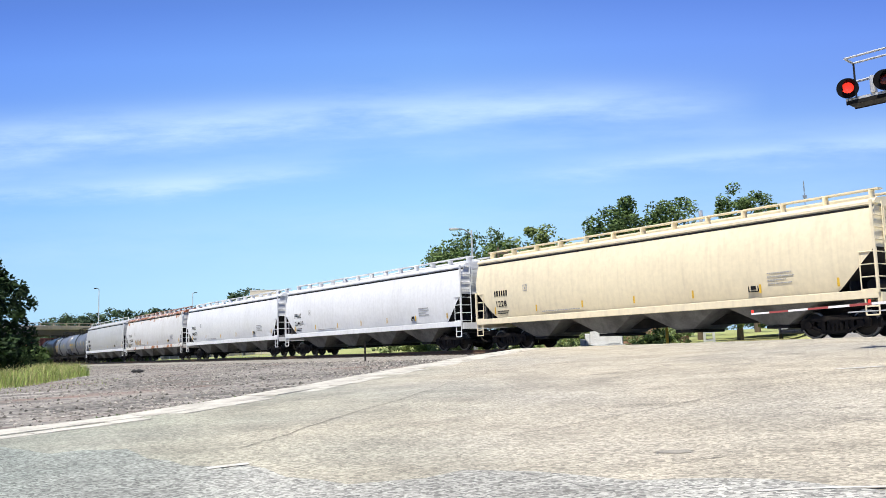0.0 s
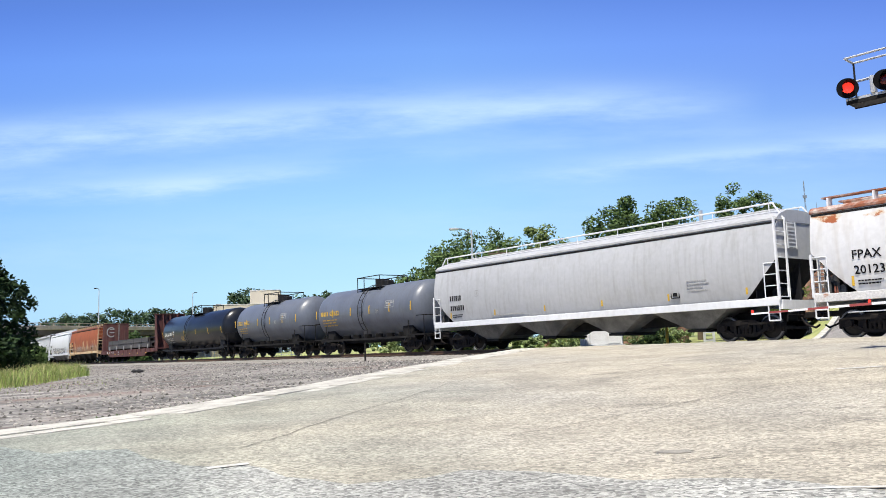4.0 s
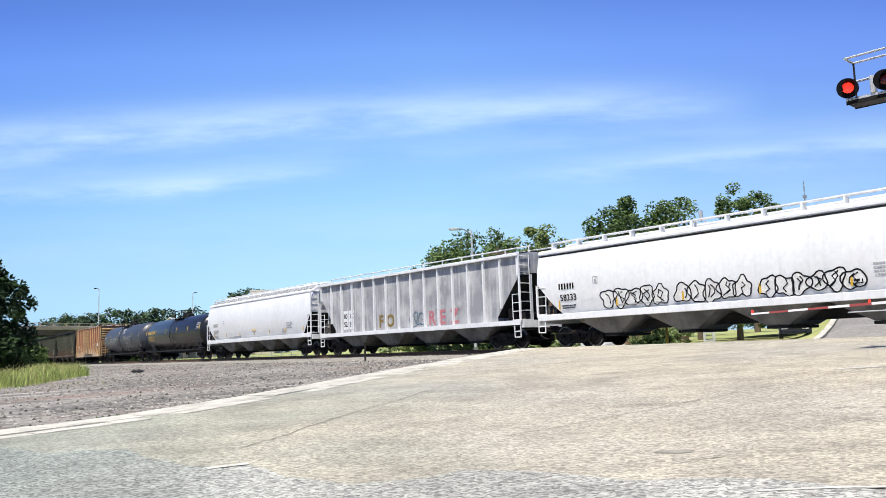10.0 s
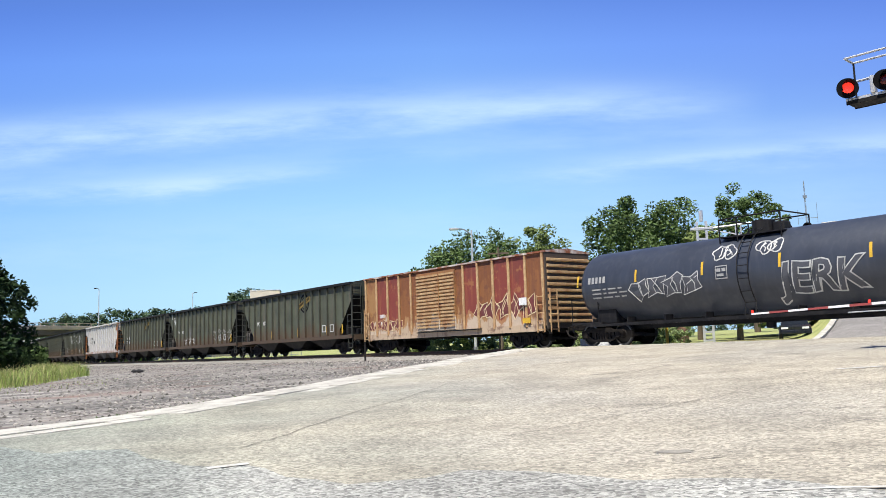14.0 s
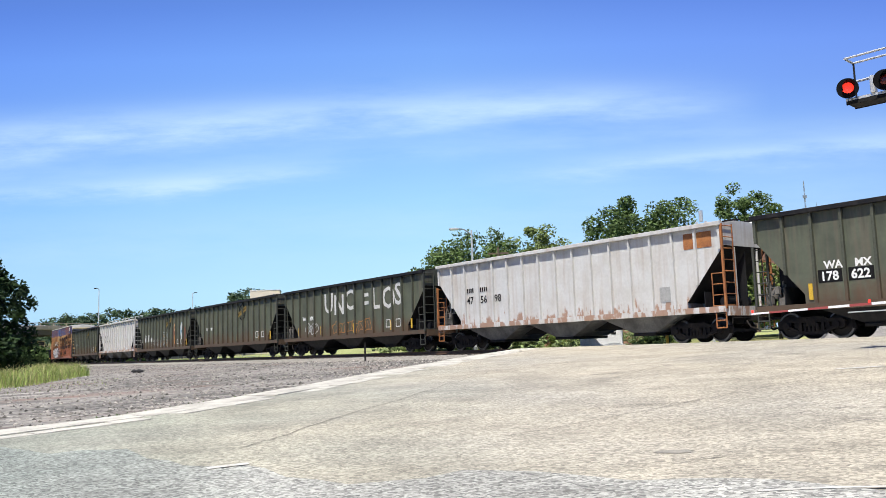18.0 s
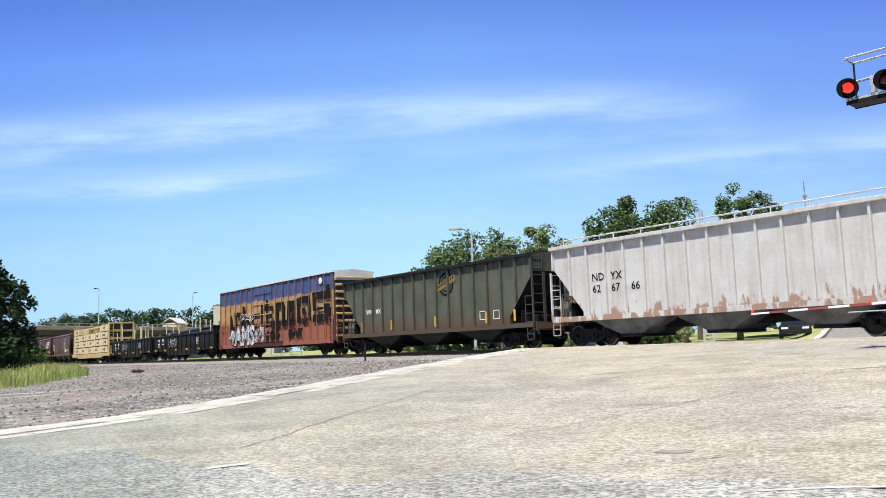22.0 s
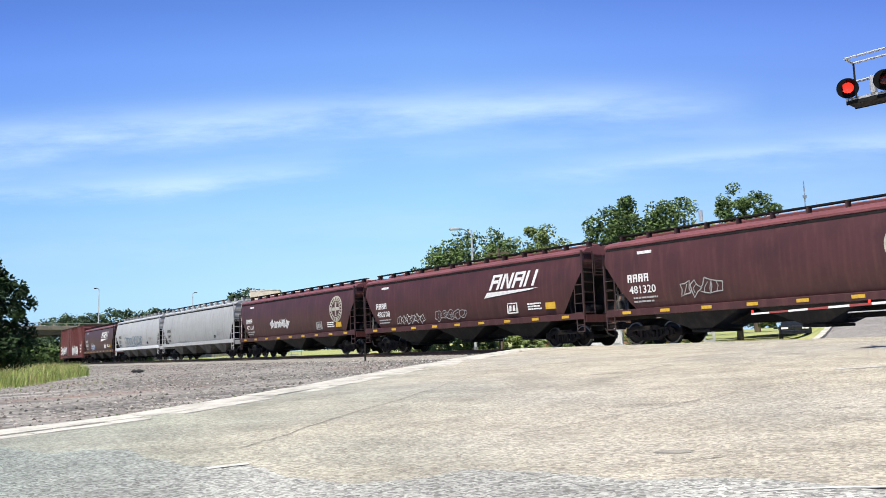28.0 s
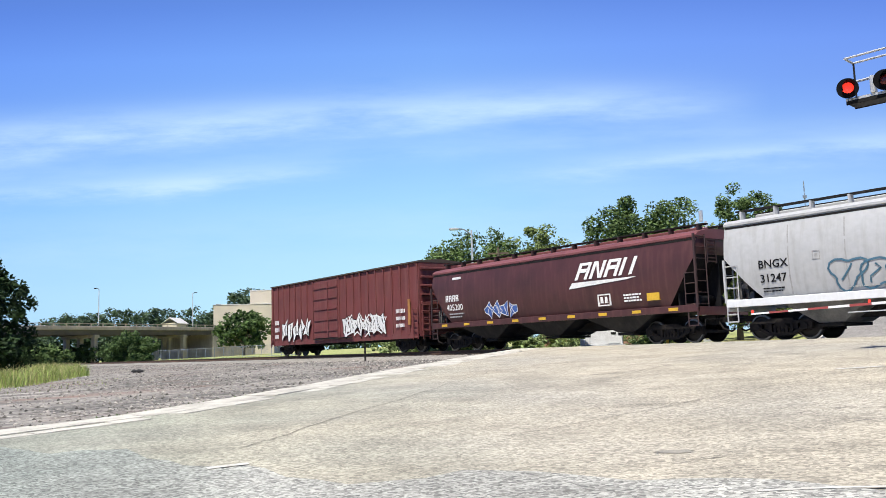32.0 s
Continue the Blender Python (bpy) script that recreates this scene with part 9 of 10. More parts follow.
def build_mast():
    x, y = at(0.4342, 220)
    t = thing("radio_mast", "slender grey lattice radio mast with side aerials", "radio mast", pose(x, y, gz(x, y)))
    h = 0.1877 * 220 - gz(x, y)
    bm = bmesh.new()
    for k in range(3):
        a = 2 * math.pi * k / 3
        rod(bm, (0.55 * math.cos(a), 0.55 * math.sin(a), 0), (0.1 * math.cos(a), 0.1 * math.sin(a), h), 0.045, 5)
    part("leg_frame", bm, MAST_GREY, t)
    bm = bmesh.new()
    for i in range(26):
        z0, z1 = h * i / 26, h * (i + 1) / 26
        r0, r1 = 0.55 - 0.45 * i / 26, 0.55 - 0.45 * (i + 1) / 26
        for k in range(3):
            a, b = 2 * math.pi * k / 3, 2 * math.pi * (k + 1) / 3
            rod(bm, (r0 * math.cos(a), r0 * math.sin(a), z0), (r1 * math.cos(b), r1 * math.sin(b), z1), 0.025, 4)
    part("lacing", bm, MAST_GREY, t)
    for z, a, b in ((h * 0.70, -1.0, 3.0), (h * 0.745, -2.2, 3.0)):
        part("side_arm", boxm(a, b, -0.05, 0.05, z - 0.05, z + 0.05), MAST_GREY, t)
    part("aerial", rod(bmesh.new(), (2.9, 0, h * 0.69), (2.9, 0, h * 0.85), 0.05, 5), MAST_GREY, t)
    part("aerial", rod(bmesh.new(), (-2.2, 0, h * 0.7), (-2.2, 0, h * 0.8), 0.05, 5), MAST_GREY, t)
    part("aerial", boxm(-0.5, 0.5, -0.1, 0.1, h * 0.88, h * 0.90), MAST_GREY, t)


build_mast()


# ---- crossing signals ----
def flasher(parent, m, lit):
    """A round crossing lamp: black target, hood, lens."""
    f = part("flasher", rod(bmesh.new(), (0, 0.02, 0), (0, 0.05, 0), 0.228, 28), BLACK, parent, m=m)
    bm = bmesh.new()
    n = 20
    vs = []
    for k in range(n + 1):
        a = math.radians(-30 + 240 * k / n)
        vs.append([bm.verts.new((0.125 * math.cos(a) * s, y, 0.125 * math.sin(a) * s)) for s, y in ((1, 0.02), (1.02, -0.26 + 0.12 * abs(k - n / 2) / (n / 2)))])
    for a, b in zip(vs, vs[1:]):
        bm.faces.new((a[0], b[0], b[1], a[1]))
    part("hood", bm, BLACK, f)
    bm = bmesh.new()
    bmesh.ops.create_uvsphere(bm, u_segments=18, v_segments=10, radius=0.122, matrix=Matrix.Diagonal((1, 0.35, 1, 1)))
    part("lens", bm, lit, f)
    part("housing", rod(bmesh.new(), (0, 0.051, 0), (0, 0.24, 0), 0.13, 14), BLACK, f)
    return f


def build_near_cantilever():
    """Walkway arm with handrails and two lamp pairs, on a mast to the right."""
    ang = math.degrees(math.atan2(-0.72, 0.69))
    t = thing("crossing_cantilever", "aluminium crossing signal cantilever with red flashers", "crossing signal", pose(9.3, 18.45, 0, 0, 0, ang))
    part("walkway", boxm(-0.05, 7.2, -0.21, 0.21, 5.13, 5.20), BLACK_CAR, t)
    for y in (-0.24, 0.24):
        part("walkway_edge", boxm(-0.08, 7.2, y - 0.02, y + 0.02, 5.12, 5.2), UNDER, t)
        part("walkway_lip", boxm(-0.08, 7.2, y - 0.022, y + 0.022, 5.204, 5.26), ALU, t)
        part("handrail", rod(bmesh.new(), (-0.04, y, 6.18), (7.2, y, 6.24), 0.026, 8), ALU, t)
        for x in ((-0.03, 3.4, 6.8) if y > 0 else (3.4, 6.8)):
            part("rail_post", rod(bmesh.new(), (x, y, 5.2), (x, y, 6.18), 0.022, 6), UNDER, t)
    part("rail_end", rod(bmesh.new(), (-0.04, -0.24, 6.18), (-0.04, 0.24, 6.18), 0.026, 8), ALU, t)
    part("lamp_bar", rod(bmesh.new(), (0.1, -0.18, 5.62), (1.9, -0.18, 5.68), 0.03, 8), ALU, t)
    for x, lit in ((0.05, LIT_RED), (0.82, DULL_RED)):
        flasher(t, pose(x, -0.45, 5.45, 0, 0, -ang - 18), lit)
    for x in (0.5, 1.3):
        part("lamp_bracket", boxm(x - 0.05, x + 0.05, -0.30, -0.12, 5.26, 5.66, bevel=0.02), ALU, t)
    for y in (-0.16, 0.16):
        part("truss_tube", rod(bmesh.new(), (1.0, y, 5.30), (7.4, y, 5.34), 0.05, 8), ALU, t)
    mast = part("mast", rod(bmesh.new(), (7.3, 0, -0.9), (7.3, 0, 6.6), 0.16, 14), ALU, t)
    part("mast_base", boxm(6.9, 7.7, -0.4, 0.4, -0.95, -0.6), CONCRETE, mast)


build_near_cantilever()


def build_far_cantilever():
    x0, y0 = at(0.3085, 42)
    base = gz(x0, y0)
    ang = math.degrees(math.atan2(-0.30, 1.0))
    t = thing("crossing_cantilever", "silver lattice crossing signal mast with a long truss arm", "crossing signal", pose(x0, y0, 0, 0, 0, ang))
    for x in (-0.22, 0.22):
        part("mast_leg", boxm(x - 0.06, x + 0.06, -0.1, 0.1, base - 0.3, 6.0), ALU, t)
    for i in range(13):
        part("mast_rung", shared("mast_rung", lambda: boxm(-0.16, 0.16, -0.07, 0.07, -0.05, 0.05), ALU), None, t, m=pose(0, 0, base + 0.4 + i * 0.42))
    part("mast_head", rod(bmesh.new(), (0, 0, 6.0), (0, 0, 6.55), 0.1, 8), ALU, t)
    part("mast_cap", boxm(-0.55, 0.55, -0.12, 0.12, 5.55, 5.7, bevel=0.03), ALU, t)
    part("lower_arm", rod(bmesh.new(), (0.2, 0, 4.80), (5.0, 0, 4.92), 0.07, 8), ALU, t)
    part("upper_arm", rod(bmesh.new(), (0.2, 0, 5.62), (4.0, 0, 5.86), 0.05, 8), ALU, t)
    part("tie_rod", rod(bmesh.new(), (0.4, 0, 5.55), (3.0, 0, 4.9), 0.03, 6), ALU, t)
    for x in (1.6, 1.85, 3.3, 3.55):
        part("arm_post", rod(bmesh.new(), (x, 0, 4.82), (x, 0, 5.74), 0.035, 6), ALU, t)
    for x, lit in ((3.95, LIT_AMBER), (4.85, DULL_RED)):
        flasher(t, pose(x, -0.35, 5.32, 0, 0, -ang - 22), lit)
        part("lamp_bracket", boxm(x + 0.2, x + 0.28, -0.2, 0.05, 4.9, 5.4), ALU, t)
    sign = part("crossbuck", boxm(-0.6, 0.6, -0.02, 0.02, -0.115, 0.115), SIGN_WHITE, t, m=pose(0.75, 0.1, 4.1, 0, 50, 70))
    part("crossbuck_blade", boxm(-0.6, 0.6, -0.045, -0.022, -0.115, 0.115), SIGN_WHITE, sign, m=pose(0, 0, 0, 0, 90, 0))
    part("relay_box", boxm(-0.98, -0.88, -0.08, 0.08, 2.6, 4.3, bevel=0.02), ALU, t)
    part("box_arm", boxm(-0.875, -0.29, -0.05, 0.05, 3.75, 3.85), ALU, t)


build_far_cantilever()


def gate(p0, p1, label, n, lamps):
    """A striped crossing gate arm on its stand; p0 is the tip."""
    a, b = Vector(p0), Vector(p1)
    d = b - a
    ang = math.degrees(math.atan2(d.y, d.x))
    tilt = -math.degrees(math.asin(d.z / d.length))
    t = thing("crossing_gate", label, "crossing gate", pose(a.x, a.y, a.z, 0, tilt, ang))
    L = d.length
    for i in range(n):
        x0, x1 = L * i / n, L * (i + 1) / n
        h0, h1 = 0.027 + 0.025 * i / n, 0.027 + 0.025 * (i + 1) / n
        part("arm_stripe", boxm(x0 + 0.002, x1 - 0.002, -0.02, 0.02, -h0, h1), SIGN_RED if i % 2 else SIGN_WHITE, t)
    part("arm_truss", rod(bmesh.new(), (L * 0.35, 0, -0.2), (L, 0, -0.32), 0.018, 6), ALU, t)
    for x in lamps:
        part("arm_lamp", rod(bmesh.new(), (x, 0, 0.03), (x, 0, 0.12), 0.035, 10), LIT_RED, t)
    part("counterweight", boxm(L + 0.1, L + 1.1, -0.15, 0.15, -0.25, 0.1, bevel=0.03), BLACK, t)
    g0 = gz(b.x, b.y) - b.z
    st = part("stand", rod(bmesh.new(), (L + 0.02, 0, g0), (L + 0.02, 0, 0.6), 0.1, 12), ALU, t)
    part("stand_base", boxm(L - 0.35, L + 0.4, -0.35, 0.35, g0, g0 + 0.2), CONCRETE, st)
    part("mechanism", boxm(L - 0.25, L + 0.3, -0.3, -0.11, -0.35, 0.3, bevel=0.03), ALU, st)


gate((10.04, 27.9, 0.87), (15.6, 20.5, 1.08), "lowered red and white striped crossing gate arm", 14, (0.05, 3.9))


# ---- trackside things ----
CABINET = material("pale_grey_cabinet_paint", (0.66, 0.67, 0.68), 0.5, dark=(0.5, 0.5, 0.5), amount=0.5, scale=2.5, fine=30, bump=0.03)


def build_cabinet():
    x, y = at(0.187, 43.2)
    t = thing("signal_cabinet", "silver metal signal cabinet beside the track", "cabinet", pose(x, y, 0, 0, 0, -14))
    b0 = gz(x, y)
    part("base", boxm(-1.35, 0.95, -0.5, 0.5, b0 - 0.2, 0.03), CABINET, t)
    part("body", boxm(-0.75, 0.85, -0.42, 0.42, 0.03, 0.80, bevel=0.03), CABINET, t)
    part("lid", boxm(-0.8, 0.9, -0.47, 0.47, 0.80, 0.86, bevel=0.02), CABINET, t)
    part("shoulder", boxm(-1.0, -0.755, -0.40, 0.40, 0.03, 0.62, bevel=0.03), CABINET, t)
    part("door", boxm(0.1, 0.78, -0.45, -0.42, 0.1, 0.74, bevel=0.01), CABINET, t)
    part("vent", boxm(0.3, 0.55, -0.47, -0.452, 0.55, 0.66), UNDER, t)
    part("side_box", boxm(-1.25, -1.005, -0.36, 0.36, 0.03, 0.36, bevel=0.03), CABINET, t)


build_cabinet()


def post(x, y, z0, z1, mat, label, r=0.05):
    t = thing("marker_post", label, "post", pose(x, y, 0))
    part("post", boxm(-r, r, -r * 0.6, r * 0.6, z0, z1, bevel=0.008), mat, t)
    part("cap", boxm(-r * 1.3, r * 1.3, -r, r, z1, z1 + 0.04), mat, t)


post(-4.4, 46.2, -0.9, 0.55, UNDER, "short dark marker post in the gravel")
post(3.15, 50.0, -0.6, 0.72, UNDER, "short dark marker post past the track")
post(9.9, 38.2, -0.6, 0.75, YELLOW, "yellow marker post beside the track", 0.06)
debris = thing("dark_log", "short dark log lying on the gravel", "log", pose(-16.0, 44.2, gz(-16.0, 44.2) + 0.1, 0, 0, -35))
part("log", fixed(loft(bmesh.new(), [[(x, r * math.cos(a), r * math.sin(a)) for a in [6.283 * k / 8 for k in range(8)]] for x, r in ((-0.5, 0.04), (-0.3, 0.10), (-0.05, 0.06), (0.1, 0.11), (0.4, 0.05), (0.55, 0.02))])), RUBBER, debris)


def fence_line():
    t = thing("chain_link_fence", "grey chain-link fence in front of the cream building", "fence")
    a, b = Vector(at(-0.345, 128)), Vector(at(-0.17, 118))
    n = 16
    prev = None
    for i in range(n + 1):
        p = a + (b - a) * i / n
        z = gz(p.x, p.y)
        part("fence_post", rod(bmesh.new(), (p.x, p.y, z - 0.1), (p.x, p.y, z + 1.7), 0.035, 6), MAST_GREY, t)
        if prev:
            bm = bmesh.new()
            for k in range(2):
                rod(bm, (prev[0], prev[1], prev[2] + 0.15 + 1.5 * k), (p.x, p.y, z + 0.15 + 1.5 * k), 0.025, 4)
            for k in range(9):
                f0, f1 = k / 9, (k + 1) / 9
                for u, v in ((0.15, 1.65), (1.65, 0.15)):
                    q0, q1 = Vector(prev).lerp(Vector((p.x, p.y, z)), f0), Vector(prev).lerp(Vector((p.x, p.y, z)), f1)
                    rod(bm, (q0.x, q0.y, q0.z + u), (q1.x, q1.y, q1.z + v), 0.006, 3)
            part("fence_mesh", bm, MAST_GREY, t)
        prev = (p.x, p.y, z)


fence_line()


def road_car(x, y, turn, paint, label):
    """A parked car, shaped from side profiles."""
    z = gz(x, y)
    t = thing("parked_car", label, "car", pose(x, y, z, 0, 0, turn))
    low = [(-2.2, 0.35), (-2.25, 0.75), (-1.6, 0.88), (1.5, 0.95), (2.15, 0.85), (2.2, 0.4)]
    part("body", fixed(loft(bmesh.new(), [[(a, y_, b - c) for a, b in low] for y_, c in ((-0.9, 0.03), (-0.82, 0), (0.82, 0), (0.9, 0.03))])), paint, t)
    cab = [(-1.0, 0.9), (-0.45, 1.42), (0.75, 1.45), (1.45, 0.93)]
    cabin = part("cabin", fixed(loft(bmesh.new(), [[(a, s * (0.82 if b < 1 else 0.66), b) for a, b in cab] for s in (-1, 1)])), GLASS_DARK, t)
    part("roof", boxm(cab[1][0] + 0.05, cab[2][0] - 0.05, -0.64, 0.64, cab[1][1] - 0.01, cab[1][1] + 0.05, bevel=0.02), paint, cabin)
    for wx in (-1.4, 1.4):
        for wy in (-0.86, 0.86):
            wh = part("wheel", rod(bmesh.new(), (wx, wy - 0.1, 0.33), (wx, wy + 0.1, 0.33), 0.33, 18), RUBBER, t)
            part("rim", rod(bmesh.new(), (wx, wy - 0.11, 0.33), (wx, wy + 0.11, 0.33), 0.2, 14), ALU, wh)
    for wy in (-0.6, 0.6):
        part("headlight", boxm(-2.27, -2.2, wy - 0.2, wy + 0.2, 0.62, 0.74), SIGN_WHITE, t)
        part("tail_light", boxm(2.15, 2.22, wy - 0.18, wy + 0.18, 0.65, 0.78), SIGN_RED, t)
    part("bumper", boxm(-2.33, -2.2, -0.85, 0.85, 0.32, 0.55, bevel=0.03), paint, t)
    return t


road_car(*at(0.4096, 54.5), 68, CAR_DARK, "dark blue parked car beyond the crossing")
island = [at(0.275, 44.0), at(0.30, 42.4), at(0.325, 41.6), at(0.347, 41.9)]
strip("kerb_island", island, 0.35, 0, PALE_CONCRETE, label="pale curved concrete kerb beyond the crossing", height=0.16, category="kerb", kind="structure", zf=gz)
strip("far_kerb", [tuple(on_track(20.4 - 0.43 * d, d))[:2] for d in (2.2, 5, 9, 14, 20, 28, 38)], 0.3, 0, PALE_CONCRETE, label="pale concrete kerb of the far street", height=0.22, category="kerb", kind="structure", zf=gz)


# ---- worn paint and cracks on the street ----
def stripe(pts, width, label, lift=0.0155):
    strip("road_marking", pts, width, lift, WORN_PAINT, label=label, category="road marking", kind="structure")


stripe([(6.8, 14.95), (7.2, 14.9), (7.6, 14.9)], 0.30, "worn white line on the street", 0.005)
stripe([(1.95, 5.55), (2.4, 5.5), (2.8, 5.4), (3.4, 5.3)], 0.06, "worn white line on the asphalt")
stripe([(-2.28, 8.12), (-2.1, 8.2), (-1.92, 8.26)], 0.14, "worn white dash on the asphalt", 0.019)
rc = random.Random(44)
CRACK = material("dark_tar_crack", (0.14, 0.125, 0.10), 0.9, scale=5, bump=0.1)
cracks = thing("pavement_cracks", "dark branching cracks in the street", "cracks", kind="structure")
strip("crack", [(-2.3 + 0.145 * k + rc.uniform(-0.07, 0.07), 9.6 + k * 0.51) for k in range(28)], 0.016, 0.008, CRACK, cracks)
strip("crack", [(0.6 + 0.31 * k + rc.uniform(-0.05, 0.05), 9.0 + k * 0.27 + rc.uniform(-0.05, 0.05)) for k in range(24)], 0.013, 0.008, CRACK, cracks)
for i in range(14):
    x, y = rc.uniform(-5, 13), rc.uniform(13.5, 25)
    if off_track(x, y)[0] < 4 or x < -6.7 + (y - 12.75) * 0.58 + 1.2:
        continue
    a = rc.choice((0.75, 0.15, 0.0, 0.3)) + rc.uniform(-0.1, 0.1)
    pts = [(x, y)]
    for k in range(rc.randint(8, 22)):
        a += rc.uniform(-0.09, 0.09)
        pts.append((pts[-1][0] + 0.3 * math.cos(a), pts[-1][1] + 0.3 * math.sin(a)))
    strip("crack", pts, rc.uniform(0.008, 0.014), 0.008, CRACK, cracks)
for i in range(34):
    near = i < 12
    x, y = (rc.uniform(-1, 4), rc.uniform(5.4, 8.4)) if near else (rc.uniform(-2, 11), rc.uniform(9.5, 19))
    if off_track(x, y)[0] < 4 or x < -6.7 + (y - 12.75) * 0.58 + 1.2:
        continue
    a = rc.choice((0.05, 0.2, -0.1, 0.35)) + rc.uniform(-0.12, 0.12)
    pts = [(x, y)]
    for k in range(rc.randint(6, 18)):
        a += rc.uniform(-0.16, 0.16)
        step = 0.12 if near else 0.25
        pts.append((pts[-1][0] + step * math.cos(a), pts[-1][1] + step * math.sin(a)))
    strip("crack", pts, rc.uniform(0.005, 0.008) if near else rc.uniform(0.008, 0.014), 0.017 if near else 0.009, CRACK, cracks)


SMUDGE = material("dark_oil_smudge", (0.24, 0.225, 0.19), 0.85, dark=(0.31, 0.285, 0.235), amount=0.9, scale=6, fine=60, bump=0.1)


def smudge(x, y, a, b, seed):
    """A thin ragged stain lying on the street."""
    g = random.Random(seed)
    bm = bmesh.new()
    vs = []
    for k in range(22):
        q = 6.283 * k / 22
        r = g.uniform(0.55, 1.1)
        px, py = x + a * r * math.cos(q), y + b * r * math.sin(q)
        vs.append(bm.verts.new((px, py, float(road_z(off_track(px, py)[0])) + 0.005)))
    bm.faces.new(vs)
    bmesh.ops.triangulate(bm, faces=bm.faces[:])
    part("stain", bm, SMUDGE, stains)


stains = thing("street_stains", "dark oily stains on the worn street", "stains", kind="structure")
for i, (x, y, a, b) in enumerate(((4.75, 19.05, 0.34, 0.10), (6.1, 17.95, 0.36, 0.09), (1.9, 7.35, 0.17, 0.12), (3.3, 17.7, 0.45, 0.07), (8.2, 20.5, 0.4, 0.08))):
    smudge(x, y, a, b, 300 + i)


# ---- high thin cloud ----
def build_clouds():
    Y = 4200.0
    me = bpy.data.meshes.new("cloud_veil")
    me.from_pydata([(-4600, Y, -60), (4600, Y, -60), (4600, Y, 2600), (-4600, Y, 2600)], [], [(0, 1, 2, 3)])
    m = bpy.data.materials.new("thin_cirrus")
    m.use_nodes = True
    n, l = m.node_tree.nodes, m.node_tree.links
    n.remove(n["Principled BSDF"])
    out = n["Material Output"]
    tc = n.new("ShaderNodeTexCoord")
    sp = n.new("ShaderNodeSeparateXYZ")
    l.new(tc.outputs["Object"], sp.inputs[0])

    def math_node(op, a, b=None, c=None):
        t = n.new("ShaderNodeMath")
        t.operation = op
        for i, v in enumerate((a, b, c)):
            if v is None:
                continue
            if isinstance(v, (int, float)):
                t.inputs[i].default_value = v
            else:
                l.new(v, t.inputs[i])
        return t.outputs[0]

    mp = n.new("ShaderNodeMapping")
    mp.inputs["Scale"].default_value = (1 / 1500, 1, 1 / 260)
    mp.inputs["Rotation"].default_value = (0, radians(-2), 0)
    l.new(tc.outputs["Object"], mp.inputs[0])
    nz = n.new("ShaderNodeTexNoise")
    nz.inputs["Scale"].default_value, nz.inputs["Detail"].default_value, nz.inputs["Roughness"].default_value = 1.6, 9, 0.62
    l.new(mp.outputs[0], nz.inputs["Vector"])
    wav = math_node("MULTIPLY_ADD", nz.outputs["Fac"], 170.0, -85.0)
    total = None
    # (height at the middle, slope, sag, half width, strength, from x, to x)
    for z0, k, sag, wd, st, xa, xb in ((1215, 0.012, -1.1e-5, 115, 0.95, -9000, 1300), (965, 0.055, 0, 52, 0.95, -9000, -700), (860, 0.052, 0, 60, 0.9, 500, 9000), (640, 0.03, 0, 170, 0.28, -9000, 9000), (1010, 0.03, 0, 60, 0.25, -9000, 9000)):
        line = math_node("MULTIPLY_ADD", sp.outputs["X"], k, z0)
        sq = math_node("MULTIPLY", sp.outputs["X"], sp.outputs["X"])
        line = math_node("MULTIPLY_ADD", sq, sag, line)
        dz = math_node("SUBTRACT", math_node("ADD", sp.outputs["Z"], wav), line)
        q = math_node("DIVIDE", dz, wd)
        g = math_node("POWER", 2.718, math_node("MULTIPLY", math_node("MULTIPLY", q, q), -1.0))
        if xa > -5000:
            g = math_node("MULTIPLY", g, math_node("SMOOTH_MIN", math_node("MAXIMUM", math_node("DIVIDE", math_node("SUBTRACT", sp.outputs["X"], xa - 400), 900.0), 0.0), 1.0, 0.2))
        if xb < 5000:
            g = math_node("MULTIPLY", g, math_node("SMOOTH_MIN", math_node("MAXIMUM", math_node("DIVIDE", math_node("SUBTRACT", xb + 400, sp.outputs["X"]), 900.0), 0.0), 1.0, 0.2))
        g = math_node("MULTIPLY", g, st)
        total = g if total is None else math_node("ADD", total, g)
    fib = math_node("MAXIMUM", math_node("MULTIPLY_ADD", nz.outputs["Fac"], 2.6, -0.75), 0.0)
    alpha = math_node("MULTIPLY", math_node("MULTIPLY", total, fib), 0.78)
    alpha = math_node("MINIMUM", alpha, 0.75)
    fade = math_node("MINIMUM", math_node("MAXIMUM", math_node("MULTIPLY_ADD", sp.outputs["Z"], -1 / 900.0, 2.7), 0.0), 1.0)
    haze = math_node("MULTIPLY", fade, 0.92)
    tr = n.new("ShaderNodeBsdfTransparent")
    em = n.new("ShaderNodeEmission")
    em.inputs["Color"].default_value, em.inputs["Strength"].default_value = (0.60, 0.80, 0.96, 1), 0.78
    mx = n.new("ShaderNodeMixShader")
    l.new(alpha, mx.inputs[0])
    l.new(em.outputs[0], mx.inputs[2])
    low = n.new("ShaderNodeEmission")
    blue = n.new("ShaderNodeValToRGB")
    for _ in range(3):
        blue.color_ramp.elements.new(0.5)
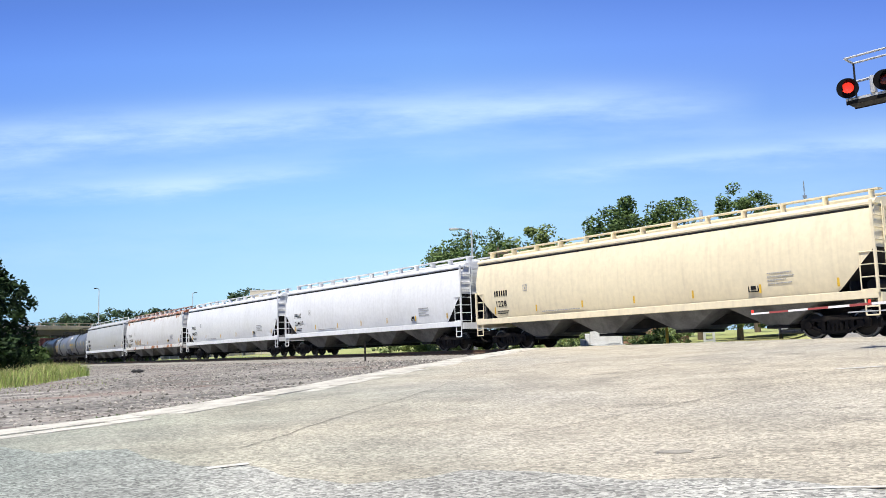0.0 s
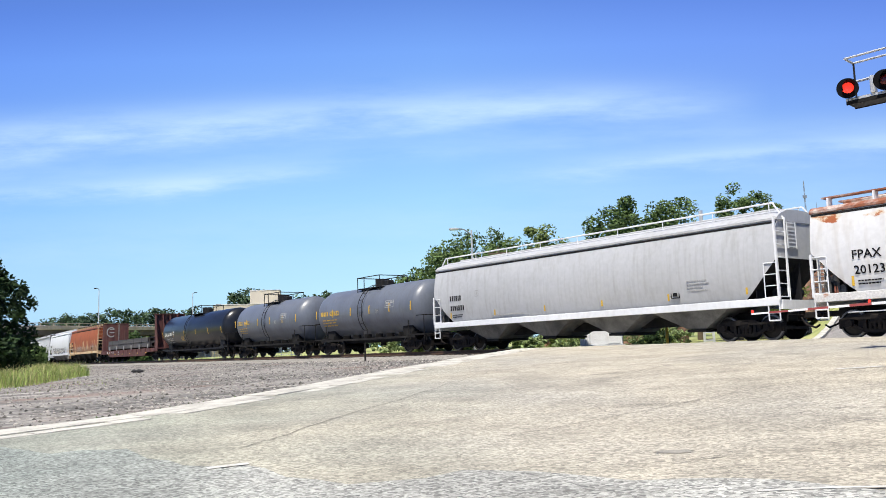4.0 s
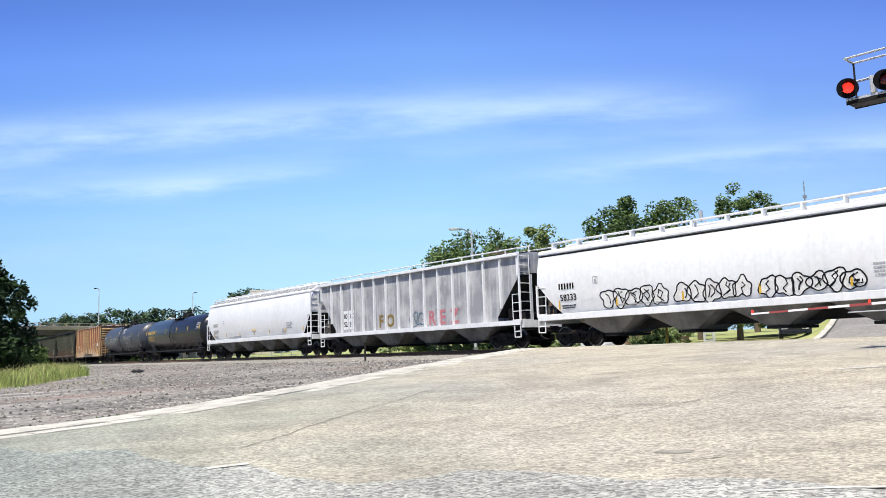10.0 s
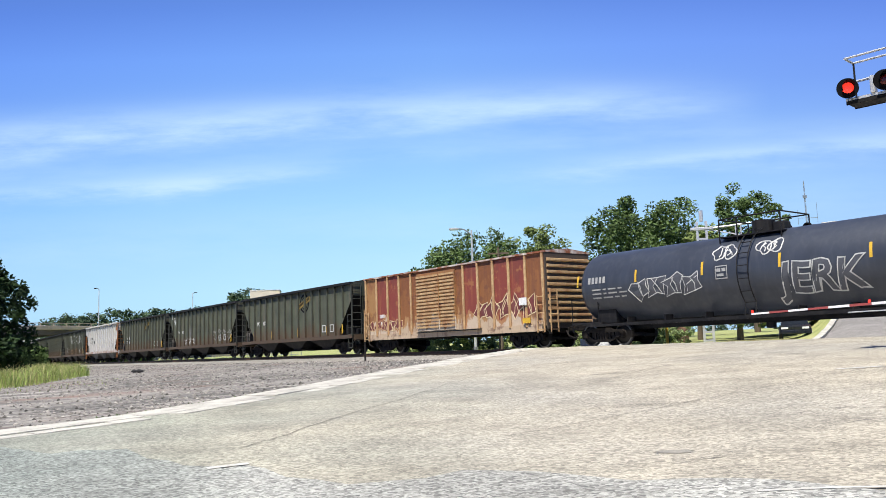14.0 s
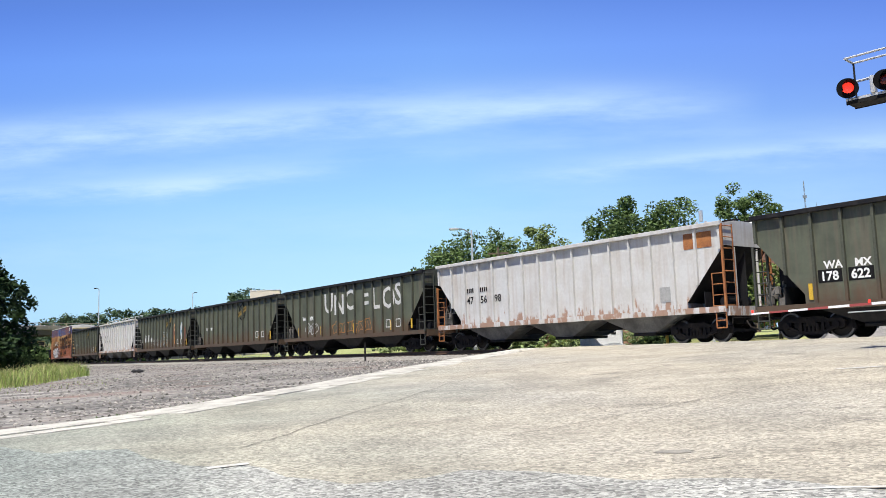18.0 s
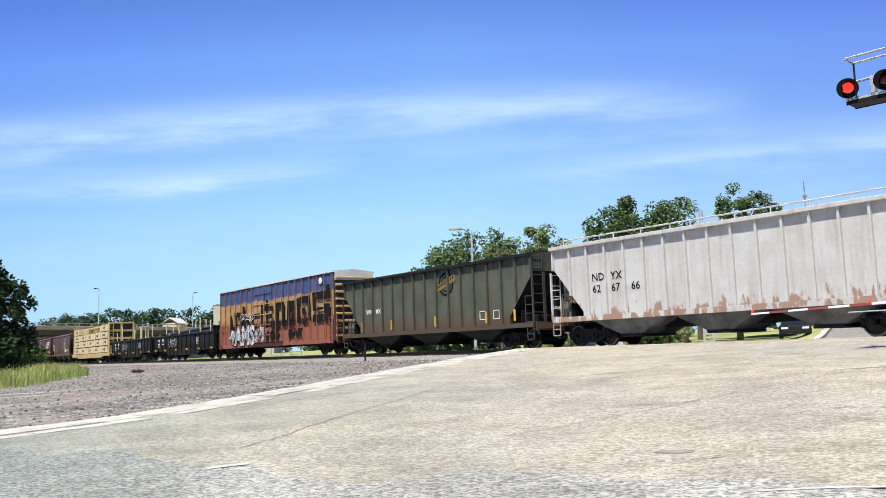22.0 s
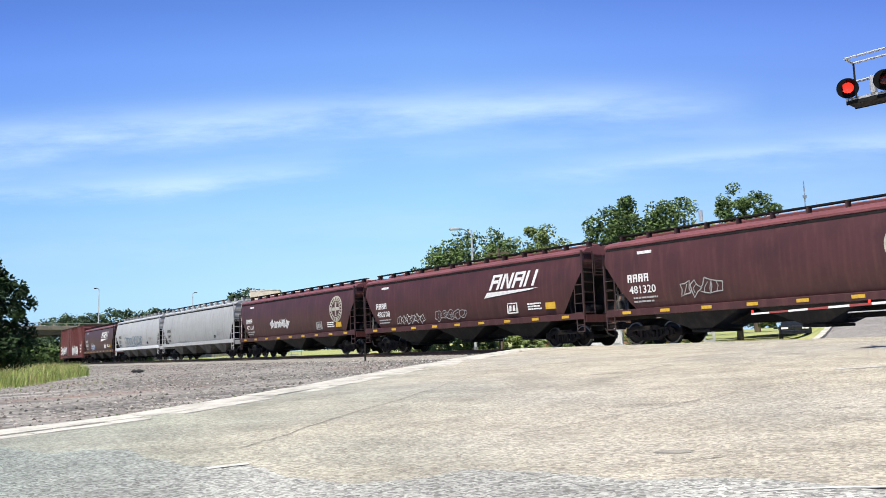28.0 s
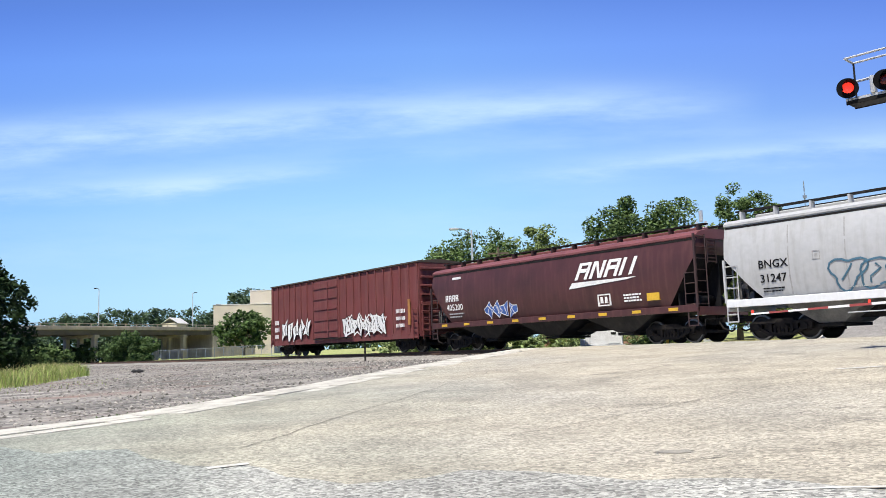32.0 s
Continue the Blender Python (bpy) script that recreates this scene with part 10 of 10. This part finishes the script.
    for e, (p, c) in zip(blue.color_ramp.elements, ((0.0, (0.385, 0.59, 0.74)), (0.18, (0.36, 0.58, 0.745)), (0.42, (0.25, 0.475, 0.735)), (0.74, (0.15, 0.305, 0.69)), (1.0, (0.11, 0.24, 0.69)))):
        e.position, e.color = p, (*c, 1)
    l.new(math_node("MULTIPLY", sp.outputs["Z"], 1 / 1800.0), blue.inputs[0])
    # paler above the middle of the view, deeper to both sides
    side = n.new("ShaderNodeValToRGB")
    for _ in range(3):
        side.color_ramp.elements.new(0.5)
    for e, (p, c) in zip(side.color_ramp.elements, ((0.0, (0.86, 0.89, 0.97)), (0.27, (0.99, 1.0, 1.0)), (0.5, (1.07, 1.06, 1.0)), (0.72, (0.99, 0.95, 0.99)), (1.0, (0.93, 0.86, 0.94)))):
        e.position, e.color = p, (*c, 1)
    l.new(math_node("MULTIPLY_ADD", sp.outputs["X"], 1 / 4600.0, 0.5), side.inputs[0])
    both = n.new("ShaderNodeMixRGB")
    both.blend_type = "MULTIPLY"
    both.inputs[0].default_value = 1.0
    l.new(blue.outputs[0], both.inputs[1])
    l.new(side.outputs[0], both.inputs[2])
    l.new(both.outputs[0], low.inputs["Color"])
    m0 = n.new("ShaderNodeMixShader")
    l.new(haze, m0.inputs[0])
    l.new(tr.outputs[0], m0.inputs[1])
    l.new(low.outputs[0], m0.inputs[2])
    l.new(m0.outputs[0], mx.inputs[1])
    l.new(mx.outputs[0], out.inputs["Surface"])
    me.materials.append(m)
    tagged(new("backdrop", me), "streaks of thin white cirrus in a blue sky", "sky", kind="structure")


build_clouds()


def motions():
    """Everything on the train runs along the track at the train's pace, and its wheels roll."""
    for ob, u in MOVING:
        walk(ob, [(float(t), track_pose(u + gone(t))) for t in range(0, 33, 2)])
    rolling = {}
    for w in WHEELSETS:
        x = w.matrix_basis.translation.x
        if x not in rolling:
            walk(w, [(k / FPS, pose(x, 0, 0.457, 0, math.degrees(gone(k / FPS) / 0.457) % 360, 0)) for k in range(int(32 * FPS) + 1)])
            rolling[x] = w.animation_data
        else:
            w.rotation_mode = "QUATERNION"
            keys = w.animation_data_create()
            keys.action = rolling[x].action
            keys.action_slot = rolling[x].action_slot


motions()
